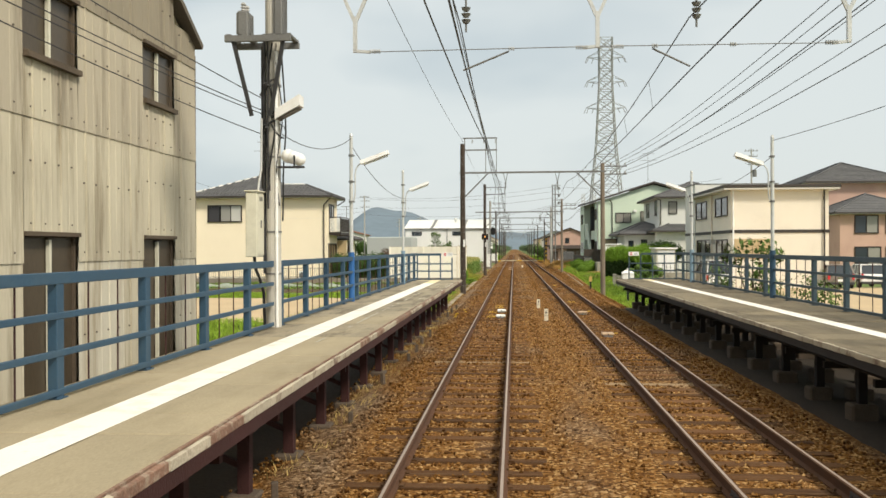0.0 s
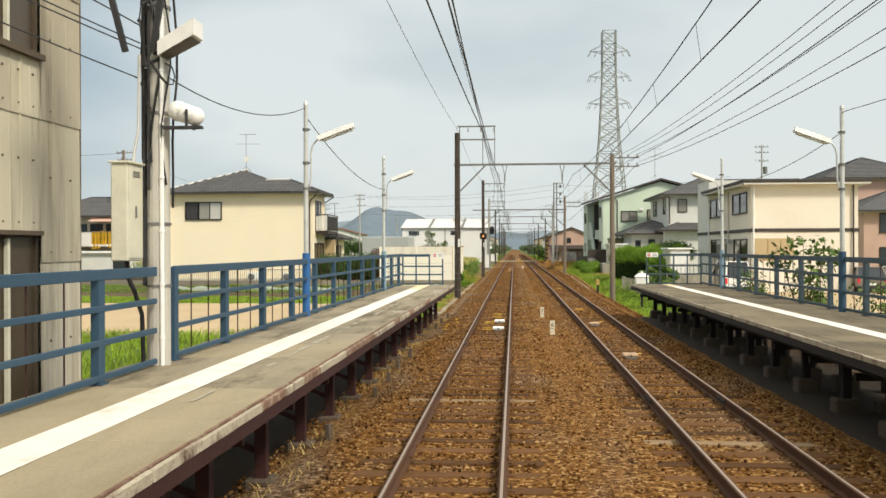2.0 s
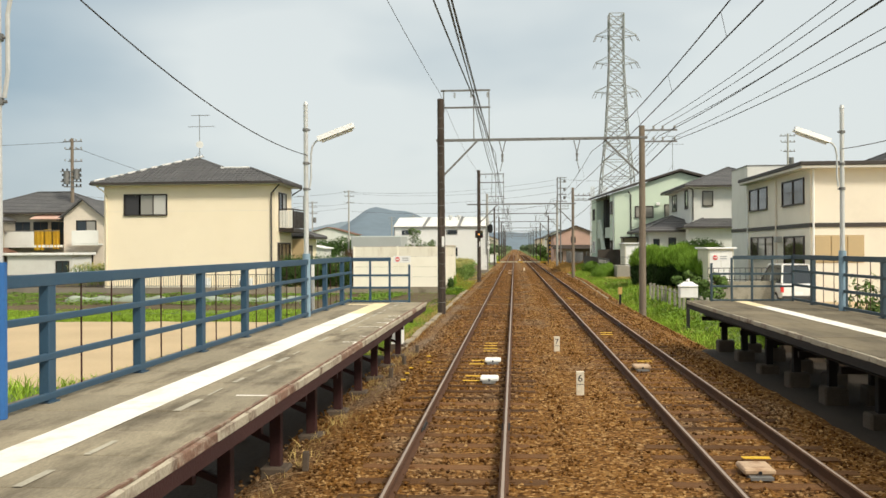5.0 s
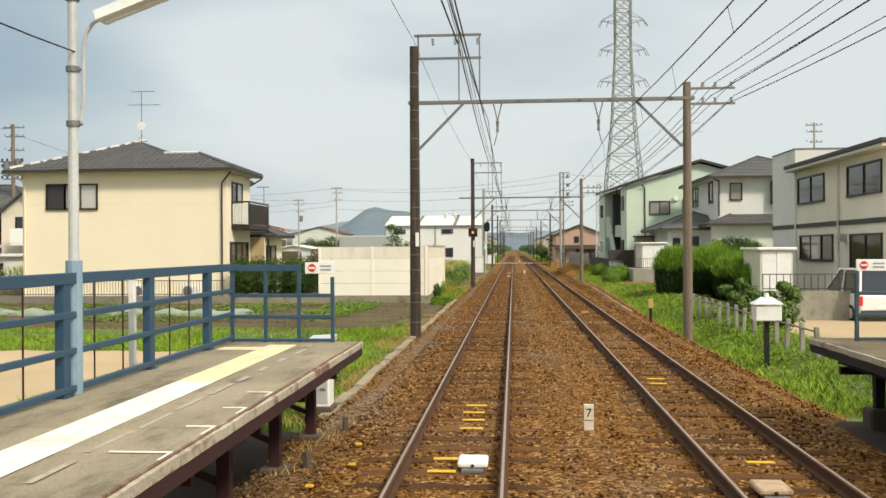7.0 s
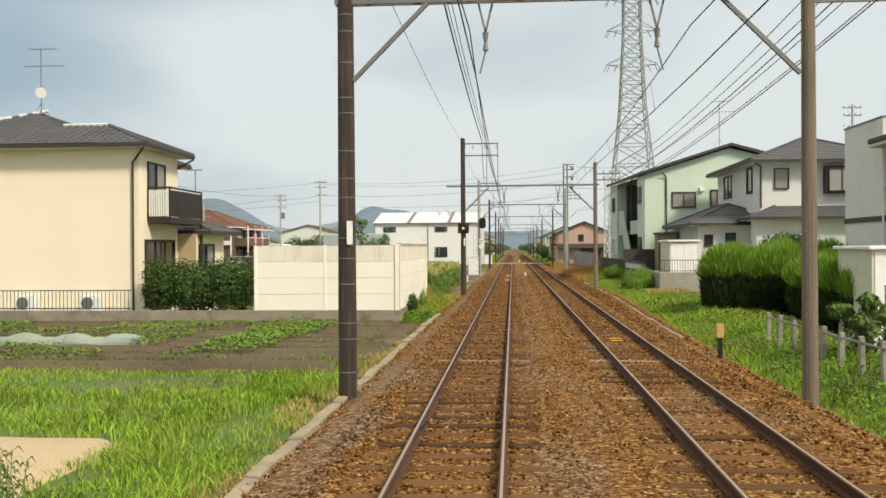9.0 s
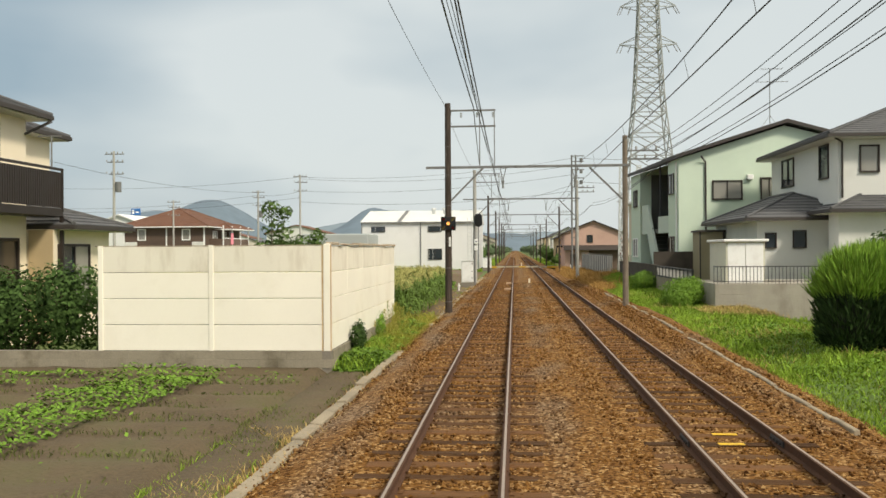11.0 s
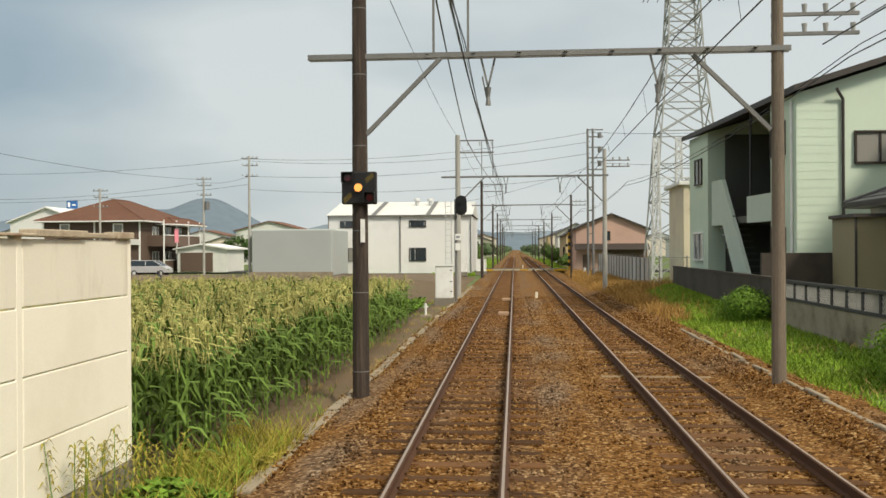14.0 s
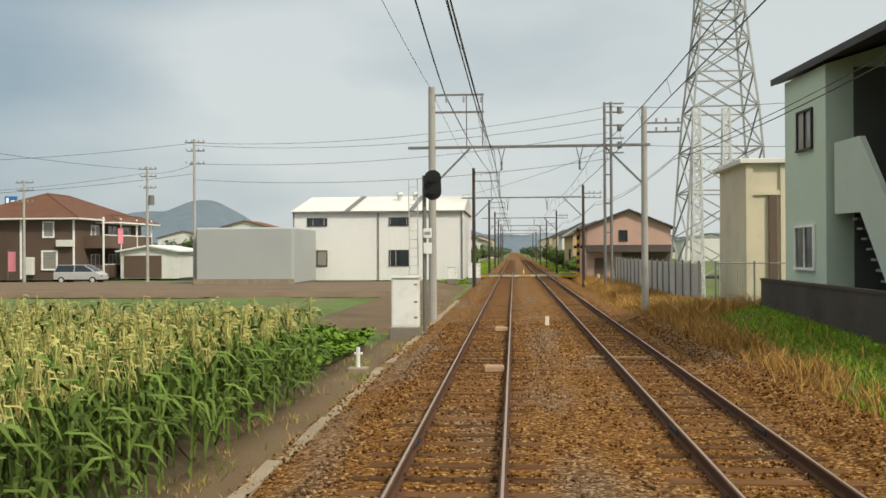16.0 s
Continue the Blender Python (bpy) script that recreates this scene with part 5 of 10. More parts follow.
    # air conditioner units on the ground before the wall
    for x in (-18.2, -15.6):
        ac = thing("air_conditioner", "white outdoor air-conditioning unit beside the house wall", "air conditioner", (x, 71.2, 0.0), group="outdoor units")
        bm = B()
        box(bm, -0.4, 0.4, -0.15, 0.15, 0.1, 0.75, 0.02)
        part("case", bm, M_WHITE, ac)
        bm = B()
        rod(bm, (-0.12, -0.152, 0.43), (-0.12, -0.165, 0.43), 0.24, n=20)
        part("grille", bm, M_STEEL, ac)
        bm = B()
        for q in (-0.3, 0.3):
            box(bm, q - 0.04, q + 0.04, -0.15, 0.15, -0.3, 0.1)
        part("foot", bm, M_BLOCK, ac)
    return root


cream_house()
aerial(-20.1, 76.0, 8.5, 2.9)


def beige_block():
    root = thing("beige_building", "beige two-storey block with a flat overhanging roof and dark band", "building")
    xw, xe, ys, yn = 14.6, 20.7, 60.7, 72.3
    bm = B()
    box(bm, xw, xe, ys, yn, -0.3, 6.12)
    part("wall", bm, M_BEIGE, root)
    bm = B()
    box(bm, xw - 0.03, xe + 0.1, yn, 76.3, -0.3, 7.28)
    part("stair_block", bm, M_WALLWHITE, root, "pale stair block with flat parapet")
    bm = B()
    box(bm, xw - 0.06, xe + 0.13, yn - 0.03, 76.33, 7.28, 7.34)
    part("coping", bm, M_STEEL, root)
    bm = B()
    box(bm, xw - 0.55, xe + 0.55, ys - 0.55, yn - 0.02, 6.12, 6.26, 0.02)
    part("eave", bm, M_SOFFIT, root)
    bm = B()
    box(bm, xw - 0.6, xe + 0.6, ys - 0.6, yn - 0.02, 6.26, 6.44, 0.02)
    part("roof", bm, M_FASCIA, root)
    bm = B()
    box(bm, xw - 0.05, xe + 0.05, ys - 0.05, ys, 3.38, 3.58)
    box(bm, xw - 0.05, xw, ys, yn, 3.38, 3.58)
    box(bm, xw - 0.075, xw - 0.03, yn, 76.3, 3.38, 3.58)
    part("band", bm, M_FASCIA, root)
    for y0, y1 in ((68.1, 71.8), (61.6, 65.1)):
        win(root, "W", xw, y0, y1, 4.58, 5.72, 2, M_FRAME, M_GLASS_DIM, 0.07)
    win(root, "W", xw, 61.6, 64.8, 1.5, 2.92, 2, M_FRAME, M_GLASS_DIM, 0.07)
    win(root, "W", xw, 67.0, 71.5, 1.9, 2.95, 3, M_FRAME, M_GLASS_DIM, 0.07, M_GLASS_GREY)
    bm = B()
    box(bm, 14.75, 17.05, ys - 0.025, ys - 0.002, 1.7, 3.0)
    sh_ = part("shutter", bm, M_TAN, root, "tan folding shutter panels")
    for k in range(3):
        sb = B()
        box(sb, 14.8 + 0.75 * k, 15.48 + 0.75 * k, ys - 0.06, ys - 0.026, 1.75, 2.95, 0.01)
        part("panel", sb, M_TAN, sh_)
    pipe(root, [(xw + 0.12, ys - 0.1, 0), (xw + 0.12, ys - 0.1, 6.1)], 0.05, M_WHITE)
    pipe(root, [(xe - 0.3, ys - 0.1, 0), (xe - 0.3, ys - 0.1, 6.1)], 0.05, M_FASCIA)
    pipe(root, [(xw - 0.07, 66.2, 0), (xw - 0.07, 66.2, 6.1)], 0.05, M_BEIGE_GREY)
    pipe(root, [(xw - 0.07, yn - 0.12, 0), (xw - 0.07, yn - 0.12, 6.1)], 0.05, M_WHITE)
    bm = B()
    box(bm, xw - 0.32, xw - 0.002, 65.3, 65.7, 2.7, 3.0, 0.02)
    part("extractor_hood", bm, M_FRAME_ALU, root)
    return root


beige_block()


def white_house():
    root = thing("white_house", "white two-storey house with dark grey hipped roofs and porch", "house")
    bm = B()
    box(bm, 14.6, 22.0, 90.2, 100.5, -0.1, 7.25)
    part("wall", bm, M_WALLWHITE, root)
    bm = B()
    box(bm, 14.2, 23.5, 89.0, 90.2, -0.1, 4.0)
    part("front_wall", bm, M_WALLWHITE, root)
    bm = B()
    box(bm, 11.5, 14.6, 91.5, 100.0, -0.1, 3.75)
    part("porch_wall", bm, M_WALLWHITE, root)
    hip_roof(root, 14.0, 22.6, 89.5, 101.1, 7.3, 0.39)
    hip_roof(root, 13.7, 24.1, 88.4, 93.2, 4.05, 0.36)
    hip_roof(root, 10.9, 16.6, 90.9, 100.5, 3.8, 0.42)
    win(root, "S", 90.2, 15.55, 16.25, 5.75, 6.8, 1, M_FRAME, M_GLASS_GREY, 0.07)
    bay = B()
    box(bay, 18.2, 20.0, 89.75, 90.2, 5.4, 6.95)
    part("bay", bay, M_FRAME, root)
    win(root, "S", 89.75, 18.4, 19.8, 5.55, 6.75, 2, M_FRAME, M_GLASS_GREY, 0.06)
    win(root, "W", 14.6, 91.4, 92.5, 5.6, 7.0, 1, M_FRAME, M_DARK_GLASS, 0.07)
    win(root, "W", 14.6, 96.5, 98.4, 5.6, 6.9, 2, M_FRAME, M_DARK_GLASS, 0.07)
    win(root, "W", 11.5, 93.0, 96.2, 0.3, 2.4, 3, M_FRAME, M_DARK_GLASS, 0.08)
    win(root, "S", 91.5, 11.9, 12.3, 2.5, 3.1, 1, M_FRAME, M_DARK_GLASS, 0.05)
    win(root, "S", 91.5, 13.1, 13.6, 2.5, 3.2, 1, M_FRAME, M_DARK_GLASS, 0.05)
    win(root, "S", 89.0, 18.3, 21.0, 0.4, 2.4, 2, M_FRAME, M_DARK_GLASS, 0.08)
    pipe(root, [(14.75, 90.12, 4.6), (14.75, 90.12, 7.0), (14.3, 89.7, 7.15)], 0.045)
    pipe(root, [(20.9, 90.12, 4.6), (20.9, 90.12, 7.1)], 0.045)
    return root


white_house()


def green_apartments():
    root = thing("mint_apartment_building", "mint green two-storey apartment building with open stair hall", "apartment building", (9.9, 102.0, 0), radians(4.3))
    ze, zr, xr = 7.6, 9.45, 5.95      # eave, ridge, ridge offset
    L = 13.2
    def gable(y0, y1, x0=0.0):
        bm = B()
        out = [(x0, -0.2), (13.0, -0.2), (13.0, ze), (xr, zr - 0.12), (x0, ze + (zr - ze) * x0 / xr - 0.1)]
        a = [bm.verts.new((x, y0, z)) for x, z in out]
        b = [bm.verts.new((x, y1, z)) for x, z in out]
        for i in range(5):
            j = (i + 1) % 5
            bm.faces.new((a[j], a[i], b[i], b[j]))
        bm.faces.new(a); bm.faces.new(b[::-1])
        return bm
    # near block, far block, and the recessed wall of the stair hall between them
    part("wall", gable(0, 2.4), M_GREEN_WALL, root)
    part("wall", gable(10.2, L), M_GREEN_WALL, root)
    part("hall_wall", gable(2.4, 10.2, 6.4), M_HALL_SHADE, root, "stair hall wall with the recess shade in its dark grey")
    # panel added over the mint wall, dark for the shade that falls here
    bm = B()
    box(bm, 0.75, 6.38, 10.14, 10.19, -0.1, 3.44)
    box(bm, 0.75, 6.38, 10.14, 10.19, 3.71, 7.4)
    part("hall_shade_panel", bm, M_HALL_SHADE, root, "dark panel added for the shade in the stair hall")
    # clapboards on the gable end
    for k in range(34):
        z = 0.2 + 0.28 * k
        xa, xb = 0.02, 1.42
        if z > ze - 0.3:
            continue
        bm = B()
        vs = [bm.verts.new(p) for p in ((xa, -0.008, z), (xb, -0.008, z), (xb, -0.004, z + 0.27), (xa, -0.004, z + 0.27), (xa, -0.002, z), (xb, -0.002, z))]
        bm.faces.new((vs[0], vs[1], vs[2], vs[3])); bm.faces.new((vs[4], vs[5], vs[1], vs[0]))
        part("clapboard", bm, M_GREEN_WALL, root)
    bm = B()
    for xa, za, xb, zb in ((-0.25, ze - 0.1, xr, zr), (xr, zr, 13.5, ze - 0.15)):
        vs = [bm.verts.new(p) for p in ((xa, -0.5, za), (xb, -0.5, zb), (xb, L + 0.5, zb), (xa, L + 0.5, za), (xa, -0.5, za + 0.2), (xb, -0.5, zb + 0.2), (xb, L + 0.5, zb + 0.2), (xa, L + 0.5, za + 0.2))]
        for q in ((3, 2, 1, 0), (4, 5, 6, 7), (0, 1, 5, 4), (1, 2, 6, 5), (2, 3, 7, 6), (3, 0, 4, 7)):
            bm.faces.new([vs[i] for i in q])
    part("roof", bm, M_FASCIA, root)
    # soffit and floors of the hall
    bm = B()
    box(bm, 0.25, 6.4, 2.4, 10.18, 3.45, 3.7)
    part("landing", bm, M_HALL_SHADE, root)
    bm = B()
    box(bm, 0.0, 0.1, 2.42, 5.0, 3.4, 4.4)
    part("landing_parapet", bm, M_GREYGREEN, root)
    # stair with a solid sloping balustrade
    bm = B()
    vs = []
    for x in (0.02, 0.16):
        vs.append([bm.verts.new(p) for p in ((x, 4.6, -0.1), (x, 5.5, -0.1), (x, 8.2, 3.4), (x, 9.7, 3.4), (x, 9.7, 5.3), (x, 8.2, 5.3), (x, 4.6, 1.0))])
    n = 7
    for i in range(n):
        j = (i + 1) % n
        bm.faces.new((vs[0][j], vs[0][i], vs[1][i], vs[1][j]))
    bm.faces.new(vs[0]); bm.faces.new(vs[1][::-1])
    part("stair_balustrade", bm, M_GREYGREEN, root, "pale solid stair balustrade")
    bm = B()
    for k in range(14):
        box(bm, 0.18, 1.3, 5.6 + 0.26 * k, 5.9 + 0.26 * k, 0.1 + 0.26 * k, 0.16 + 0.26 * k)
    part("stair_tread", bm, M_STEEL, root)
    bm = B()
    box(bm, 6.3, 6.4, 4.0, 4.9, 0.1, 2.1); box(bm, 6.3, 6.4, 8.3, 9.2, 3.75, 5.75)
    part("door", bm, M_FRAME, root)
    bm = B()
    rod(bm, (0.12, 4.9, 4.4), (0.12, 4.9, 7.6), 0.05, n=8)
    rod(bm, (0.1, 6.9, -0.1), (0.1, 6.9, 3.75), 0.05, n=8)
    part("column", bm, M_DARK_STEEL, root)
    win(root, "W", 0.0, 1.0, 2.2, 5.65, 6.7, 2, M_FRAME, M_GLASS_GREY, 0.06)
    win(root, "W", 0.0, 1.0, 2.2, 2.1, 3.1, 2, M_FRAME, M_GLASS_DIM, 0.06)
    win(root, "W", 0.0, 11.1, 12.1, 5.35, 6.4, 2, M_FRAME, M_GLASS_GREY, 0.06)
    win(root, "W", 0.0, 11.0, 12.3, 1.95, 3.1, 2, M_WHITE, M_DARK_GLASS, 0.07)
    win(root, "S", -0.02, 1.95, 3.5, 5.25, 6.2, 2, M_FRAME, M_GLASS_GREY, 0.07)
    win(root, "S", -0.02, 4.65, 5.5, 5.1, 6.35, 2, M_FRAME, M_GLASS_GREY, 0.07)
    win(root, "S", -0.02, 2.3, 4.3, 1.0, 2.2, 2, M_FRAME, M_GLASS_GREY, 0.07)
    bm = B()
    box(bm, 3.8, 4.15, -0.22, -0.024, 6.3, 6.58, 0.02)
    part("wall_lamp", bm, M_WHITE, root)
    pipe(root, [(1.5, -0.08, 0), (1.5, -0.08, 7.3), (1.2, -0.3, 7.6)], 0.05)
    pipe(root, [(-0.05, 0.3, 0), (-0.05, 0.3, 7.3)], 0.05, M_WHITE)
    return root


# grey darkened to hold the shade of the open stair hall
M_HALL_SHADE = material("shade_darkened_hall_render", (0.115, 0.115, 0.10), 0.85, var=0.15, bump=0.1)
M_GREYGREEN = material("pale_green_render", (0.52, 0.60, 0.52), 0.8, var=0.06, bump=0.1)
green_apartments()


def gable_house(name, label, x0, x1, y0, y1, z0, ze, zr, wall, roof, band=None):
    root = thing(name, label, "house")
    xm = (x0 + x1) / 2
    bm = B()
    out = [(x0, z0), (x1, z0), (x1, ze), (xm, zr), (x0, ze)]
    a = [bm.verts.new((x, y0, z)) for x, z in out]
    b = [bm.verts.new((x, y1, z)) for x, z in out]
    for i in range(5):
        j = (i + 1) % 5
        bm.faces.new((a[j], a[i], b[i], b[j]))
    bm.faces.new(a); bm.faces.new(b[::-1])
    part("wall", bm, wall, root)
    bm = B()
    sl = (zr - ze) / (xm - x0)
    for sg, xe in ((1, x0 - 0.4), (-1, x1 + 0.4)):
        ze2 = ze - 0.4 * sl
        vs = [bm.verts.new(p) for p in ((xe, y0 - 0.4, ze2), (xm, y0 - 0.4, zr), (xm, y1 + 0.4, zr), (xe, y1 + 0.4, ze2), (xe, y0 - 0.4, ze2 + 0.16), (xm, y0 - 0.4, zr + 0.16), (xm, y1 + 0.4, zr + 0.16), (xe, y1 + 0.4, ze2 + 0.16))]
        for q in ((3, 2, 1, 0), (4, 5, 6, 7), (0, 1, 5, 4), (1, 2, 6, 5), (2, 3, 7, 6), (3, 0, 4, 7)):
            bm.faces.new([vs[i] for i in q])
    part("roof", bm, roof, root)
    return root


pink = gable_house("salmon_house", "salmon pink gabled house with a dark lower storey", 7.2, 14.6, 170, 182, -0.2, 4.5, 6.0, M_PINK, M_FASCIA)
bm = B(); box(bm, 10.3, 14.65, 169.9, 170, -0.2, 2.55); part("lower_wall", bm, M_BROWN_WALL, pink)
bm = B(); box(bm, 7.9, 8.7, 169.93, 169.99, -0.2, 1.8, 0.01); part("door", bm, M_BROWN_WALL, pink, "dark brown door")
bm = B()
vs = [bm.verts.new(p) for p in ((7.0, 168.8, 2.35), (14.8, 168.8, 2.35), (14.8, 170, 2.95), (7.0, 170, 2.95), (7.0, 168.8, 2.28), (14.8, 168.8, 2.28))]
bm.faces.new(vs[:4]); bm.faces.new((vs[4], vs[5], vs[1], vs[0])); part("lean_to_roof", bm, M_FASCIA, pink)
win(pink, "S", 170, 10.1, 10.75, 3.35, 4.2, 2, M_FRAME, M_DARK_GLASS)
tan = gable_house("tan_house", "tan sided gabled house beyond the level crossing", 7.6, 13.0, 196, 214, -0.2, 4.3, 5.8, M_TAN, M_FASCIA)
win(tan, "W", 7.6, 200, 203, 1.0, 2.6, 2)
for i, (xa, xb, ya, yb, ze, zr, w) in enumerate(((8.0, 14.0, 228, 240, 5.0, 6.6, M_WALLWHITE), (8.5, 15.0, 262, 276, 5.2, 6.8, M_BEIGE_GREY), (9.0, 16.0, 305, 320, 5.5, 7.2, M_TAN),
                                                 (-15.0, -7.0, 225, 240, 5.0, 6.8, M_CREAM), (-16.0, -8.0, 270, 285, 5.2, 7.0, M_BEIGE_GREY), (-15.0, -8.0, 320, 335, 5.2, 7.0, M_WALLWHITE))):
    h = gable_house("distant_house", "distant gabled house along the line", xa, xb, ya, yb, -0.25, ze, zr, w, M_ROOF)
    h["group"] = "distant houses"
    win(h, "S", ya, xa + 1.0, xa + 2.6, 3.2, 4.4, 2)
    win(h, "S", ya, xb - 2.6, xb - 1.0, 3.2, 4.4, 2)


def factory():
    root = thing("white_factory", "white clad two-storey workshop with low pitched roof", "workshop")
    x0, x1, y0, y1 = -19.1, -3.9, 168.7, 186.0
    bm = B()
    box(bm, x0, x1, y0, y1, -0.1, 6.1)
    part("wall", bm, M_FACT, root)
    bm = B()
    vs = [bm.verts.new(p) for p in ((x0 - 0.2, y0 - 0.25, 6.1), (x1 + 0.2, y0 - 0.25, 6.1), (x1 + 0.2, y0 + 8.6, 7.9), (x0 - 0.2, y0 + 8.6, 7.9), (x1 + 0.2, y1 + 0.2, 6.1), (x0 - 0.2, y1 + 0.2, 6.1))]
    bm.faces.new((vs[0], vs[1], vs[2], vs[3])); bm.faces.new((vs[3], vs[2], vs[4], vs[5]))
    bm.faces.new((vs[0], vs[3], vs[5])); bm.faces.new((vs[1], vs[4], vs[2]))
    r = part("roof", bm, M_WALLWHITE, root)
    for x in (-14.2, -8.4):
        bm = B()
        vs = [bm.verts.new(p) for p in ((x - 0.25, y0 - 0.3, 6.14), (x + 0.25, y0 - 0.3, 6.14), (x + 0.45, y0 + 8.4, 7.95), (x - 0.05, y0 + 8.4, 7.95))]
        bm.faces.new(vs)
        part("skylight", bm, M_STEEL, r)
    for x in (-10.2, -8.7):
        bm = B()
        rod(bm, (x, y0 + 6, 7.3), (x, y0 + 6, 8.0), 0.22, n=10); rod(bm, (x, y0 + 6, 7.9), (x, y0 + 6, 8.15), 0.4, 0.3, n=10)
        part("ventilator", bm, M_GALV, r)
    bm = B()
    box(bm, x0 - 0.1, x1 + 0.1, y0 - 0.34, y0 - 0.02, 5.95, 6.1)
    part("gutter", bm, M_STEEL, root)
    bm = B()
    for x in (x0, -11.4, x1):
        rod(bm, (x, y0 - 0.08, 0), (x, y0 - 0.08, 6), 0.06, n=8)
    part("downpipe", bm, M_STEEL, root)
    bm = B()
    for k in range(30):
        x = x0 + 0.25 + 0.5 * k
        box(bm, x, x + 0.03, y0 - 0.02, y0 - 0.002, 0.2, 5.9)
    tagged(part("cladding_ribs", bm, M_FACT, root), kind="stuff")
    for xa in (-17.8, -10.4):
        win(root, "S", y0, xa, xa + 1.7, 4.85, 5.45, 3, M_FRAME, M_DARK_GLASS, 0.06)
        win(root, "S", y0, xa, xa + 1.7, 1.25, 2.55, 2, M_FRAME, M_GLASS_GREY if xa < -12 else M_DARK_GLASS, 0.06)
    return root


factory()
sh = thing("grey_shed", "grey sheet-metal shed with rounded top edges", "shed")
bm = B(); box(bm, -24.6, -16.7, 158.5, 167.0, -0.1, 4.45, 0.12); part("wall", bm, M_GREYSHEET, sh)
bm = B(); box(bm, -24.7, -16.6, 158.3, 158.45, -0.1, 0.35); part("base", bm, M_KERB, sh)


def brown_apartments():
    root = thing("brown_apartment_building", "dark brown apartment building with tiled roof and balconies", "apartment building")
    bm = B()
    box(bm, -52.5, -41.2, 172, 188, -0.1, 5.8)
    part("wall", bm, M_BROWN_WALL, root)
    hip_roof(root, -53.2, -40.4, 171.2, 188.8, 5.85, 0.42, M_ROOF_BROWN, M_WHITE)
    for x in (-52.55, -46.6, -41.35):
        bm = B(); box(bm, x, x + 0.2, 171.96, 172.0, 0.0, 5.8); part("corner_board", bm, M_WHITE, root)
    for k in range(22):
        bm = B(); box(bm, -52.3, -41.4, 171.975, 171.998, 0.15 + 0.26 * k, 0.17 + 0.26 * k)
        part("siding_lap", bm, M_FASCIA, root)
    for xa in (-50.4, -44.2):
        win(root, "S", 172, xa, xa + 0.9, 4.1, 5.4, 1, M_WHITE, M_GLASS_GREY, 0.14)
    win(root, "S", 172, -44.3, -43.0, 1.0, 2.6, 1, M_WHITE, M_GLASS_GREY, 0.16)
    for xa in (-52.2, -42.8):
        bm = B()
        box(bm, xa, xa + 1.6, 171.5, 172, 3.1, 3.75, 0.03)
        part("planter_box", bm, M_WALLWHITE, root)
    for xa in (-51.2, -45.9):
        bm = B()
        box(bm, xa, xa + (1.5 if xa < -50 else 0.8), 171.6, 172, 0.4, 2.1, 0.05)
        part("meter_cupboard", bm, M_WALLWHITE, root)
    for z in (0.2, 3.1):
        bm = B()
        box(bm, -41.2, -39.2, 174, 186, z - 0.15, z + 0.02)
        box(bm, -39.26, -39.2, 174, 186, z, z + 1.1)
        box(bm, -41.2, -39.2, 174, 174.06, z, z + 1.1)
        part("balcony", bm, M_BROWN_WALL, root)
        bm = B()
        box(bm, -39.3, -39.16, 174, 186, z + 1.1, z + 1.2)
        for y in (174, 178, 182, 186):
            box(bm, -39.3, -39.16, y - 0.07, y + 0.07, z, z + 2.9)
        part("balcony_rail", bm, M_WHITE, root)
        for y in (175.5, 179.5, 183.0):
            win(root, "E", -41.2, y, y + 1.8, z + 0.1, z + 2.1, 2, M_WHITE, M_GLASS_GREY)
    hip_roof(root, -42.0, -38.7, 176.5, 187, 5.6, 0.45, M_ROOF_BROWN, M_WHITE)
    bm = B()
    box(bm, -39.12, -39.08, 177, 178.2, 3.4, 5.0)
    part("laundry_banner", bm, M_PINKCLOTH, root, "pink cloth hung from the balcony")
    return root


M_PINKCLOTH = material("pink_cloth", (0.72, 0.25, 0.30), 0.9, var=0.08, bump=0.05)
brown_apartments()
g = gable_house("white_outbuilding", "low white outbuilding with a pale metal roof", -38.4, -32.6, 176, 183, -0.1, 2.6, 3.1, M_WALLWHITE, M_FACT)
bm = B(); box(bm, -38.0, -34.2, 175.9, 176, 0, 2.2); part("carport", bm, M_BROWN_WALL, g)
g = gable_house("white_hall", "large white hall with pale roof", -63.7, -54, 185, 205, -0.2, 6.2, 8.0, M_FACT, M_FACT)
sg = thing("roof_sign", "small blue and white sign box on the hall roof", "sign", (-60.4, 195.0, 7.9))
bm = B(); box(bm, -0.75, 0.75, -0.15, 0.15, 0.45, 1.55, 0.03); part("box", bm, M_BLUE_BRIGHT, sg)
bm = B(); box(bm, -0.55, -0.2, -0.17, -0.152, 0.65, 1.35); box(bm, 0.05, 0.6, -0.17, -0.152, 0.85, 1.05); part("writing", bm, M_WHITE, sg)
for q in (-0.5, 0.5):
    bm = B(); rod(bm, (q, 0, -0.6), (q, 0, 0.45), 0.06, n=6); part("leg", bm, M_STEEL, sg)

# yellowed concrete substation block, with pylon and lattice mast behind it
yb = thing("substation_block", "yellowed concrete block with tall panels and flat roof", "substation")
bm = B(); box(bm, 11.0, 17.5, 128.6, 133.7, -0.2, 6.3); part("wall", bm, M_YELLOWBLOCK, yb)
bm = B(); box(bm, 10.7, 17.8, 128.3, 134.0, 6.3, 6.52, 0.02); part("roof", bm, M_WALLWHITE, yb)
bm = B()
for x in (11.0, 12.5, 14.6, 16.8):
    box(bm, x + 0.01, x + 0.3, 128.48, 128.6, -0.2, 6.28)
box(bm, 11.3, 16.8, 128.5, 128.6, 4.9, 5.1)
part("pilaster", bm, M_YELLOWBLOCK, yb)
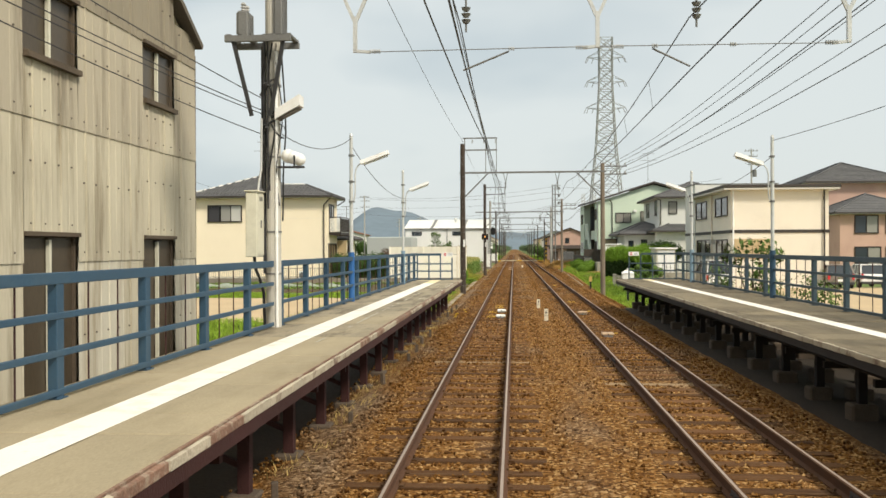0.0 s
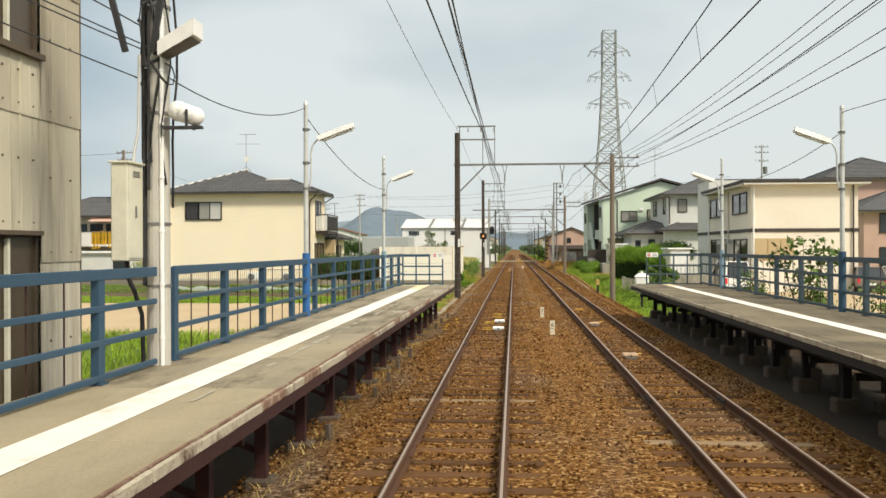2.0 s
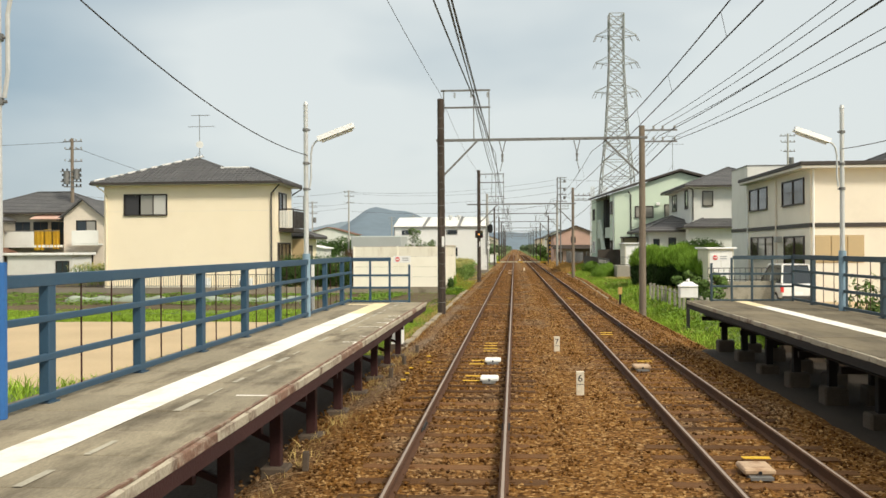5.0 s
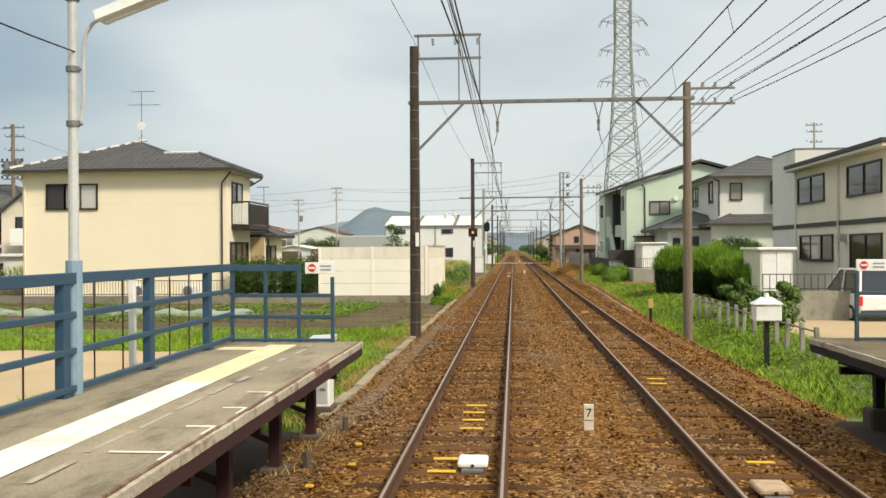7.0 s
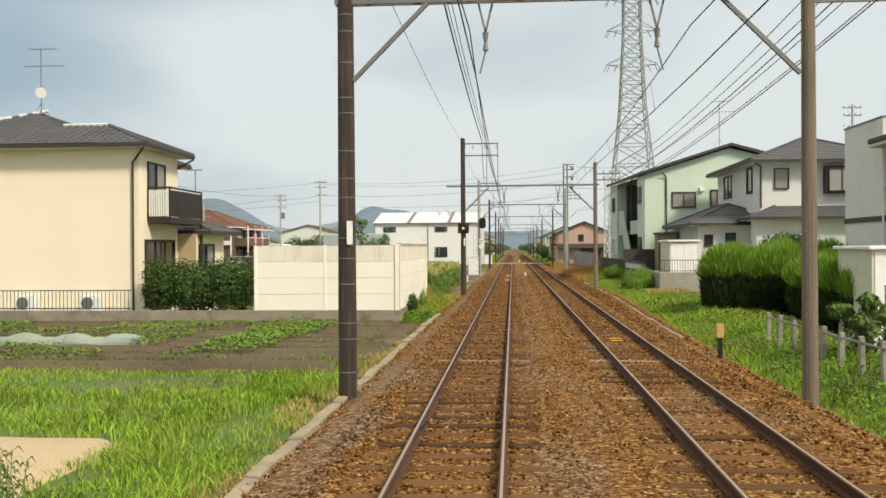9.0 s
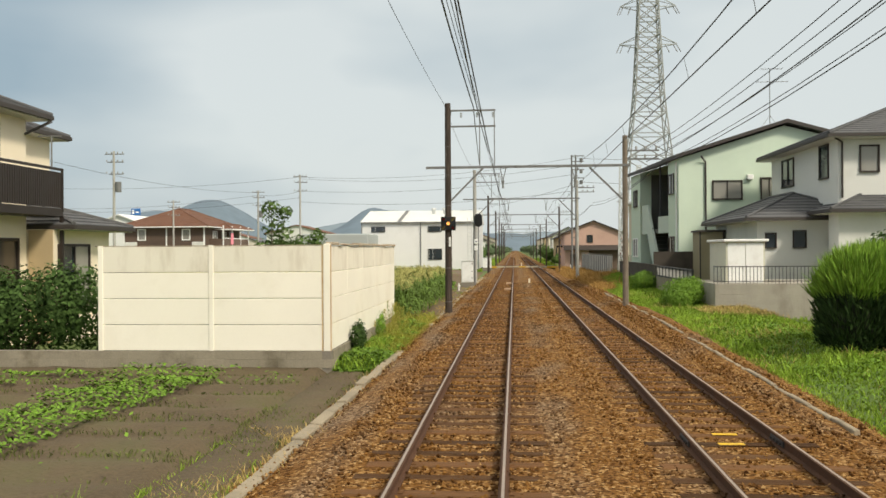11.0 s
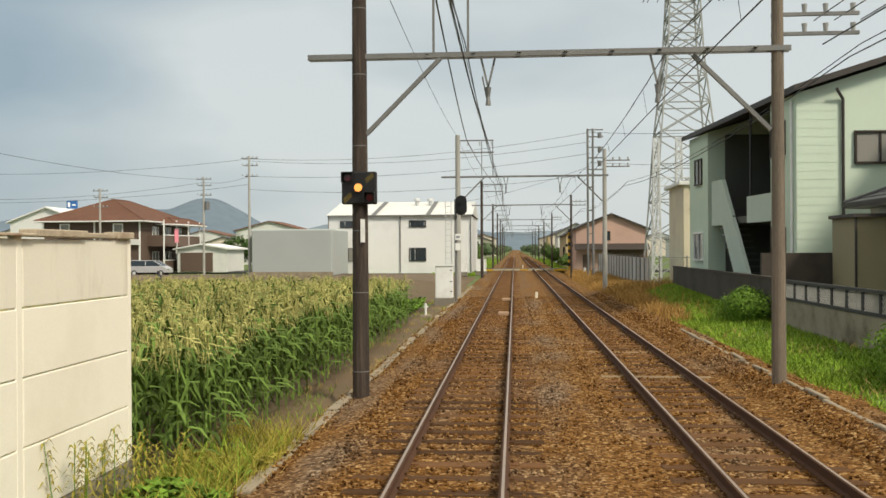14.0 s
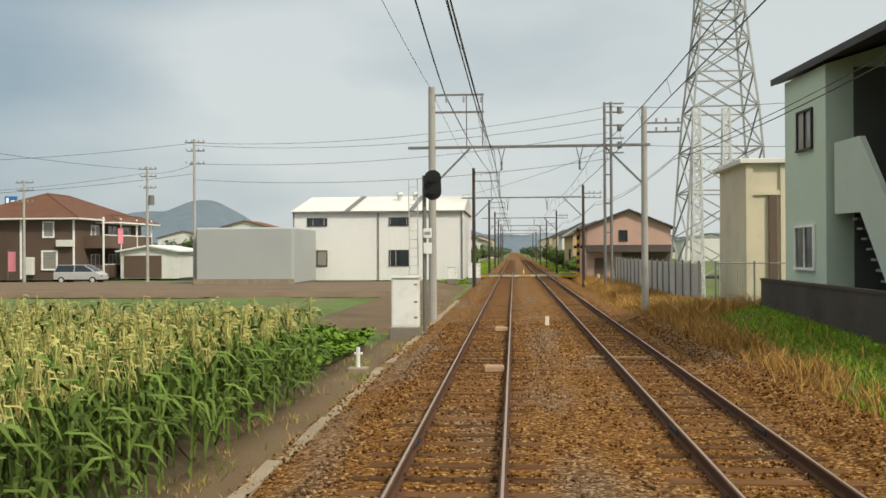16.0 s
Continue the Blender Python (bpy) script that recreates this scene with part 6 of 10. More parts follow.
bm = B(); box(bm, 12.0, 12.35, 128.45, 128.59, 0.0, 4.9); part("recess_panel", bm, M_BROWN_WALL, yb)

M_DRAB = material("drab_render", (0.44, 0.40, 0.33), 0.9, var=0.15, scale=1.5, fine=40, bump=0.15, stain=(0.26, 0.23, 0.19), stain_amt=0.5, stain_scale=0.6)
# houses behind the platforms and in the distance
for x0, x1, y0, y1, zz, w, lab in ((-52, -42.2, 84, 91, 5.0, M_DRAB, "drab grey-beige house with dark hipped roof beyond the lot"), (-46.5, -35.2, 92.8, 101, 5.75, M_DRAB, "drab house with dark hipped roof and white balconies"),
                                   (-76, -66, 92, 102, 5.8, M_BEIGE, "distant beige house with dark hipped roof"), (26.8, 35, 84, 94, 8.2, M_PINK, "salmon house with dark hipped roof"),
                                   (26.6, 33, 76, 83, 5.2, M_PINK, "low salmon house with dark hipped roof")):
    h = thing("background_house", lab, "house", group="background houses")
    bm = B(); box(bm, x0, x1, y0, y1, -0.3, zz); part("wall", bm, w, h)
    hip_roof(h, x0 - 0.6, x1 + 0.6, y0 - 0.6, y1 + 0.6, zz, 0.42)
    if x1 < -38 and y0 < 90 and y0 > 80:
        for ya in (85.2, 88.6):
            win(h, "E", x1, ya, ya + 1.8, 3.5, 4.8, 2, M_FRAME, M_DARK_GLASS, 0.08, M_GLASS_GREY)
            win(h, "E", x1, ya + 0.4, ya + 1.9, 0.8, 2.0, 2, M_FRAME, M_DARK_GLASS, 0.08)
        bm = B()
        vs = [bm.verts.new(p) for p in ((x1, 84.6, 2.75), (x1 + 1.1, 84.6, 2.35), (x1 + 1.1, 91.2, 2.35), (x1, 91.2, 2.75), (x1, 84.6, 2.65), (x1 + 1.1, 84.6, 2.25), (x1 + 1.1, 91.2, 2.25), (x1, 91.2, 2.65))]
        for q in ((3, 2, 1, 0), (4, 5, 6, 7), (0, 1, 5, 4), (1, 2, 6, 5), (2, 3, 7, 6), (3, 0, 4, 7)):
            bm.faces.new([vs[i] for i in q])
        part("lean_to_roof", bm, M_ROOF_BROWN, h)
    if zz > 4 and not (x0 < -46 and y0 > 92):
        for k in range(2):
            xa = x0 + 1.2 + k * (x1 - x0 - 4)
            win(h, "S", y0, xa, xa + 1.7, 3.6, 4.9, 2, M_FRAME, M_DARK_GLASS, 0.08, M_GLASS_GREY)
            win(h, "S", y0, xa, xa + 1.9, 0.6, 2.4, 2, M_FRAME, M_DARK_GLASS, 0.08, M_GLASS_GREY)

fl = thing("low_white_building", "low white flat-roofed garage building", "garage")
bm = B(); box(bm, -40.0, -34.6, 87.6, 91, -0.3, 2.1); part("wall", bm, M_WALLWHITE, fl)
bm = B(); box(bm, -40.3, -34.3, 87.3, 91.2, 2.1, 2.3, 0.02); part("roof", bm, M_WHITE, fl)
win(fl, "S", 87.6, -35.9, -34.9, 0.3, 1.6, 2)
gw = gable_house("gabled_wing_house", "beige house with a small dark gable and white balcony", -37.5, -34.0, 92.0, 98.0, -0.3, 5.35, 6.75, M_BEIGE_GREY, M_ROOF)
bm = B(); box(bm, -36.4, -34.1, 91.2, 92.0, 2.9, 3.05); box(bm, -36.4, -34.1, 91.15, 91.22, 3.05, 4.15, 0.01); part("balcony", bm, M_WALLWHITE, gw, "white balcony front")
win(gw, "S", 92.0, -36.3, -34.7, 3.2, 4.95, 2, M_FRAME, M_DARK_GLASS, 0.08, M_GLASS_GREY)
win(gw, "S", 92.0, -36.2, -35.0, 0.8, 2.2, 2, M_FRAME, M_DARK_GLASS, 0.08)
aw = thing("balcony_row", "white first-floor balcony hung with yellow cloths under an awning", "balcony", (0, 92.8, 0))
bm = B(); box(bm, -42.6, -37.6, -1.3, 0.0, 2.75, 2.95); box(bm, -42.6, -39.9, -1.3, -1.22, 2.95, 4.1, 0.01); part("balcony_front", bm, M_WALLWHITE, aw)
for k, (xa, xb, za, zb) in enumerate(((-39.85, -39.0, 2.5, 4.2), (-38.95, -38.3, 2.75, 4.25), (-38.25, -37.6, 2.6, 4.2))):
    bm = B()
    n = 8
    lo = [bm.verts.new((xa + (xb - xa) * i / n, -1.28 + 0.05 * math.sin(i * 1.9 + k), za)) for i in range(n + 1)]
    hi = [bm.verts.new((xa + (xb - xa) * i / n, -1.30 + 0.015 * math.sin(i * 1.9 + k), zb)) for i in range(n + 1)]
    for i in range(n):
        bm.faces.new((lo[i], lo[i + 1], hi[i + 1], hi[i]))
    bmesh.ops.solidify(bm, geom=list(bm.faces), thickness=0.015)
    part("cloth", bm, M_YELLOW, aw, "bright yellow cloth over the rail")
bm = B(); box(bm, -42.5, -37.65, -1.32, -1.26, 4.12, 4.18); part("rail", bm, M_STEEL, aw)
bm = B(); beam(bm, (-38.9, -0.02, 5.55), (-38.9, -1.4, 5.15), 2.6, 0.05); part("awning", bm, M_PINK, aw, "faded pink awning")
for xa in (-42.2, -40.6, -39.0):
    bm = B(); box(bm, xa, xa + 1.3, -0.03, -0.002, 2.98, 4.95); part("balcony_door", bm, M_DARK_GLASS, aw)
    bm = B(); box(bm, xa + 0.03, xa + 1.27, -0.04, -0.031, 3.0, 3.04); box(bm, xa + 0.62, xa + 0.68, -0.04, -0.031, 3.04, 4.93); part("door_trim", bm, M_FRAME, aw)
bm = B(); beam(bm, (-43.4, -0.01, 2.75), (-43.4, -1.2, 2.35), 1.5, 0.06); part("porch_roof", bm, M_ROOF_BROWN, aw)
aerial(15.6, 104.5, 9.7, 3.2, False)

# ---- station fixtures ----
M_PALE_BLUE = material("chalked_blue_paint", (0.22, 0.33, 0.42), 0.6, var=0.12, scale=5, fine=35, bump=0.05, stain=(0.35, 0.42, 0.46), stain_amt=0.4, stain_scale=3)


def lamp_post(x, y, s, label, sleeve, note):
    """A pole with a curved arm and a tilted tubular-light housing; s: which way the arm reaches."""
    root = thing("platform_lamp", label, "lamp post", (x, y, PLAT_Z), group="platform lamps")
    bm = B()
    rod(bm, (0, 0, 0), (0, 0, 4.1), 0.05, 0.042, n=12)
    rod(bm, (0, 0, 4.1), (0, 0, 4.17), 0.05, 0.03, n=12)
    part("pole", bm, M_GALV, root)
    bm = B()
    rod(bm, (0, 0, 0.0), (0, 0, 1.22), 0.075, n=12)
    part("base_sleeve", bm, sleeve, root, note)
    bm = B()
    pts = [(0.07 * s, 0, 2.5), (0.10 * s, 0, 2.7), (0.10 * s, 0, 3.15), (0.13 * s, 0, 3.3), (0.19 * s, 0, 3.39), (0.30 * s, 0, 3.46)]
    for a, b in zip(pts, pts[1:]):
        rod(bm, a, b, 0.018, n=7)
    part("arm", bm, M_GALV, root)
    for z in (2.45, 2.95, 3.6):
        bm = B()
        rod(bm, (0, 0, z), (0, 0, z + 0.05), 0.062, n=12)
        rod(bm, (0.02 * s, 0, z + 0.02), (0.09 * s, 0, z + 0.02), 0.014, n=5)
        part("clamp", bm, M_STEEL, root)
    head = thing("lamp_head", "", "")
    head.parent = root
    head.location = (0.26 * s, 0, 3.40)
    head.rotation_euler = (0, radians(-20 * s), 0)
    bm = B()
    a0, a1 = (0, 0.74 * s) if s > 0 else (0.74 * s, 0)
    prof = [(-0.095, 0), (0.095, 0), (0.075, 0.095), (-0.075, 0.095)]
    va = [bm.verts.new((a0, py, pz)) for py, pz in prof]
    vb = [bm.verts.new((a1, py, pz)) for py, pz in prof]
    for i in range(4):
        j = (i + 1) % 4
        bm.faces.new((va[i], va[j], vb[j], vb[i]))
    bm.faces.new(va[::-1]); bm.faces.new(vb)
    part("housing", bm, M_WHITE, head, "white lamp housing")
    bm = B()
    rod(bm, (a0 + 0.05, 0, -0.02), (a1 - 0.05, 0, -0.02), 0.03, n=8)
    part("tube", bm, M_WHITE, head)
    head["label"] = "white tubular lamp head"
    return root


lamp_post(-3.33, 22.8, 1, "galvanised platform lamp with blue base and white head", M_BLUE_BRIGHT, "bright blue painted base sleeve")
lamp_post(-3.33, 33.6, 1, "galvanised platform lamp near the platform end", M_PALE_BLUE, "pale grey-blue base sleeve")
lamp_post(7.30, 24.3, -1, "galvanised platform lamp on the opposite platform", M_BLUE, "blue painted base sleeve")
lamp_post(7.32, 35.2, -1, "galvanised platform lamp near the opposite platform end", M_PALE_BLUE, "pale grey-blue base sleeve")


def pole_fixtures():
    sh = thing("pole_shelf", "steel equipment shelf bolted round the station pole", "shelf", (-3.5, SP, 5.95))
    bm = B()
    for q in (-0.3, 0.3):
        bm = B()
        beam(bm, (-0.55, q, 0), (0.55, q, 0), 0.09, 0.1)
        part("bearer", bm, M_STEEL, sh)
    for q in (-0.5, -0.22, 0.22, 0.5):
        bm = B()
        beam(bm, (q, -0.3, 0.06), (q, 0.3, 0.06), 0.09, 0.04)
        part("deck_bar", bm, M_STEEL, sh)
    for q in (-0.42, 0.42):
        bm = B()
        beam(bm, (q, -0.28, -0.03), (q * 0.38, -0.12, -1.25), 0.06, 0.06)
        part("brace", bm, M_DARK_STEEL, sh)
    for q, w, h in ((-0.30, 0.09, 0.42), (0.30, 0.07, 0.95)):
        tr = B()
        box(tr, q - w, q + w, -0.16, 0.16, 0.085, 0.085 + h, 0.02)
        for k in range(5):
            box(tr, q - w - 0.02, q + w + 0.02, -0.14 + 0.06 * k, -0.12 + 0.06 * k, 0.12, 0.05 + h)
        part("transformer_case", tr, M_STEEL, sh)
        for k in (-0.1, 0.1):
            bm = B()
            for m in range(3):
                rod(bm, (q, k, 0.09 + h + 0.05 * m), (q, k, 0.125 + h + 0.05 * m), 0.05, 0.03, n=8)
            part("bushing", bm, M_INSUL, sh)
    cab = thing("pole_cabinet", "tall cream equipment cabinet mounted on the station pole", "cabinet", (-3.555, SP - 0.34, 2.35))
    bm = B()
    box(bm, -0.095, 0.095, -0.2, 0.2, 0, 1.06, 0.012)
    part("body", bm, M_CREAM_BOX, cab)
    bm = B()
    box(bm, 0.096, 0.106, -0.185, 0.185, 0.03, 1.03, 0.004)
    door = part("door", bm, M_CREAM_BOX, cab)
    bm = B()
    box(bm, 0.107, 0.122, -0.03, 0.0, 0.47, 0.60, 0.004)
    part("handle", bm, M_STEEL, door)
    bm = B()
    for k in range(4):
        box(bm, 0.107, 0.112, -0.09, 0.09, 0.92 + 0.018 * k, 0.928 + 0.018 * k)
    part("vent", bm, M_STEEL, door)
    bm = B()
    box(bm, -0.115, 0.125, -0.225, 0.215, 1.06, 1.085, 0.006)
    part("lid", bm, M_CREAM_BOX, cab)
    bm = B()
    sweep_wire(bm, [(-0.02, 0.05, 0.0), (-0.01, 0.05, -0.18), (0.05, 0.08, -0.34), (0.11, 0.14, -0.6), (0.12, 0.16, -1.18)], 0.026, 8)
    part("hose", bm, M_BLACK, cab, "black cable hose")
    bm = B()
    sweep_wire(bm, [(0.03, 0.1, 1.08), (0.045, 0.12, 1.25), (0.075, 0.14, 1.45), (0.08, 0.16, 2.3)], 0.018, 7)
    part("conduit", bm, M_GALV, cab)
    fl = thing("flood_lamp", "white square floodlight clamped to the station pole", "floodlight", (-3.03, SP - 0.15, 4.78))
    bm = B()
    vs = [bm.verts.new(p) for p in ((-0.2, -0.13, -0.16), (-0.2, 0.13, -0.16), (-0.2, 0.13, 0.0), (-0.2, -0.13, 0.0), (0.22, -0.16, 0.06), (0.22, 0.16, 0.06), (0.22, 0.16, 0.24), (0.22, -0.16, 0.24))]
    for q in ((0, 1, 2, 3), (7, 6, 5, 4), (0, 4, 5, 1), (1, 5, 6, 2), (2, 6, 7, 3), (3, 7, 4, 0)):
        bm.faces.new([vs[i] for i in q])
    part("case", bm, M_WHITE, fl)
    bm = B()
    vs = [bm.verts.new(p) for p in ((-0.17, -0.11, -0.158), (0.20, -0.135, 0.036), (0.20, 0.135, 0.036), (-0.17, 0.11, -0.158), (-0.17, -0.11, -0.168), (0.20, -0.135, 0.026), (0.20, 0.135, 0.026), (-0.17, 0.11, -0.168))]
    for q in ((0, 1, 2, 3), (7, 6, 5, 4), (0, 4, 5, 1), (1, 5, 6, 2), (2, 6, 7, 3), (3, 7, 4, 0)):
        bm.faces.new([vs[i] for i in q])
    part("lens", bm, M_GLASS_BROWN, fl, "brownish lamp glass")
    bm = B()
    rod(bm, (-0.2, 0, -0.08), (-0.28, 0.1, -0.16), 0.03, n=7)
    part("bracket", bm, M_STEEL, fl)
    sp = thing("horn_speaker", "white rounded horn loudspeaker on the station pole", "loudspeaker", (-2.97, SP - 0.15, 4.02))
    bm = B()
    for q, rr in ((-0.07, 0.115), (0.12, 0.105)):
        t = bmesh.ops.create_uvsphere(bm, u_segments=14, v_segments=9, radius=rr)
        for v in t["verts"]:
            v.co.x += q
            v.co.z -= 0.06 * (q > 0)
    rod(bm, (-0.07, 0, 0), (0.12, 0, -0.06), 0.112, 0.10, n=14)
    part("shell", bm, M_WHITE, sp, smooth=True)
    bm = B()
    box(bm, -0.24, 0.2, -0.05, 0.05, -0.2, -0.17)
    box(bm, 0.05, 0.08, -0.13, -0.115, -0.2, 0.0)
    box(bm, 0.05, 0.08, 0.115, 0.13, -0.2, 0.0)
    part("bracket", bm, M_DARK_STEEL, sp)
    for dx, dy, z0, z1, r, mt in ((0.10, -0.14, -0.0, 4.6, 0.026, M_WHITE), (-0.15, -0.09, 1.0, 5.0, 0.026, M_DARK_STEEL), (-0.06, -0.17, 2.2, 5.1, 0.016, M_DARK_STEEL)):
        bm = B()
        rod(bm, (0, 0, 0), (0, 0, z1 - z0), r, n=7)
        for k in range(int((z1 - z0) / 0.6)):
            rod(bm, (0, 0, 0.3 + 0.6 * k), (0, 0, 0.33 + 0.6 * k), r + 0.008, n=7)
        part("conduit", bm, mt, root0).location = (POLE_X + dx * 0.85, dy * 0.85, z0 * 0.9 + PLAT_Z)
    bm = B()
    for k in range(9):
        z = 4.1 + 0.14 * k
        a = k * 1.3
        rod(bm, (0.14 * math.cos(a) + POLE_X - 0.04, 0.14 * math.sin(a) - 0.05, z), (0.16 * math.cos(a + 2) + POLE_X - 0.04, 0.16 * math.sin(a + 2) - 0.05, z + 0.12), 0.02, n=5)
    part("cable_coils", bm, M_DARK_STEEL, root0)
    # slack control cables hanging round the pole
    for k in range(6):
        a0 = 2.6 + 0.75 * k
        bm = B()
        pts = []
        for m in range(9):
            a = a0 + 0.35 * math.sin(m * 1.1 + k)
            rr = 0.155 + 0.03 * (k % 3) * math.sin(math.pi * m / 8) ** 2
            pts.append((POLE_X + rr * math.cos(a), rr * math.sin(a), 5.9 - (1.7 + 0.25 * k) * m / 8))
        sweep_wire(bm, pts, 0.011 + 0.004 * (k % 2))
        part("slack_cable", bm, M_BLACK, root0)
    bm = B()
    sweep_wire(bm, [(POLE_X + 0.16 + 0.12 * math.sin(q * 0.7), -0.18 - 0.02 * q, 4.42 + 0.13 * math.cos(q * 0.9)) for q in range(12)], 0.009)
    part("cable_loop", bm, M_BLACK, root0)
    for z in (2.05, 2.75, 4.0, 4.75, 5.2):
        bm = B()
        rod(bm, (POLE_X, 0, z), (POLE_X, 0, z + 0.03), 0.142, n=16)
        part("clamp", bm, M_STEEL, root0)
    bm = B()
    rod(bm, (POLE_X - 0.17, 0.05, 3.5), (POLE_X - 0.17, 0.05, 5.88), 0.045, n=10)
    part("cable_trunking", bm, M_DARK_STEEL, root0)


root0 = root
pole_fixtures()

# slack cables between the building, the station pole and the lamps
for a, b, d in (((-3.5, 15.2, 5.0), (-5.72, 3.5, 6.6), 0.15), ((-3.5, 15.2, 4.8), (-5.72, 5.0, 5.9), 0.15), ((-3.5, 15.2, 4.74), (-5.72, 5.0, 5.7), 0.12), ((-3.5, 15.2, 4.4), (-5.72, 4.2, 5.6), 0.15),
                ((-3.25, 15.3, 4.45), (-3.33, 22.8, 5.22), 0.28), ((-3.33, 22.8, 5.05), (-3.30, 33.6, 4.3), 0.3),
                ((7.3, 24.3, 4.8), (7.32, 35.2, 4.45), 0.25), ((7.3, 24.3, 5.2), (9.5, 8.0, 5.9), 0.2)):
    bm = B()
    sweep_wire(bm, sag(a, b, d, 14), 0.008)
    solo("service_cable", bm, M_WIRE, "slack black service cable between poles", "cable", group="service cables")


# ---- along the track ----
M_RUSTBOX = material("rust_pink_box", (0.46, 0.31, 0.20), 0.8, var=0.25, scale=10, fine=50, bump=0.2)
M_DUSTYBOX = material("rust_dusted_case", (0.50, 0.36, 0.24), 0.8, var=0.25, scale=10, fine=50, bump=0.15, stain=(0.24, 0.12, 0.06), stain_amt=0.8, stain_scale=7)


def beacon(x, y, rz=0.0, case=M_WHITE):
    r = thing("track_beacon", "white flat train-control beacon lying between the rails", "track beacon", (x, y, 0.0), rz, group="track beacons")
    bm = B()
    box(bm, -0.17, 0.17, -0.2, 0.2, 0.03, 0.10, 0.02)
    part("case", bm, case, r)
    bm = B()
    box(bm, -0.12, 0.12, -0.3, 0.3, 0.0, 0.03)
    part("mounting_plate", bm, M_STEEL, r)
    bm = B()
    rod(bm, (0, -0.201, 0.06), (0, -0.215, 0.06), 0.02, n=8)
    part("plug", bm, M_BLACK, r)


for x, y in ((0.22, 33.1), (0.22, 35.9), (3.25, 34.9), (3.3, 26.2)):
    beacon(x, y, case=M_WHITE if x < 1 else M_DUSTYBOX)
for x, y in ((0.28, 105.4), (0.3, 115.0)):
    r = thing("track_box", "rusty flat control box lying between the rails", "track beacon", (x, y, 0), group="rusty track boxes")
    bm = B(); box(bm, -0.2, 0.2, -0.12, 0.12, 0.0, 0.12, 0.015); part("case", bm, M_RUSTBOX, r)
    bm = B(); box(bm, -0.17, 0.17, -0.09, 0.09, 0.12, 0.135); part("lid", bm, M_RUSTBOX, r)


def paint_marks():
    rng = random.Random(8)
    bm = B()
    marks = [(-0.12, 33.0), (-0.1, 33.9), (-0.12, 35.6), (-0.1, 36.3), (0.1, 38.0), (0.1, 38.6), (0.08, 39.2), (0.1, 39.8), (3.3, 42.2), (3.35, 42.8), (3.5, 26.9), (3.5, 36.0), (3.4, 60.8), (3.45, 61.4), (0.2, 106.2), (0.25, 116.3), (0.2, 117.0)]
    for x, y in marks:
        yy = 0.31 + round((y - 0.31) / PITCH) * PITCH
        box(bm, x - 0.16, x + 0.16, yy - 0.06, yy + 0.05, 0.006, 0.012)
    ob = solo("painted_marks", bm, M_YELLOW, "yellow paint marks on the sleeper tops", "paint marks")
    tagged(ob, kind="stuff")
    bm = B()
    for k in range(5):
        x, y = -1.32 + rng.uniform(-0.15, 0.15), 33 + 1.0 * k + rng.uniform(-0.2, 0.2)
        box(bm, x - 0.045, x + 0.045, y - 0.035, y + 0.035, 0.0, 0.03, 0.01)
    tagged(solo("painted_stones", bm, M_YELLOW, "yellow painted stones on the ballast shoulder", "paint marks"), kind="stuff")


paint_marks()


def number_stake(x, y, digit, h=0.46, lean=0.12):
    r = thing("stop_marker", "pale wooden car-stop stake numbered " + digit if digit else "short white marker stake in the ballast", "marker stake", (x, y, -0.04), radians(-4), group="marker stakes")
    r.rotation_euler = (lean, 0, radians(-4))
    bm = B()
    box(bm, -0.065, 0.065, -0.012, 0.012, -0.15, h, 0.004)
    st = part("stake", bm, M_STAKE, r)
    if digit:
        cu = bpy.data.curves.new("digit", "FONT")
        cu.body, cu.size, cu.align_x, cu.align_y, cu.extrude = digit, 0.17, "CENTER", "CENTER", 0.001
        tmp = bpy.data.objects.new("digit_tmp", cu)
        scene.collection.objects.link(tmp)
        dg = bpy.context.evaluated_depsgraph_get()
        me = bpy.data.meshes.new_from_object(tmp.evaluated_get(dg))
        bpy.data.objects.remove(tmp)
        me.materials.clear(); me.materials.append(M_BLACK)
        ob = new("digit", me)
        ob.parent = st
        ob.location, ob.rotation_euler = (0, -0.0145, h - 0.12), (radians(90), 0, 0)
        bm = B()
        box(bm, -0.055, 0.055, -0.0135, -0.0122, h - 0.225, h - 0.215)
        part("rule", bm, M_BLACK, st)


M_STAKE = material("cream_stake_paint", (0.86, 0.80, 0.66), 0.8, var=0.12, scale=8, fine=40, bump=0.1, stain=(0.5, 0.38, 0.24), stain_amt=0.4, stain_scale=8)
number_stake(1.78, 31.5, "6")
number_stake(1.69, 38.0, "7", 0.42)
number_stake(1.77, 117.0, "", 0.36, 0.0)
number_stake(1.72, 186.0, "", 0.5, 0.0)

# white relay lamp box on a post by the opposite platform
r = thing("trackside_box", "white hooded equipment box on a dark post", "equipment box", (6.35, 46.7, -0.3))
bm = B(); box(bm, -0.05, 0.05, -0.05, 0.05, 0, 1.12); part("post", bm, M_BLACK, r)
bm = B(); box(bm, -0.285, 0.285, -0.2, 0.2, 1.12, 1.50, 0.02); part("case", bm, M_WHITE, r)
bm = B()
vs = [bm.verts.new(p) for p in ((-0.32, -0.24, 1.50), (0.32, -0.24, 1.50), (0.32, 0.24, 1.50), (-0.32, 0.24, 1.50), (-0.13, 0, 1.65), (0.13, 0, 1.65))]
for q in ((0, 1, 5, 4), (1, 2, 5), (2, 3, 4, 5), (3, 0, 4), (3, 2, 1, 0)):
    bm.faces.new([vs[i] for i in q])
rod(bm, (0, 0, 1.64), (0, 0, 1.74), 0.06, 0.05, n=8)
part("hood", bm, M_WHITE, r)
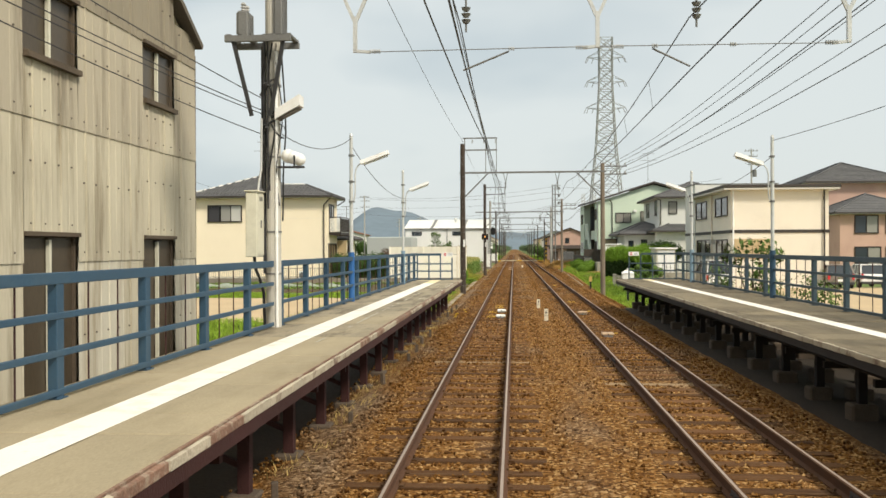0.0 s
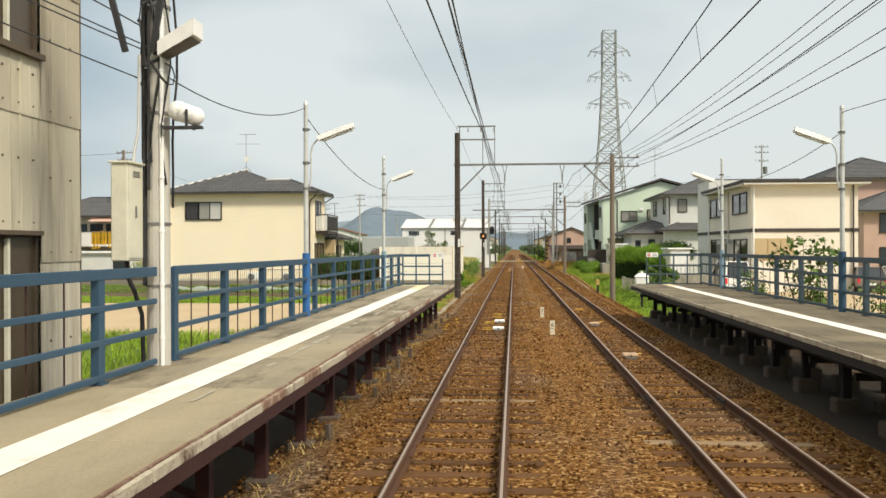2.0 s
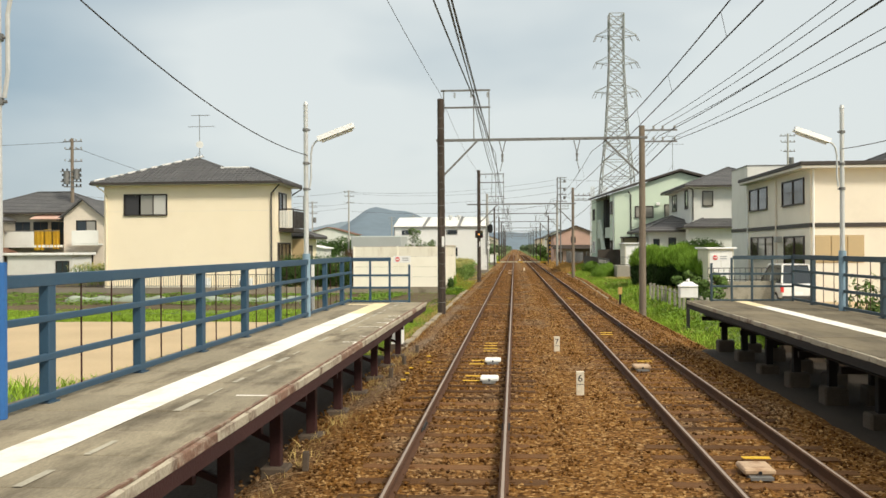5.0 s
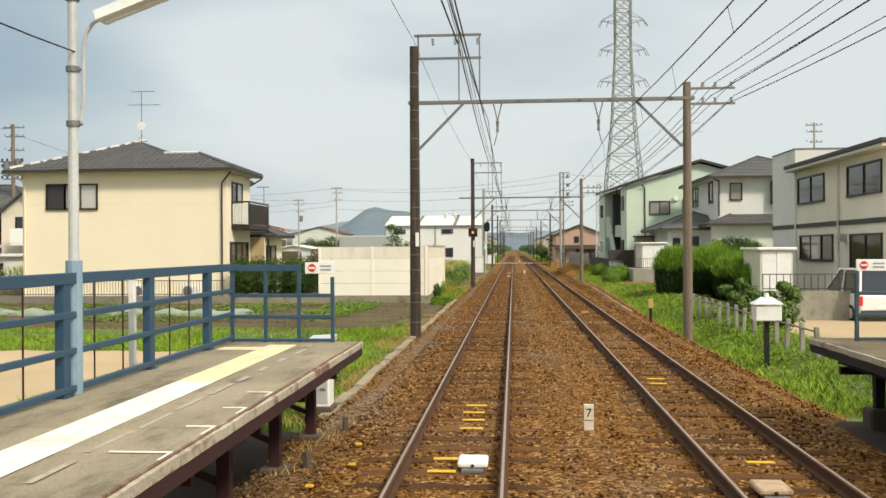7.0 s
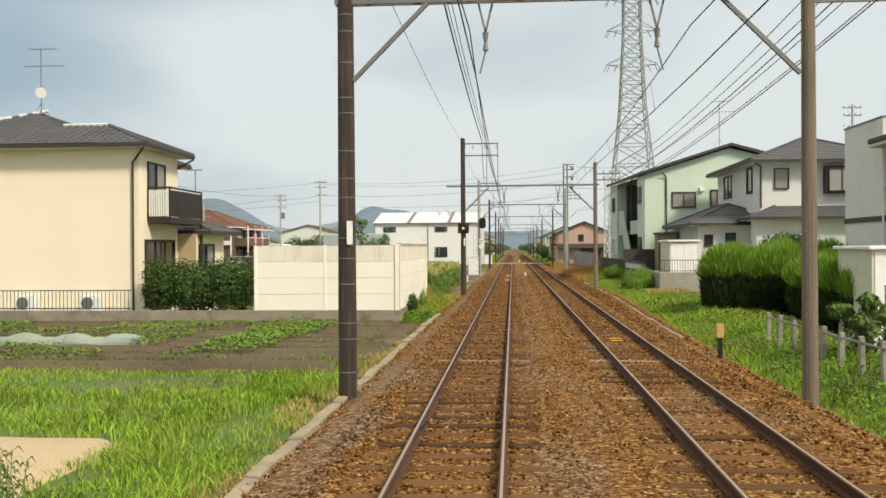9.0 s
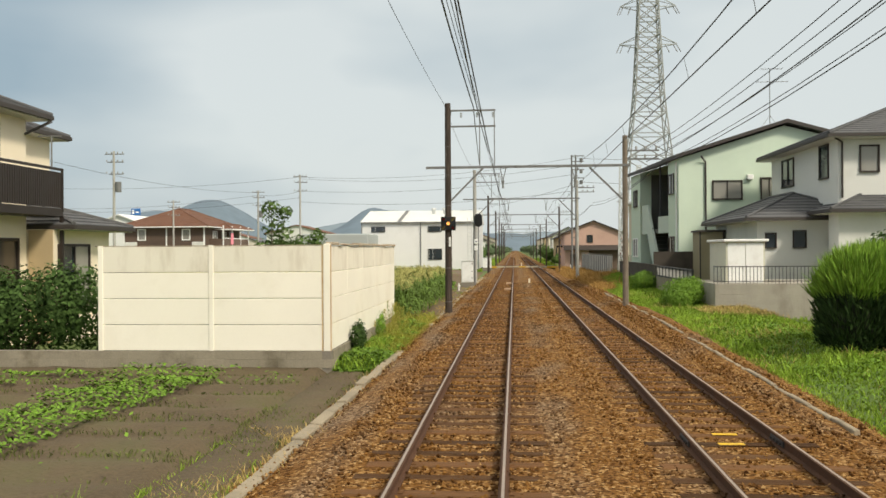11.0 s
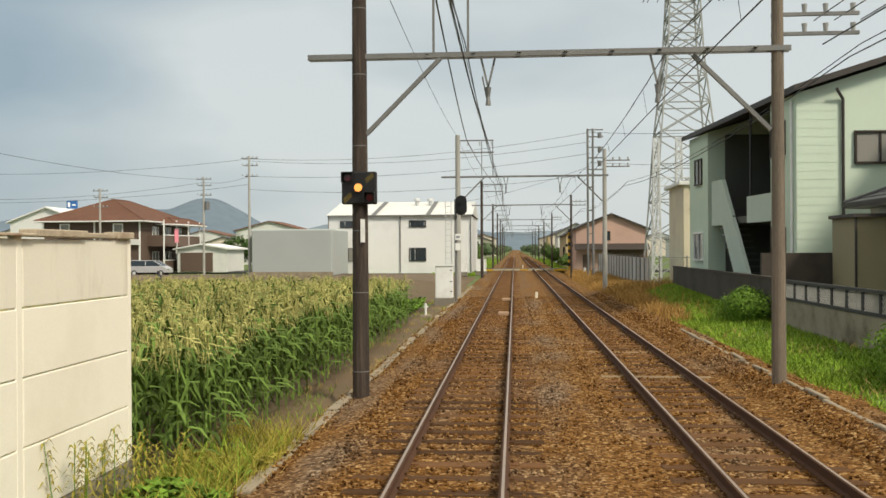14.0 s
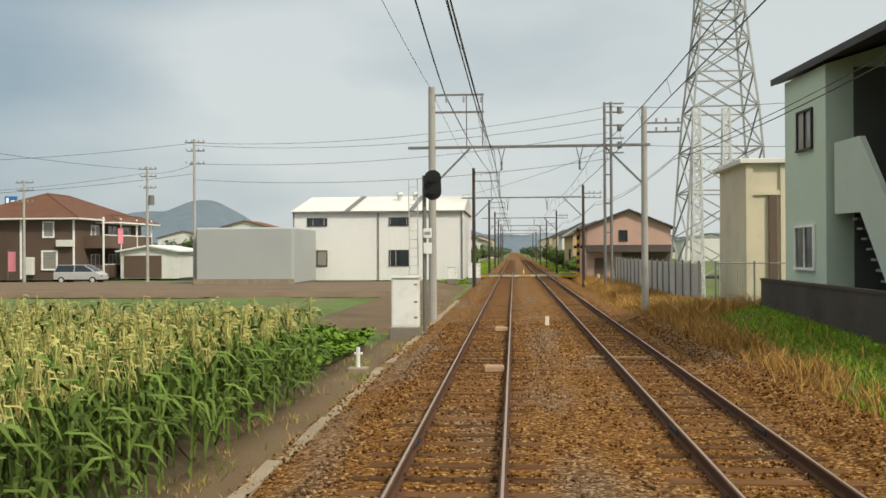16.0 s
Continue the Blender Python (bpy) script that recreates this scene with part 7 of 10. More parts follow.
M_STAKEYELLOW = material("dull_yellow_paint", (0.55, 0.36, 0.12), 0.8, var=0.25, scale=8, fine=40, bump=0.1, stain=(0.3, 0.15, 0.05), stain_amt=0.6, stain_scale=9)
r = thing("yellow_stake", "short stake with yellow head and black foot in the grass", "marker stake", (5.45, 58.2, -0.3))
bm = B(); box(bm, -0.05, 0.05, -0.04, 0.04, 0.0, 0.66); part("foot", bm, M_BLACK, r)
bm = B(); box(bm, -0.085, 0.085, -0.06, 0.06, 0.66, 0.98, 0.01); part("head", bm, M_STAKEYELLOW, r)

# relay cabinet on the ground beyond the platform end
r = thing("relay_cabinet", "white two-tier relay cabinet with a sloping lid beyond the platform end", "cabinet", (-2.36, 39.95, 0.0))
bm = B(); box(bm, -0.19, 0.19, -0.25, 0.25, -0.4, 0.0, 0.01); part("footing", bm, M_FOOT, r)
bm = B(); box(bm, -0.15, 0.15, -0.19, 0.19, 0.0, 0.56, 0.012); low = part("lower_case", bm, M_WHITE, r)
bm = B(); box(bm, 0.0, 0.09, -0.205, -0.191, 0.26, 0.30, 0.004); part("handle", bm, M_STEEL, low)
bm = B(); box(bm, -0.12, 0.12, -0.196, -0.189, 0.06, 0.44); part("hatch", bm, M_GALV, low)
bm = B(); box(bm, -0.17, 0.17, -0.21, 0.21, 0.56, 1.02, 0.012); up = part("upper_case", bm, M_WHITE, r)
bm = B(); box(bm, 0.168, 0.176, -0.14, 0.14, 0.85, 0.89); part("vent", bm, M_STEEL, up)
bm = B()
vs = [bm.verts.new(p) for p in ((-0.20, -0.25, 1.02), (0.20, -0.25, 1.02), (0.20, 0.25, 1.02), (-0.20, 0.25, 1.02), (-0.20, -0.25, 1.05), (0.20, -0.25, 1.07), (0.20, 0.25, 1.11), (-0.20, 0.25, 1.09))]
for q in ((3, 2, 1, 0), (4, 5, 6, 7), (0, 1, 5, 4), (1, 2, 6, 5), (2, 3, 7, 6), (3, 0, 4, 7)):
    bm.faces.new([vs[i] for i in q])
part("lid", bm, M_GALV, r, "sloping pale metal lid")
r = thing("white_post", "slim white painted post behind the platform railing", "post", (-3.68, 35.73, -0.3))
bm = B(); box(bm, -0.035, 0.035, -0.035, 0.035, 0.0, 2.44, 0.008); part("shaft", bm, M_WHITE, r)
bm = B(); box(bm, -0.04, 0.04, -0.04, 0.04, 2.44, 2.47, 0.006); part("cap", bm, M_GALV, r)

M_DIMYELLOW = material("faded_sign_yellow", (0.20, 0.145, 0.03), 0.8, var=0.2, bump=0)
M_DIMRED = glass("dim_red_lens", (0.16, 0.012, 0.015))
# warning lamp box on the timber pole
r = thing("crossing_indicator", "dark square level-crossing indicator box with round lamps", "signal", (-1.98, 86.86, 3.54))
bm = B(); box(bm, -0.30, 0.30, -0.16, 0.0, -0.28, 0.28, 0.02); part("case", bm, M_BLACK, r)
bm = B(); rod(bm, (0, -0.161, 0), (0, -0.225, 0), 0.085, n=18); part("centre_rim", bm, M_BLACK, r)
bm = B(); rod(bm, (0, -0.2255, 0), (0, -0.235, 0), 0.07, n=18); part("centre_lamp", bm, lit("amber_lens", (1.0, 0.42, 0.10), 0.75), r, "amber lens, lit")
for sx, sz in ((-0.19, 0.17), (0.19, -0.17)):
    bm = B()
    box(bm, sx - 0.10, sx + 0.10, -0.28, -0.161, sz + 0.085, sz + 0.10)
    box(bm, sx - 0.10, sx - 0.085, -0.28, -0.161, sz - 0.08, sz + 0.085)
    box(bm, sx + 0.085, sx + 0.10, -0.28, -0.161, sz - 0.08, sz + 0.085)
    part("lamp_hood", bm, M_BLACK, r)
    bm = B(); rod(bm, (sx, -0.162, sz), (sx, -0.18, sz), 0.06, n=14); part("corner_lamp", bm, M_DIMRED, r, "dim red lens")
for sx, sz in ((0.19, 0.17), (-0.19, -0.17)):
    bm = B()
    for k in (-1, 0, 1):
        beam(bm, (sx - 0.07 + 0.012 * k, -0.163, sz - 0.06 - 0.028 * k), (sx + 0.06 + 0.012 * k, -0.163, sz + 0.06 - 0.028 * k), 0.004, 0.012)
    part("stripe_mark", bm, M_DIMYELLOW, r, "small faded yellow diagonal stripes")
r = thing("pole_plate", "narrow white number plate on the timber pole", "plate", (-1.93, 86.74, 2.80))
bm = B(); box(bm, -0.03, 0.05, -0.012, 0.0, -0.2, 0.2); part("plate", bm, M_WHITE, r)
r = thing("pole_plate", "narrow white number plate on the banded pole", "plate", (-2.10, 52.02, 2.75))
bm = B(); box(bm, -0.03, 0.07, -0.012, 0.0, -0.2, 0.2); part("plate", bm, M_WHITE, r)


def line_signal():
    r = thing("railway_signal", "black oval colour-light signal on a post with ladder", "railway signal", (-2.15, 115.8, -0.2))
    bm = B(); rod(bm, (0, 0, 0), (0, 0, 5.1), 0.065, n=10); part("post", bm, M_STEEL, r)
    hd = B()
    n = 18
    ring = []
    for i in range(n):
        a = 2 * math.pi * i / n
        ring.append((0.28 * math.cos(a), 0.21 * (1 if math.sin(a) > 0 else -1) + 0.27 * math.sin(a)))
    va = [hd.verts.new((0.28 + x, -0.16, 4.78 + z)) for x, z in ring]
    vb = [hd.verts.new((0.28 + x, -0.12, 4.78 + z)) for x, z in ring]
    for i in range(n):
        hd.faces.new((va[i], va[(i + 1) % n], vb[(i + 1) % n], vb[i]))
    hd.faces.new(va[::-1]); hd.faces.new(vb)
    h = part("backboard", hd, M_BLACK, r)
    for z in (4.58, 4.98):
        bm = B(); rod(bm, (0.28, -0.16, z), (0.28, -0.34, z - 0.01), 0.10, 0.115, n=14); part("hood", bm, M_BLACK, h)
    bm = B(); rod(bm, (0.28, -0.17, 4.98), (0.28, -0.18, 4.98), 0.08, n=14); part("lens", bm, M_GREENLENS, h)
    bm = B(); box(bm, 0.0, 0.3, -0.1, -0.04, 4.4, 4.46); box(bm, 0.0, 0.3, -0.1, -0.04, 4.95, 5.0); part("bracket", bm, M_DARK_STEEL, r)
    bm = B()
    for q in (-0.5, -0.22):
        rod(bm, (q, 0.1, 0.9), (q, 0.02, 5.0), 0.018, n=6)
    for k in range(14):
        z = 1.1 + 0.28 * k
        rod(bm, (-0.5, 0.1, z), (-0.22, 0.1, z), 0.012, n=5)
    part("ladder", bm, M_GALV, r)
    for z0, z1 in ((2.6, 2.95), (3.1, 3.4)):
        bm = B(); box(bm, -0.02, 0.24, -0.2, -0.06, z0, z1, 0.01); part("number_box", bm, M_WHITE, r)
    bm = B(); box(bm, 0.02, 0.20, -0.208, -0.201, 3.2, 3.3); part("writing", bm, M_SIGN_INK, r)


M_GREENLENS = glass("green_lens", (0.02, 0.18, 0.08))
line_signal()


def cabinet(x, y, w, d, h, label):
    r = thing("relay_cabinet", label, "cabinet", (x, y, -0.25), group="relay cabinets")
    bm = B(); box(bm, -w / 2 - 0.06, w / 2 + 0.06, -d / 2 - 0.06, d / 2 + 0.06, 0, 0.42, 0.02); part("plinth", bm, M_BLOCK, r)
    bm = B(); box(bm, -w / 2, w / 2, -d / 2, d / 2, 0.42, 0.42 + h, 0.015); part("body", bm, M_WHITE, r)
    bm = B(); box(bm, -w / 2 + 0.04, w / 2 - 0.04, -d / 2 - 0.014, -d / 2 - 0.002, 0.48, 0.36 + h); part("door", bm, M_WHITE, r)
    bm = B(); box(bm, -w / 2 - 0.04, w / 2 + 0.04, -d / 2 - 0.05, d / 2 + 0.04, 0.42 + h, 0.47 + h); part("lid", bm, M_WHITE, r)
    for z in (0.7, 0.42 + h / 2, 0.2 + h):
        bm = B(); box(bm, w / 2 - 0.12, w / 2 - 0.02, -d / 2 - 0.03, -d / 2 - 0.015, z, z + 0.05); part("hinge", bm, M_STEEL, r)


cabinet(-2.62, 114.6, 0.82, 0.6, 1.5, "tall white relay cabinet on a concrete plinth")
cabinet(-2.72, 166.0, 1.05, 0.8, 1.2, "white relay cabinet near the level crossing")
cabinet(-4.4, 163.0, 0.7, 0.7, 1.0, "low white relay cabinet beside the line")
r = thing("white_standpipe", "short white standpipe on a concrete foot", "standpipe", (-2.75, 106.6, -0.25))
bm = B(); box(bm, -0.22, 0.22, -0.2, 0.2, 0, 0.18, 0.02); part("foot", bm, M_KERB, r)
bm = B(); rod(bm, (0, 0, 0.18), (0, 0, 0.62), 0.045, n=10); rod(bm, (-0.08, 0, 0.48), (0.1, 0, 0.48), 0.03, n=8); part("pipe", bm, M_WHITE, r)


# ---- concrete panel wall ----
def panel_wall():
    root = thing("panel_wall", "whitewashed concrete panel wall with rust-streaked corner post", "wall", kind="structure")
    x0, x1, y0, y1 = -8.75, -3.42, 69.42, 80.5
    zb, rows, ph = 0.25, 4, 0.585
    bm = B()
    box(bm, -40, x1 + 0.06, y0 - 0.06, y0 + 0.14, -0.5, zb)
    box(bm, x1 - 0.14, x1 + 0.06, y0 + 0.14, y1, -0.5, zb)
    part("block_base", bm, M_BLOCK, root, "grey concrete block base")
    bb = B(); box(bb, -0.1985, 0.1985, -0.012, 0.012, 0.0015, 0.1845, 0.002)
    bme = mesh_of("base_block", bb, M_BASEBLOCK)
    for k in range(34):
        for j in range(4):
            piece("base_block", bme, root, (x1 - 0.14 - 0.40 * k - (0.2 if j % 2 else 0), y0 - 0.066, -0.49 + 0.185 * j))
    bb = B(); box(bb, -0.012, 0.012, -0.1985, 0.1985, 0.0015, 0.1845, 0.002)
    bme2 = mesh_of("base_block", bb, M_BASEBLOCK)
    for k in range(26):
        for j in range(4):
            piece("base_block", bme2, root, (x1 + 0.066, y0 + 0.16 + 0.40 * k + (0.2 if j % 2 else 0), -0.49 + 0.185 * j))
    pw = 2.55
    fx = B(); box(fx, -pw / 2 + 0.012, pw / 2 - 0.012, -0.025, 0.025, 0.006, ph - 0.006, 0.008)
    fx_t = fx.copy()
    fme = mesh_of("panel", fx, M_PANEL)
    fme_t = mesh_of("panel", fx_t, M_PANEL_TOP)
    for k in range(2):
        for j in range(rows):
            piece("panel", fme if j < 3 else fme_t, root, (x1 - 0.1 - pw * (k + 0.5), y0, zb + ph * j))
    sw = (y1 - y0 - 0.1) / 5
    sx = B(); box(sx, -0.025, 0.025, -sw / 2 + 0.012, sw / 2 - 0.012, 0.006, ph - 0.006, 0.008)
    sx_t = sx.copy()
    sme = mesh_of("panel", sx, M_PANEL)
    sme_t = mesh_of("panel", sx_t, M_PANEL_TOP)
    for k in range(5):
        for j in range(rows):
            piece("panel", sme if j < 3 else sme_t, root, (x1, y0 + 0.1 + sw * (k + 0.5), zb + ph * j))
    ht = zb + rows * ph
    pb = B(); box(pb, -0.055, 0.055, -0.022, 0.03, zb, ht + 0.02, 0.006)
    pme = mesh_of("wall_post", pb, M_PANEL)
    for k in (1, 2):
        piece("wall_post", pme, root, (x1 - 0.1 - pw * k, y0 - 0.02, 0))
    pb = B(); box(pb, -0.04, 0.04, -0.05, 0.05, zb, ht + 0.02, 0.012)
    pme2 = mesh_of("wall_post", pb, M_PANEL)
    for k in range(1, 6):
        piece("wall_post", pme2, root, (x1 - 0.012, y0 + 0.1 + sw * k - 0.05, 0))
    bm = B(); box(bm, x1 - 0.11, x1 + 0.04, y0 - 0.045, y0 + 0.11, zb, ht + 0.04, 0.012)
    post = part("corner_post", bm, M_PANEL, root, "cream concrete corner post with rusty edges")
    for xa, xb in ((x1 - 0.148, x1 - 0.115), (x1 + 0.043, x1 + 0.056)):
        bm = B(); box(bm, xa, xb, y0 - 0.03, y0 + 0.06, zb, ht + 0.02)
        part("corner_strip", bm, M_RUSTSTREAK, root, "rust-stained joint strip")
    for xa, xb, ya, yb in ((x0, x1 - 0.115, y0 - 0.07, y0 + 0.07), (x1 - 0.07, x1 + 0.07, y0 + 0.115, y1)):
        if xb - xa > 1:
            bm = B(); box(bm, xa, xb, y0 - 0.03, y0 + 0.03, ht + 0.001, ht + 0.018)
            part("coping", bm, M_COPING, root)
            continue
        # broken rusty capping pieces along the side
        yy = ya
        rng = random.Random(9)
        while yy < yb - 0.3:
            yl = min(yb, yy + rng.uniform(0.5, 1.3))
            bm = B(); box(bm, xa + rng.uniform(-0.02, 0.02), xb + rng.uniform(-0.02, 0.03), yy, yl - 0.02, ht + 0.012, ht + 0.035 + rng.uniform(0, 0.05), 0.008)
            part("capping", bm, M_COPING, root)
            yy = yl
    # low iron fence on the block base before the house
    bm = B()
    for z in (0.32, 0.98):
        box(bm, -40, -13.3, y0 + 0.02, y0 + 0.05, z, z + 0.035)
    for k in range(180):
        x = -13.4 - 0.145 * k
        box(bm, x - 0.009, x + 0.009, y0 + 0.026, y0 + 0.044, 0.26, 1.0)
    f = solo("iron_fence", bm, M_DARK_STEEL, "thin dark iron fence on a block base", "fence")
    return root


M_PANEL_TOP = material("rain_streaked_panel", (0.82, 0.775, 0.655), 0.9, var=0.06, scale=2, fine=45, bump=0.04, stretch=(2.2, 2.2, 0.6), stain=(0.55, 0.48, 0.37), stain_amt=0.6, stain_scale=1.1)
M_BASEBLOCK = material("stained_base_block", (0.29, 0.255, 0.19), 0.95, var=0.22, scale=3, fine=40, bump=0.4, stain=(0.10, 0.08, 0.045), stain_amt=0.85, stain_scale=0.9, obj_var=0.2)
M_COPING = material("stained_coping", (0.46, 0.38, 0.28), 0.9, var=0.3, scale=6, fine=40, bump=0.2, stain=(0.20, 0.10, 0.055), stain_amt=0.85, stain_scale=2.2)
panel_wall()


# ---- right-hand gardens ----
r = thing("garden_wall", "grey concrete block garden wall", "wall", kind="structure")
bw, bh = 0.40, 0.20
blk = B(); box(blk, -bw / 2 + 0.001, bw / 2 - 0.001, -0.075, 0.075, 0.001, bh - 0.001, 0.002)
M_PLINTH = material("pale_plinth_block", (0.37, 0.34, 0.285), 0.95, var=0.15, scale=4, fine=45, bump=0.3, stain=(0.22, 0.19, 0.15), stain_amt=0.8, stain_scale=0.7, stretch=(1.5, 1.5, 0.6), obj_var=0.12)
blk_me = mesh_of("block", blk, M_PLINTH)
for j in range(7):
    for i in range(13):
        piece("block", blk_me, r, (8.45 + bw * i + (bw / 2 if j % 2 else 0), 84.9, -0.28 + bh * j))
    if j % 2:
        piece("block", blk_me, r, (8.35, 84.9, -0.28 + bh * j), (0, 0, 0), (0.5, 1, 1))
bm = B(); box(bm, 8.25, 13.6, 84.98, 89.6, -0.3, 1.12); part("fill", bm, M_PLINTH, r)
f = thing("iron_fence", "dark iron bar fence on a block wall", "fence", group="iron fences")
bm = B()
for z in (1.2, 1.75):
    box(bm, 8.2, 13.6, 84.9, 84.93, z, z + 0.03)
part("rail", bm, M_DARK_STEEL, f)
bar = B(); box(bar, -0.01, 0.01, -0.01, 0.01, 1.12, 1.8); bar_me = mesh_of("bar", bar, M_DARK_STEEL)
for k in range(41):
    piece("bar", bar_me, f, (8.22 + 0.134 * k, 84.915, 0))


def steel_shed(x0, x1, y0, y1, z0, z1, label):
    r = thing("storage_shed", label, "shed", group="storage sheds")
    bm = B(); box(bm, x0, x1, y0, y1, z0, z1 - 0.1); part("body", bm, M_CREAM_BOX, r)
    bm = B(); box(bm, x0 - 0.12, x1 + 0.12, y0 - 0.15, y1 + 0.1, z1 - 0.1, z1, 0.02); part("roof", bm, M_WHITE, r)
    n = 2
    for k in range(n):
        xa = x0 + 0.06 + (x1 - x0 - 0.12) * k / n
        xb = x0 + 0.06 + (x1 - x0 - 0.12) * (k + 1) / n
        bm = B(); box(bm, xa + 0.01, xb - 0.01, y0 - 0.02 - 0.012 * (k % 2), y0 - 0.002, z0 + 0.06, z1 - 0.16); part("door", bm, M_WHITE, r)


steel_shed(9.0, 10.5, 86.4, 89.4, 1.0, 2.82, "white steel storage shed on a block plinth")
steel_shed(9.95, 11.15, 61.1, 63.6, -0.25, 2.46, "white steel storage cupboard beside the hedge")

r = thing("dark_wall", "dark stained concrete wall before the apartments", "wall", kind="structure")
bm = B(); box(bm, 8.0, 8.15, 98.0, 114.5, -0.4, 1.56); part("face", bm, M_DARKCONC := material("dark_concrete", (0.07, 0.058, 0.047), 0.95, var=0.35, scale=4, fine=40, bump=0.4, stain=(0.035, 0.03, 0.025), stain_amt=0.8, stain_scale=0.9), r)
bm = B(); box(bm, 7.98, 8.17, 98.0, 114.5, 1.56, 1.63); part("coping", bm, M_DARKCONC, r)
bm = B(); box(bm, 8.15, 11.2, 99.6, 99.75, -0.4, 2.3); part("return_wall", bm, M_DARKCONC, r)
bm = B(); box(bm, 8.02, 8.14, 88.2, 97.99, -0.4, 1.04); part("low_face", bm, M_BASEBLOCK, r, "grey stained low wall")
kh = thing("khaki_shed", "narrow khaki panelled shed between two houses", "shed")
bm = B(); box(bm, 10.2, 11.42, 97.6, 99.5, -0.3, 3.3); part("wall", bm, material("khaki_panel", (0.30, 0.26, 0.16), 0.8, var=0.12, scale=2, fine=40, bump=0.1), kh)
bm = B(); box(bm, 10.1, 11.45, 97.45, 99.55, 3.3, 3.4); part("roof", bm, M_FASCIA, kh)
for x in (10.2, 11.38):
    bm = B(); box(bm, x - 0.03, x + 0.03, 97.55, 97.6, -0.3, 3.3); part("corner_trim", bm, M_FASCIA, kh)
f = thing("lattice_fence", "dark framed fence with white lattice panels on a low wall", "fence")
bm = B()
for k in range(84):
    y = 88.3 + 0.11 * k
    beam(bm, (8.05, y, 1.1), (8.05, y + 0.4, 1.5), 0.012, 0.022)
    beam(bm, (8.07, y + 0.4, 1.1), (8.07, y, 1.5), 0.012, 0.022)
part("lattice", bm, M_CONCPOLE, f)
for k in range(11):
    y = 88.25 + 0.96 * k
    bm = B(); box(bm, 8.02, 8.1, y - 0.05, y + 0.05, 1.04, 1.6); part("post", bm, M_DARK_STEEL, f)
for z in (1.05, 1.52):
    bm = B(); box(bm, 8.0, 8.1, 88.25, 97.9, z, z + 0.07); part("rail", bm, M_DARK_STEEL, f)

f = thing("post_and_rail_fence", "low weathered concrete post-and-rail fence in the grass", "fence")
pst = B(); box(pst, -0.05, 0.05, -0.05, 0.05, -1.05, 0.0, 0.01); pst_me = mesh_of("post", pst, M_OLDPOST := material("weathered_post_concrete", (0.30, 0.285, 0.235), 0.95, var=0.3, scale=6, fine=40, bump=0.4, stain=(0.13, 0.125, 0.09), stain_amt=0.8, stain_scale=4, obj_var=0.3))
for k in range(15):
    piece("post", pst_me, f, (7.09 + 0.02 * k, 60.2 - 0.98 * k, 0.80 - 0.006 * k + 0.02 * math.sin(k * 2.1)), (0.03 * math.sin(k * 3.3), 0.05 * math.sin(k * 1.7), 0))
bm = B(); beam(bm, (7.09, 60.2, 0.68), (7.37, 46.5, 0.59), 0.035, 0.035); part("rail", bm, M_OLDPOST, f)
wl = thing("block_wall", "low grey block wall before the storage cupboard", "wall", kind="structure")
bm = B(); box(bm, 9.55, 14.2, 59.2, 59.35, -0.3, 0.9, 0.01); part("face", bm, M_OLDPOST, wl)
pf = thing("pipe_fence", "thin dark pipe fence on a low wall", "fence", group="iron fences")
for z in (0.98, 1.5):
    bm = B(); rod(bm, (9.55, 59.27, z), (14.2, 59.27, z), 0.017, n=6); part("rail", bm, M_DARK_STEEL, pf)
bar = B(); rod(bar, (0, 0, 0.88), (0, 0, 1.5), 0.014, n=6); bar_me = mesh_of("bar", bar, M_DARK_STEEL)
for k in range(20):
    piece("bar", bar_me, pf, (9.57 + 0.24 * k, 59.27, 0))


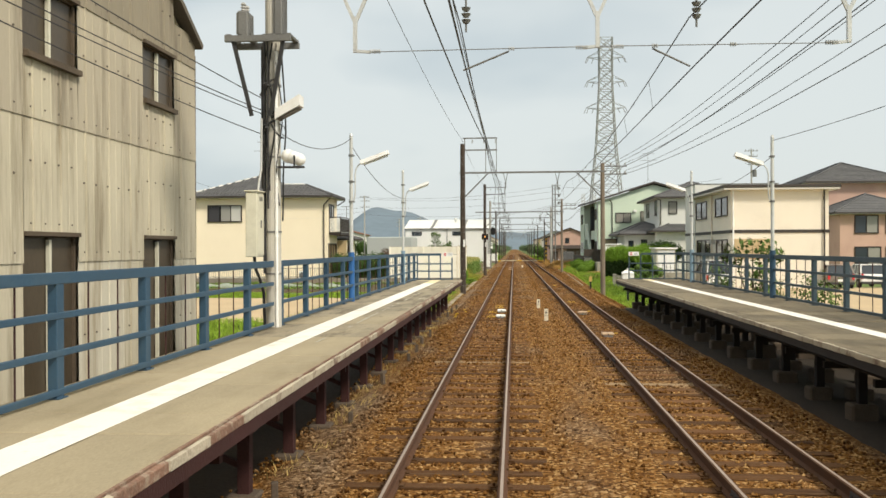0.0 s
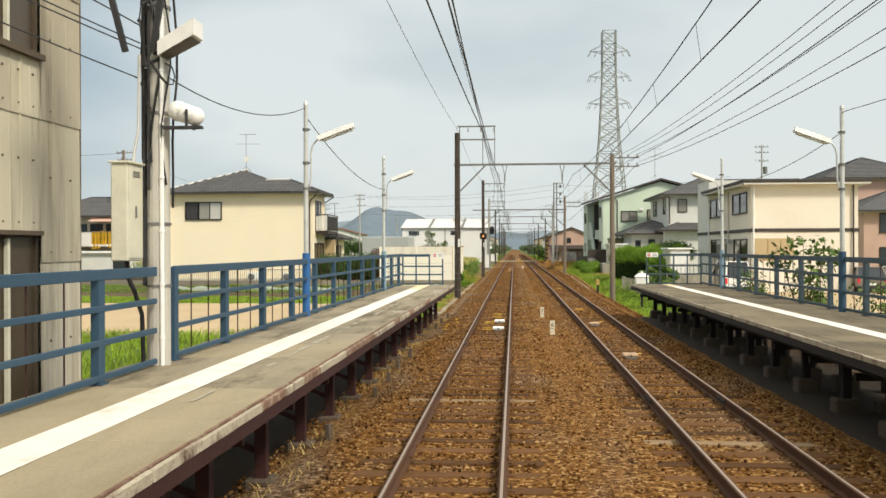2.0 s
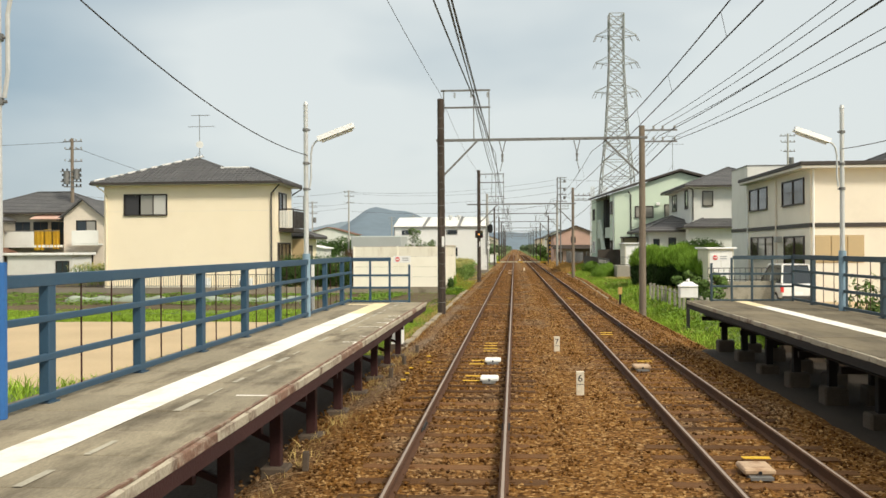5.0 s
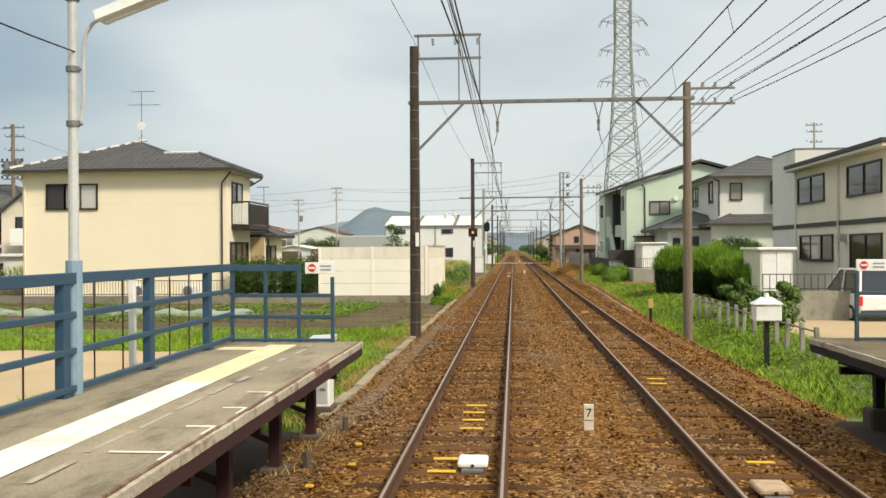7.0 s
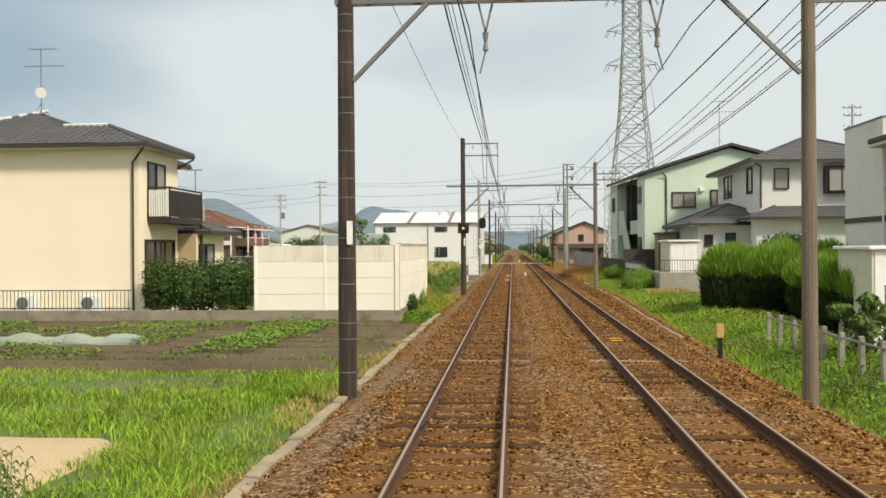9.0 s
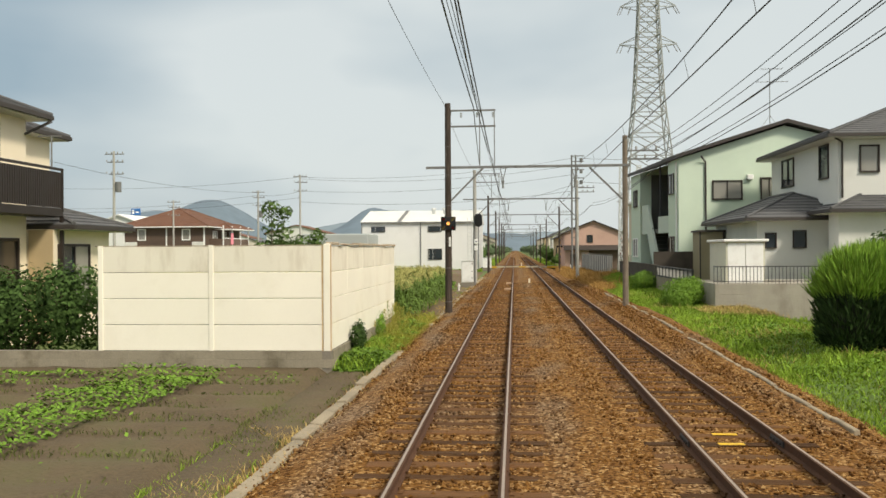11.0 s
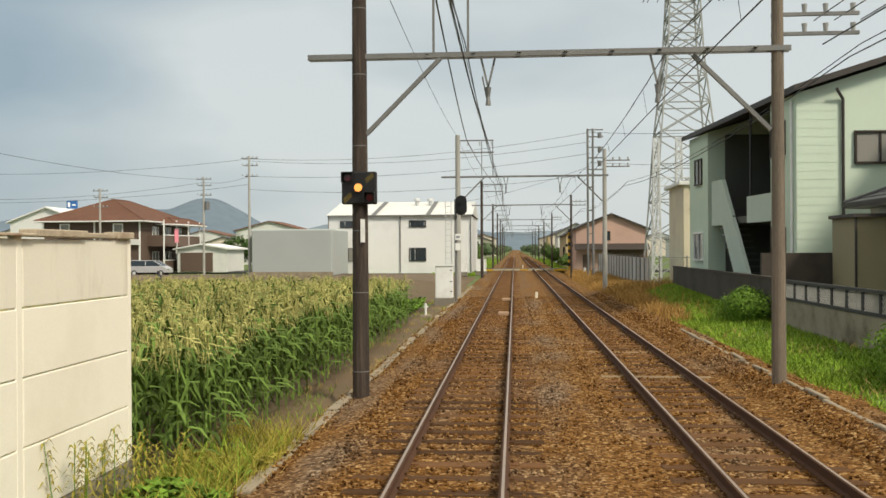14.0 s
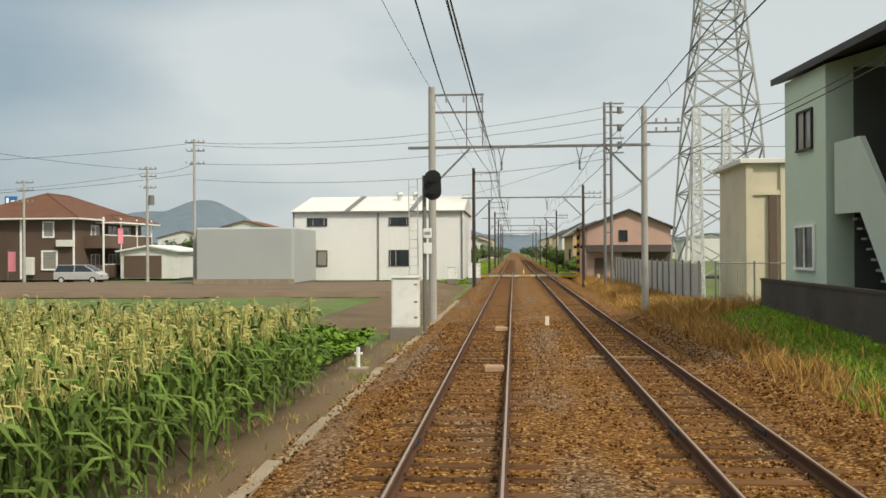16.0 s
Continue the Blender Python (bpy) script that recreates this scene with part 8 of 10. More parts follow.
# ---- cars ----
def car(x, y, rz, paint, length, height, label, van=False):
    root = thing("parked_car", label, "car", (x, y, -0.2), rz, group="parked cars")
    hw, hl = (0.74 if van and length < 4 else 0.82), length / 2
    bm = B()
    # side outline along the car, lofted across with tumblehome
    if van:
        low = [(-hl, 0.35), (-hl, 0.95), (-hl + 0.1, 1.02), (hl - 0.55, 1.05), (hl - 0.05, 0.80), (hl, 0.35)]
        top = [(-hl + 0.08, 1.02), (-hl + 0.3, height), (hl - 1.55, height), (hl - 0.62, 1.05)]
    else:
        low = [(-hl, 0.4), (-hl, 0.85), (-hl + 0.15, 0.95), (hl - 1.1, 0.95), (hl - 0.1, 0.78), (hl, 0.35)]
        top = [(-hl + 0.12, 0.95), (-hl + 0.55, height), (hl - 1.9, height), (hl - 1.1, 0.95)]
    L = [[bm.verts.new((s * hw, a, z)) for a, z in low] for s in (-1, 1)]
    n = len(low)
    for i in range(n):
        j = (i + 1) % n
        bm.faces.new((L[0][i], L[0][j], L[1][j], L[1][i]))
    bm.faces.new(L[0]); bm.faces.new(L[1][::-1])
    bmesh.ops.bevel(bm, geom=list(bm.edges), offset=0.05, segments=2, affect="EDGES", profile=0.5)
    part("body", bm, paint, root)
    bm = B()
    C = [[bm.verts.new((s * (hw - 0.04 - (0.12 if k in (1, 2) else 0)), a, z)) for k, (a, z) in enumerate(top)] for s in (-1, 1)]
    for i in range(4):
        j = (i + 1) % 4
        bm.faces.new((C[0][i], C[0][j], C[1][j], C[1][i]))
    bm.faces.new(C[0]); bm.faces.new(C[1][::-1])
    part("glasshouse", bm, M_DARK_GLASS, root, "dark tinted windows")
    bm = B()
    t1, t2 = top[1], top[2]
    box(bm, -hw + 0.14, hw - 0.14, t1[0] - 0.05, t2[0] + 0.08, height - 0.02, height + 0.03, 0.015)
    part("roof_panel", bm, paint, root)
    for s in (-1, 1):
        for a, b in ((top[0], top[1]), (top[3], top[2])):
            bm = B()
            beam(bm, (s * (hw - 0.03), a[0], a[1]), (s * (hw - 0.15), b[0], b[1]), 0.07, 0.07)
            part("pillar", bm, paint, root)
        m_ = (top[0][0] + top[3][0]) / 2
        bm = B()
        beam(bm, (s * (hw - 0.03), m_, 1.0), (s * (hw - 0.15), m_, height), 0.06, 0.06)
        part("pillar", bm, paint, root)
    for s in (-1, 1):
        for a in (-hl + 0.72, hl - 0.75):
            bm = B(); rod(bm, (s * (hw - 0.16), a, 0.31), (s * (hw + 0.02), a, 0.31), 0.31, n=20)
            wh = part("wheel", bm, M_BLACK, root)
            bm = B(); rod(bm, (s * (hw + 0.021), a, 0.31), (s * (hw + 0.03), a, 0.31), 0.19, 0.16, n=16)
            part("rim", bm, M_GALV, wh)
        bm = B(); box(bm, s * 0.62 - 0.16, s * 0.62 + 0.16, hl - 0.04, hl + 0.012, 0.62, 0.76, 0.01); part("headlight", bm, M_GLASS_GREY, root)
        bm = B(); box(bm, s * 0.72 - 0.07, s * 0.72 + 0.07, -hl - 0.012, -hl + 0.04, 0.62, 0.95, 0.01); part("tail_light", bm, M_RED, root)
    bm = B(); box(bm, -0.2, 0.2, -hl - 0.015, -hl - 0.003, 0.5, 0.64); part("number_plate", bm, M_WHITE, root)
    bm = B(); box(bm, -hw + 0.02, hw - 0.02, -hl - 0.04, -hl + 0.05, 0.3, 0.46, 0.02); part("bumper", bm, M_DARK_STEEL, root)


M_CARWHITE = material("white_car_paint", (0.78, 0.78, 0.77), 0.25, var=0.02, bump=0, spec=0.6)
M_CARSILVER = material("silver_car_paint", (0.50, 0.50, 0.51), 0.35, metal=0.15, var=0.03, bump=0, spec=0.6)
M_CARDARK = material("taupe_car_paint", (0.22, 0.19, 0.17), 0.3, metal=0.4, var=0.03, bump=0, spec=0.6)
car(13.2, 60.2, radians(6), M_CARWHITE, 3.4, 1.85, "white boxy van parked on the sandy lot", van=True)
car(21.2, 61.5, radians(-5), M_CARDARK, 4.2, 1.5, "taupe car parked beside the beige building")
car(23.6, 62.5, radians(-5), M_CARWHITE, 4.2, 1.5, "white car parked beside the beige building")
car(-37.4, 165.5, radians(-90), M_CARSILVER, 4.3, 1.62, "silver minivan parked on the lane", van=True)
car(-57.5, 165.0, radians(-90), M_CARSILVER, 4.2, 1.5, "silver car parked before the white hall")


# ---- utility poles, masts and pylon ----
def utility_pole(x, y, h, label, tr=True, r=0.15, mat=M_CONCPOLE):
    root = thing("utility_pole", label, "utility pole", (x, y, -0.3), group="utility poles")
    bm = B(); rod(bm, (0, 0, 0), (0, 0, h), r, r * 0.65, n=10); part("pole", bm, mat, root)
    for k, z in enumerate((h - 0.25, h - 0.95, h - 2.0)):
        bm = B(); beam(bm, (-0.85 + 0.2 * k, 0.12, z), (0.85, 0.12, z), 0.08, 0.08); part("crossarm", bm, M_STEEL, root)
        for q in (-0.7, -0.25, 0.3, 0.75):
            bm = B(); rod(bm, (q, 0.12, z + 0.04), (q, 0.12, z + 0.2), 0.045, 0.06, n=7); part("insulator", bm, M_INSUL, root)
    if mat is M_WOODPOLE_GREY:
        for k in range(4):
            z = h - 2.9 - 0.45 * k
            bm = B(); beam(bm, (-1.0 + 0.3 * (k % 2), -0.12, z), (0.9, -0.12, z), 0.09, 0.09); part("crossarm", bm, M_STEEL, root)
            for q in (-0.8, -0.4, 0.45, 0.8):
                bm = B(); rod(bm, (q, -0.12, z + 0.04), (q, -0.12, z + 0.24), 0.07, 0.08, n=7); part("insulator", bm, M_DARK_STEEL, root)
        bm = B(); rod(bm, (-0.5, 0, h - 4.0), (-0.5, 0, h - 2.9), 0.28, n=12); part("transformer", bm, M_STEEL, root)
    if tr:
        bm = B(); rod(bm, (0.4, 0, h - 3.6), (0.4, 0, h - 2.7), 0.26, n=12); part("transformer", bm, M_STEEL, root)


utility_pole(-25.2, 160.0, 12.0, "grey concrete utility pole beside the lane", tr=False)
utility_pole(-33.2, 170.0, 10.8, "grey concrete utility pole with transformer")
utility_pole(-37.9, 94.4, 12.6, "weathered utility pole with many crossarms near distant houses", r=0.2, mat=M_WOODPOLE_GREY)
utility_pole(31.5, 123.0, 15.5, "tall concrete utility pole behind the white house")
utility_pole(-44.0, 168.0, 9.5, "grey concrete utility pole before the brown apartments", tr=False)
utility_pole(-34.3, 128.0, 11.6, "tall grey utility pole beyond the maize field")
utility_pole(-21.0, 215.0, 10.0, "slim grey utility pole beyond the factory", tr=False)
utility_pole(-29.0, 240.0, 10.5, "slim grey utility pole in the distance", tr=False)
utility_pole(-10.5, 205.0, 9.5, "slim utility pole beside the level crossing")
r = thing("steel_mast", "twin steel mast with transformers and brackets at its top", "mast", (7.2, 151, -0.3))
for q in (-0.22, 0.22):
    bm = B(); rod(bm, (q, 0, 0), (q, 0, 13.0), 0.11, 0.09, n=10); part("pole", bm, M_STEEL, r)
for z in (4, 6, 8, 9.5, 10.5, 11.4, 12.3, 12.9):
    bm = B(); beam(bm, (-0.3, 0, z), (0.3 if z < 9 else 1.1, 0, z), 0.09, 0.1); part("bracket", bm, M_STEEL, r)
for z in (9.8, 11.0, 12.2):
    bm = B(); rod(bm, (0.8, 0, z), (0.8, 0, z + 0.45), 0.17, n=10); part("transformer", bm, M_STEEL, r)


def lattice(root, cx, cy, levels, thick, mat, name="leg"):
    """Four tapering legs with crossed braces between levels of (z, half-width)."""
    for sx, sy in ((-1, -1), (1, -1), (1, 1), (-1, 1)):
        bm = B()
        sweep_wire(bm, [(cx + sx * h, cy + sy * h, z) for z, h in levels], thick * 0.95, 4)
        part("leg", bm, mat, root)
    for (z0, h0), (z1, h1) in zip(levels, levels[1:]):
        cs = ((-1, -1), (1, -1), (1, 1), (-1, 1))
        for i in range(4):
            a, b = cs[i], cs[(i + 1) % 4]
            for p, q in (((a, h0, z0), (b, h1, z1)), ((b, h0, z0), (a, h1, z1)), ((a, h1, z1), (b, h1, z1))):
                bm = B()
                beam(bm, (cx + p[0][0] * p[1], cy + p[0][1] * p[1], p[2]), (cx + q[0][0] * q[1], cy + q[0][1] * q[1], q[2]), thick, thick)
                part("brace", bm, mat, root)


def pylon():
    root = thing("transmission_pylon", "tall grey lattice steel transmission pylon", "pylon", (16.25, 157.8, 0))
    lv = [(-0.3, 3.3), (3.4, 3.0), (6.8, 2.75), (10.0, 2.55), (13.0, 2.33), (15.6, 2.05), (18.0, 1.8), (20.2, 1.6)]
    z, h = 20.2, 1.6
    while z < 36.4:
        z += 1.75
        h = max(1.08, h - 0.09)
        lv.append((z, h))
    lattice(root, 0, 0, lv, 0.10, M_PYLON)
    for z, reach in ((25.8, 2.2), (30.2, 2.1), (34.3, 2.0)):
        for s in (-1, 1):
            bm = B()
            for q in (-0.9, 0.9):
                beam(bm, (s * 1.05, q, z), (s * (1.05 + reach), 0, z + 0.25), 0.08, 0.08)
                beam(bm, (s * 1.05, q, z + 1.2), (s * (1.05 + reach), 0, z + 0.3), 0.07, 0.07)
            part("crossarm", bm, M_PYLON, root)
            for dx in (0.9, 1.8, reach):
                bm = B()
                rod(bm, (s * (1.05 + dx), 0, z + 0.2), (s * (1.45 + dx), -0.4, z - 0.75), 0.05, n=6)
                part("insulator_string", bm, M_STEEL, root)


M_PYLON = material("galvanised_lattice", (0.33, 0.34, 0.335), 0.6, metal=0.25, var=0.1, scale=3, fine=20, bump=0)
M_PYLON_PALE = material("pale_lattice", (0.62, 0.63, 0.62), 0.55, metal=0.2, var=0.08, scale=3, fine=20, bump=0)
pylon()
r = thing("lattice_gantry", "pale lattice substation gantry with two legs", "gantry", (0, 140, 0))
for cx in (11.1, 12.75):
    z, lv = -0.3, []
    while z < 11.0:
        lv.append((z, 0.34 - 0.014 * z)); z += 0.9
    lattice(r, cx, 0, lv, 0.045, M_PYLON_PALE)
bm = B()
for z in (7.0, 7.6):
    beam(bm, (10.6, 0, z), (16.5, 0, z), 0.08, 0.08)
for k in range(12):
    beam(bm, (10.7 + 0.48 * k, 0, 7.0), (11.18 + 0.48 * k, 0, 7.6), 0.05, 0.05)
part("beam", bm, M_PYLON_PALE, r)

# grey sheet fence of the substation, and a mesh fence before it
f = thing("sheet_fence", "grey ribbed sheet fence round the substation", "fence")
fb = B()
prof = []
for k in range(8):
    prof += [(-0.03 * (k % 2), 0.25 * k), (-0.03 * (k % 2), 0.25 * k + 0.235)]
ring = [[fb.verts.new((px + off, u, z)) for px, u in prof] for off, z in ((0, 0), (0, 2.15), (0.02, 2.15), (0.02, 0))]
for a in range(4):
    for k in range(15):
        fb.faces.new((ring[a][k], ring[a][k + 1], ring[(a + 1) % 4][k + 1], ring[(a + 1) % 4][k]))
M_FENCESHEET = material("galvanised_fence_sheet", (0.52, 0.51, 0.48), 0.6, var=0.15, scale=1.5, fine=30, bump=0.05, obj_var=0.5, stain=(0.36, 0.32, 0.27), stain_amt=0.4, stain_scale=0.8)
fme = mesh_of("sheet", fb, M_FENCESHEET)
for k in range(17):
    piece("sheet", fme, f, (8.9, 128 + 2.0 * k, -0.3))
pb = B(); rod(pb, (0, 0, 0), (0, 0, 2.3), 0.04, n=6); pme = mesh_of("post", pb, M_STEEL)
for k in range(18):
    piece("post", pme, f, (8.84, 128 + 2.0 * k, -0.3))
f = thing("mesh_fence", "grey wire mesh fence beside the substation block", "fence")
for k in range(8):
    piece("post", pme, f, (9.2 + 1.6 * k, 126.3, -0.3))
bm = B()
for z in (0.0, 1.9):
    rod(bm, (9.2, 126.3, z), (20.4, 126.3, z), 0.025, n=5)
part("rail", bm, M_STEEL, f)
bm = B()
for k in range(110):
    rod(bm, (9.2 + 0.1 * k, 126.3, -0.2), (9.2 + 0.1 * k, 126.3, 1.9), 0.004, n=3)
tagged(part("wire_mesh", bm, M_STEEL, f), kind="stuff")

# lines across the railway in the distance
for a, b, d in (((-25.2, 160, 11.4), (7.2, 151, 12.4), 0.9), ((-25.2, 160, 11.2), (7.2, 151, 11.6), 0.9), ((-25.2, 160, 9.7), (7.2, 151, 10.6), 0.8), ((-25.2, 160, 8.4), (7.2, 151, 8.8), 0.8), ((7.2, 151, 12.4), (31.5, 140, 12.6), 0.8),
                ((-25.2, 160, 11.4), (-70, 165, 11.4), 1.0), ((-25.2, 160, 9.7), (-33.2, 170, 9.9), 0.3), ((-33.2, 170, 9.9), (-75, 176, 9.4), 1.2), ((-25.2, 160, 8.9), (-70, 166, 8.2), 1.0), ((-37.9, 94.4, 12.0), (-90, 80, 11.6), 1.0),
                ((7.2, 151, 9.8), (40, 142, 10), 0.8), ((-10.5, 205, 9.0), (7.2, 151, 9.5), 0.7), ((-37.9, 94.4, 11.6), (-33.2, 170, 10.2), 1.5)):
    bm = B()
    sweep_wire(bm, sag(a, b, d, 16), 0.016)
    solo("power_line", bm, M_WIRE, "dark power line strung between poles", "cable", group="distant power lines")


fg = thing("shop_flag", "pink vertical advertising flag on a pole before the apartments", "flag", (-46.4, 169.5, -0.1))
bm = B(); rod(bm, (0, 0, 0), (0, 0, 2.9), 0.025, n=6); part("pole", bm, M_STEEL, fg)
bm = B(); box(bm, 0.03, 0.75, -0.012, 0.012, 0.9, 2.75); part("cloth", bm, M_PINKCLOTH, fg)
bs = thing("bird_scarer", "black plastic bird scarer tied to a pole in the maize", "bird scarer", (-15.7, 112.4, -0.2))
bm = B(); rod(bm, (0, 0, 0), (0, 0, 1.75), 0.02, n=6); part("pole", bm, M_DARK_STEEL, bs)
bm = B()
for z0, z1, ra, rb in ((1.1, 1.4, 0.12, 0.15), (1.4, 1.6, 0.15, 0.07), (1.6, 1.72, 0.09, 0.05)):
    rod(bm, (0.05 * z0, 0, z0), (0.03, 0, z1), ra, rb, n=9)
part("bag", bm, M_BLACK, bs)

# ---- level crossing ----
M_STRIP = material("faded_yellow_strip", (0.62, 0.56, 0.40), 0.8, var=0.2, scale=4, fine=30, bump=0.1, stain=(0.5, 0.4, 0.12), stain_amt=0.7, stain_scale=2)
r = thing("level_crossing", "paved level crossing with yellow edge strips", "level crossing", kind="structure")
bm = B(); box(bm, -40, 60, 176.4, 181.5, -0.3, -0.045); part("paving", bm, M_ASPHALT, r)
for xa, xb, em in ((-2.9, -1.7, M_YELLOW), (-1.69, -0.65, M_STRIP), (-0.5, 0.5, M_STRIP), (0.65, 1.3, M_STRIP), (1.31, 2.2, M_YELLOW), (2.21, 2.75, M_STRIP), (2.9, 3.9, M_STRIP), (4.05, 5.1, M_STRIP), (5.11, 6.6, M_YELLOW)):
    bm = B(); box(bm, xa, xb, 176.4, 181.5, -0.1, 0.13); part("deck", bm, M_ASPHALT, r)
    bm = B(); box(bm, xa, xb, 176.0, 176.38, -0.1, 0.15); part("edge_strip", bm, em, r)
for x, y in ((-4.9, 177.2), (6.8, 175.4)):
    c = thing("crossing_post", "black and yellow striped level-crossing warning post", "warning post", (x, y, -0.3), group="crossing posts")
    for k in range(13):
        bm = B(); rod(bm, (0, 0, 0.38 * k), (0, 0, 0.38 * k + 0.38), 0.15, n=10); part("band", bm, M_YELLOW if k % 2 else M_BLACK, c)
    bm = B(); beam(bm, (-0.45, -0.17, 4.0), (0.45, -0.17, 4.7), 0.16, 0.03); part("cross_board", bm, M_YELLOW, c)
    bm = B(); beam(bm, (-0.45, -0.21, 4.7), (0.45, -0.21, 4.0), 0.16, 0.03); part("cross_board", bm, M_BLACK, c)
    for q in (-0.3, 0.3):
        bm = B(); rod(bm, (q, -0.16, 3.1), (q, -0.32, 3.1), 0.15, n=12); part("lamp", bm, M_BLACK, c)
for x, y, h in ((7.35, 173.0, 2.75), (7.55, 162.5, 0.85), (8.3, 158.5, 0.85)):
    w = thing("white_post", "tall white post beside the level crossing" if h > 1 else "short white marker post in the dry grass", "post", (x, y, -0.3), group="white posts")
    bm = B(); box(bm, -0.11, 0.11, -0.11, 0.11, 0, h, 0.01); part("shaft", bm, M_WHITE, w)
    bm = B(); box(bm, -0.13, 0.13, -0.13, 0.13, h, h + 0.05, 0.01); part("cap", bm, M_STEEL, w)

# ---- plants ----
M_YELLOWWEED = material("yellowing_weeds", (0.30, 0.26, 0.04), 0.8, var=0.25, bump=0, island_var=0.8)
def blades(name, n, xr, yr, z, h, w, mat, label, seed, keep=None, category="grass", zfun=None):
    """A stretch of thin blades, each one bent triangle pair."""
    g = np.random.default_rng(seed)
    x, y = g.uniform(*xr, n), g.uniform(*yr, n)
    if keep is not None:
        k = np.array([keep(a, b) for a, b in zip(x, y)]) > g.uniform(0, 1, n)
        x, y = x[k], y[k]
        n = len(x)
    hh = g.uniform(h * 0.45, h * 1.25, n)
    a = g.uniform(0, 2 * np.pi, n)
    lean = g.uniform(0.25, 1.0, n) * hh
    la = g.uniform(0, 2 * np.pi, n)
    cx, sx = np.cos(a) * w / 2, np.sin(a) * w / 2
    zz = np.full(n, z) if zfun is None else np.array([zfun(p, q) for p, q in zip(x, y)])
    v = np.empty((n, 5, 3))
    for i, (s, f) in enumerate(((-1, 0), (1, 0), (-0.75, 0.55), (0.75, 0.55), (0, 1))):
        bend = f * f
        v[:, i, 0] = x + s * cx + np.cos(la) * lean * bend
        v[:, i, 1] = y + s * sx + np.sin(la) * lean * bend
        v[:, i, 2] = zz - 0.03 + hh * f
    idx = np.arange(n)[:, None] * 5
    quads = (idx + np.array([[0, 1, 3, 2]])).tolist()
    tris = (idx + np.array([[2, 3, 4]])).tolist()
    return raw(name, v.reshape(-1, 3).tolist(), quads + tris, mat, kind="stuff", label=label, category=category)


def leaves(g, centres, radii, n, size, flat=0.75, shell=0.55):
    """Leaf quads filling rough ellipsoids, denser towards the outside."""
    k = g.integers(0, len(centres), n)
    c, r = np.array(centres)[k], np.array(radii)[k]
    d = g.normal(size=(n, 3))
    d /= np.linalg.norm(d, axis=1)[:, None]
    rad = shell + (1 - shell) * g.uniform(0, 1, n) ** 0.6
    rad *= g.uniform(0.8, 1.15, n)
    p = c + d * r * rad[:, None]
    s = size * g.uniform(0.6, 1.4, n)
    u = g.normal(size=(n, 3)); u -= d * (u * d).sum(1)[:, None] * flat
    u /= np.linalg.norm(u, axis=1)[:, None]
    t = np.cross(d, u) + 0.35 * g.normal(size=(n, 3))
    t /= np.linalg.norm(t, axis=1)[:, None]
    v = np.empty((n, 4, 3))
    v[:, 0] = p - u * s[:, None]
    v[:, 1] = p + t * s[:, None] * 0.5
    v[:, 2] = p + u * s[:, None]
    v[:, 3] = p - t * s[:, None] * 0.5
    return v.reshape(-1, 3).tolist(), (np.arange(n)[:, None] * 4 + np.array([[0, 1, 2, 3]])).tolist()


def bush(name, x, y, z, blobs, n, size, mat, label, category, seed, trunk=None, core=True):
    """A plant: blobs are (dx, dy, dz, rx, ry, rz); limbs reach each blob."""
    root = thing(name, label, category, (x, y, z))
    g = np.random.default_rng(seed)
    vs, fs = leaves(g, [b[:3] for b in blobs], [b[3:] for b in blobs], n, size)
    ob = raw("crown", vs, fs, mat, root)
    bm = B()
    base_r = trunk or 0.05
    for b in blobs:
        mid = Vector((b[0] * 0.35, b[1] * 0.35, b[2] * 0.55))
        rod(bm, (0, 0, 0), mid, base_r, base_r * 0.6, n=6)
        rod(bm, mid, (b[0], b[1], b[2] + b[5] * 0.3), base_r * 0.6, base_r * 0.2, n=6)
    part("trunk", bm, M_BARK, root)
    return root


def patchy(s, lo=0.35):
    return lambda x, y: 1.0 if noise.noise((x * s, y * s, 7)) > -0.15 else lo


blades("grass_verge", 36000, (-5.0, -2.35), (39.2, 62), -0.26, 0.115, 0.017, M_GRASS, "rough green grass between field and ballast", 1, lambda x, y: (1.0 if noise.noise((x * 0.7, y * 0.45, 7)) > -0.12 else 0.25) * (0.3 if x > -2.75 + 0.2 * noise.noise((y, 3, 1)) else 1.0))
blades("grass_behind_platform", 20000, (-13, -3.8), (14, 34), -0.24, 0.26, 0.026, M_GRASS, "green grass behind the platform railing", 2, patchy(0.4))
blades("grass_lot_edge", 17000, (-26, -4.4), (49.3, 53.5), -0.24, 0.17, 0.024, M_GRASS, "grass between dirt lot and vegetable plot", 3, patchy(0.5, 0.35))
blades("plot_grass", 46000, (-26, -4.2), (50, 60), -0.22, 0.085, 0.022, M_GRASS, "rough patchy grass before the vegetable plot", 14, lambda x, y: (1.0 if noise.noise((x * 0.35, y * 0.6, 2)) > 0.0 - 0.05 * (57 - y) else 0.12))
blades("dry_verge_grass", 8000, (-3.3, -2.34), (39.5, 63), -0.25, 0.13, 0.016, M_DRYGRASS, "dry yellow blades among the verge grass", 15, lambda x, y: 0.9 if noise.noise((x * 0.9, y * 0.45, 5)) > 0.12 else 0.04)
blades("dry_verge_grass_east", 3000, (5.9, 9.3), (60, 96), -0.27, 0.2, 0.024, M_DRYGRASS, "dry straw patches in the east verge", 16, lambda x, y: 0.9 if noise.noise((x * 0.5, y * 0.3, 8)) > 0.2 else 0.02, zfun=bank_z)
blades("dry_patch_east", 4000, (7.2, 9.4), (80.5, 84.6), -0.2, 0.16, 0.022, M_DRYGRASS, "dry straw patch before the block wall", 28, patchy(0.5, 0.3), zfun=bank_z)
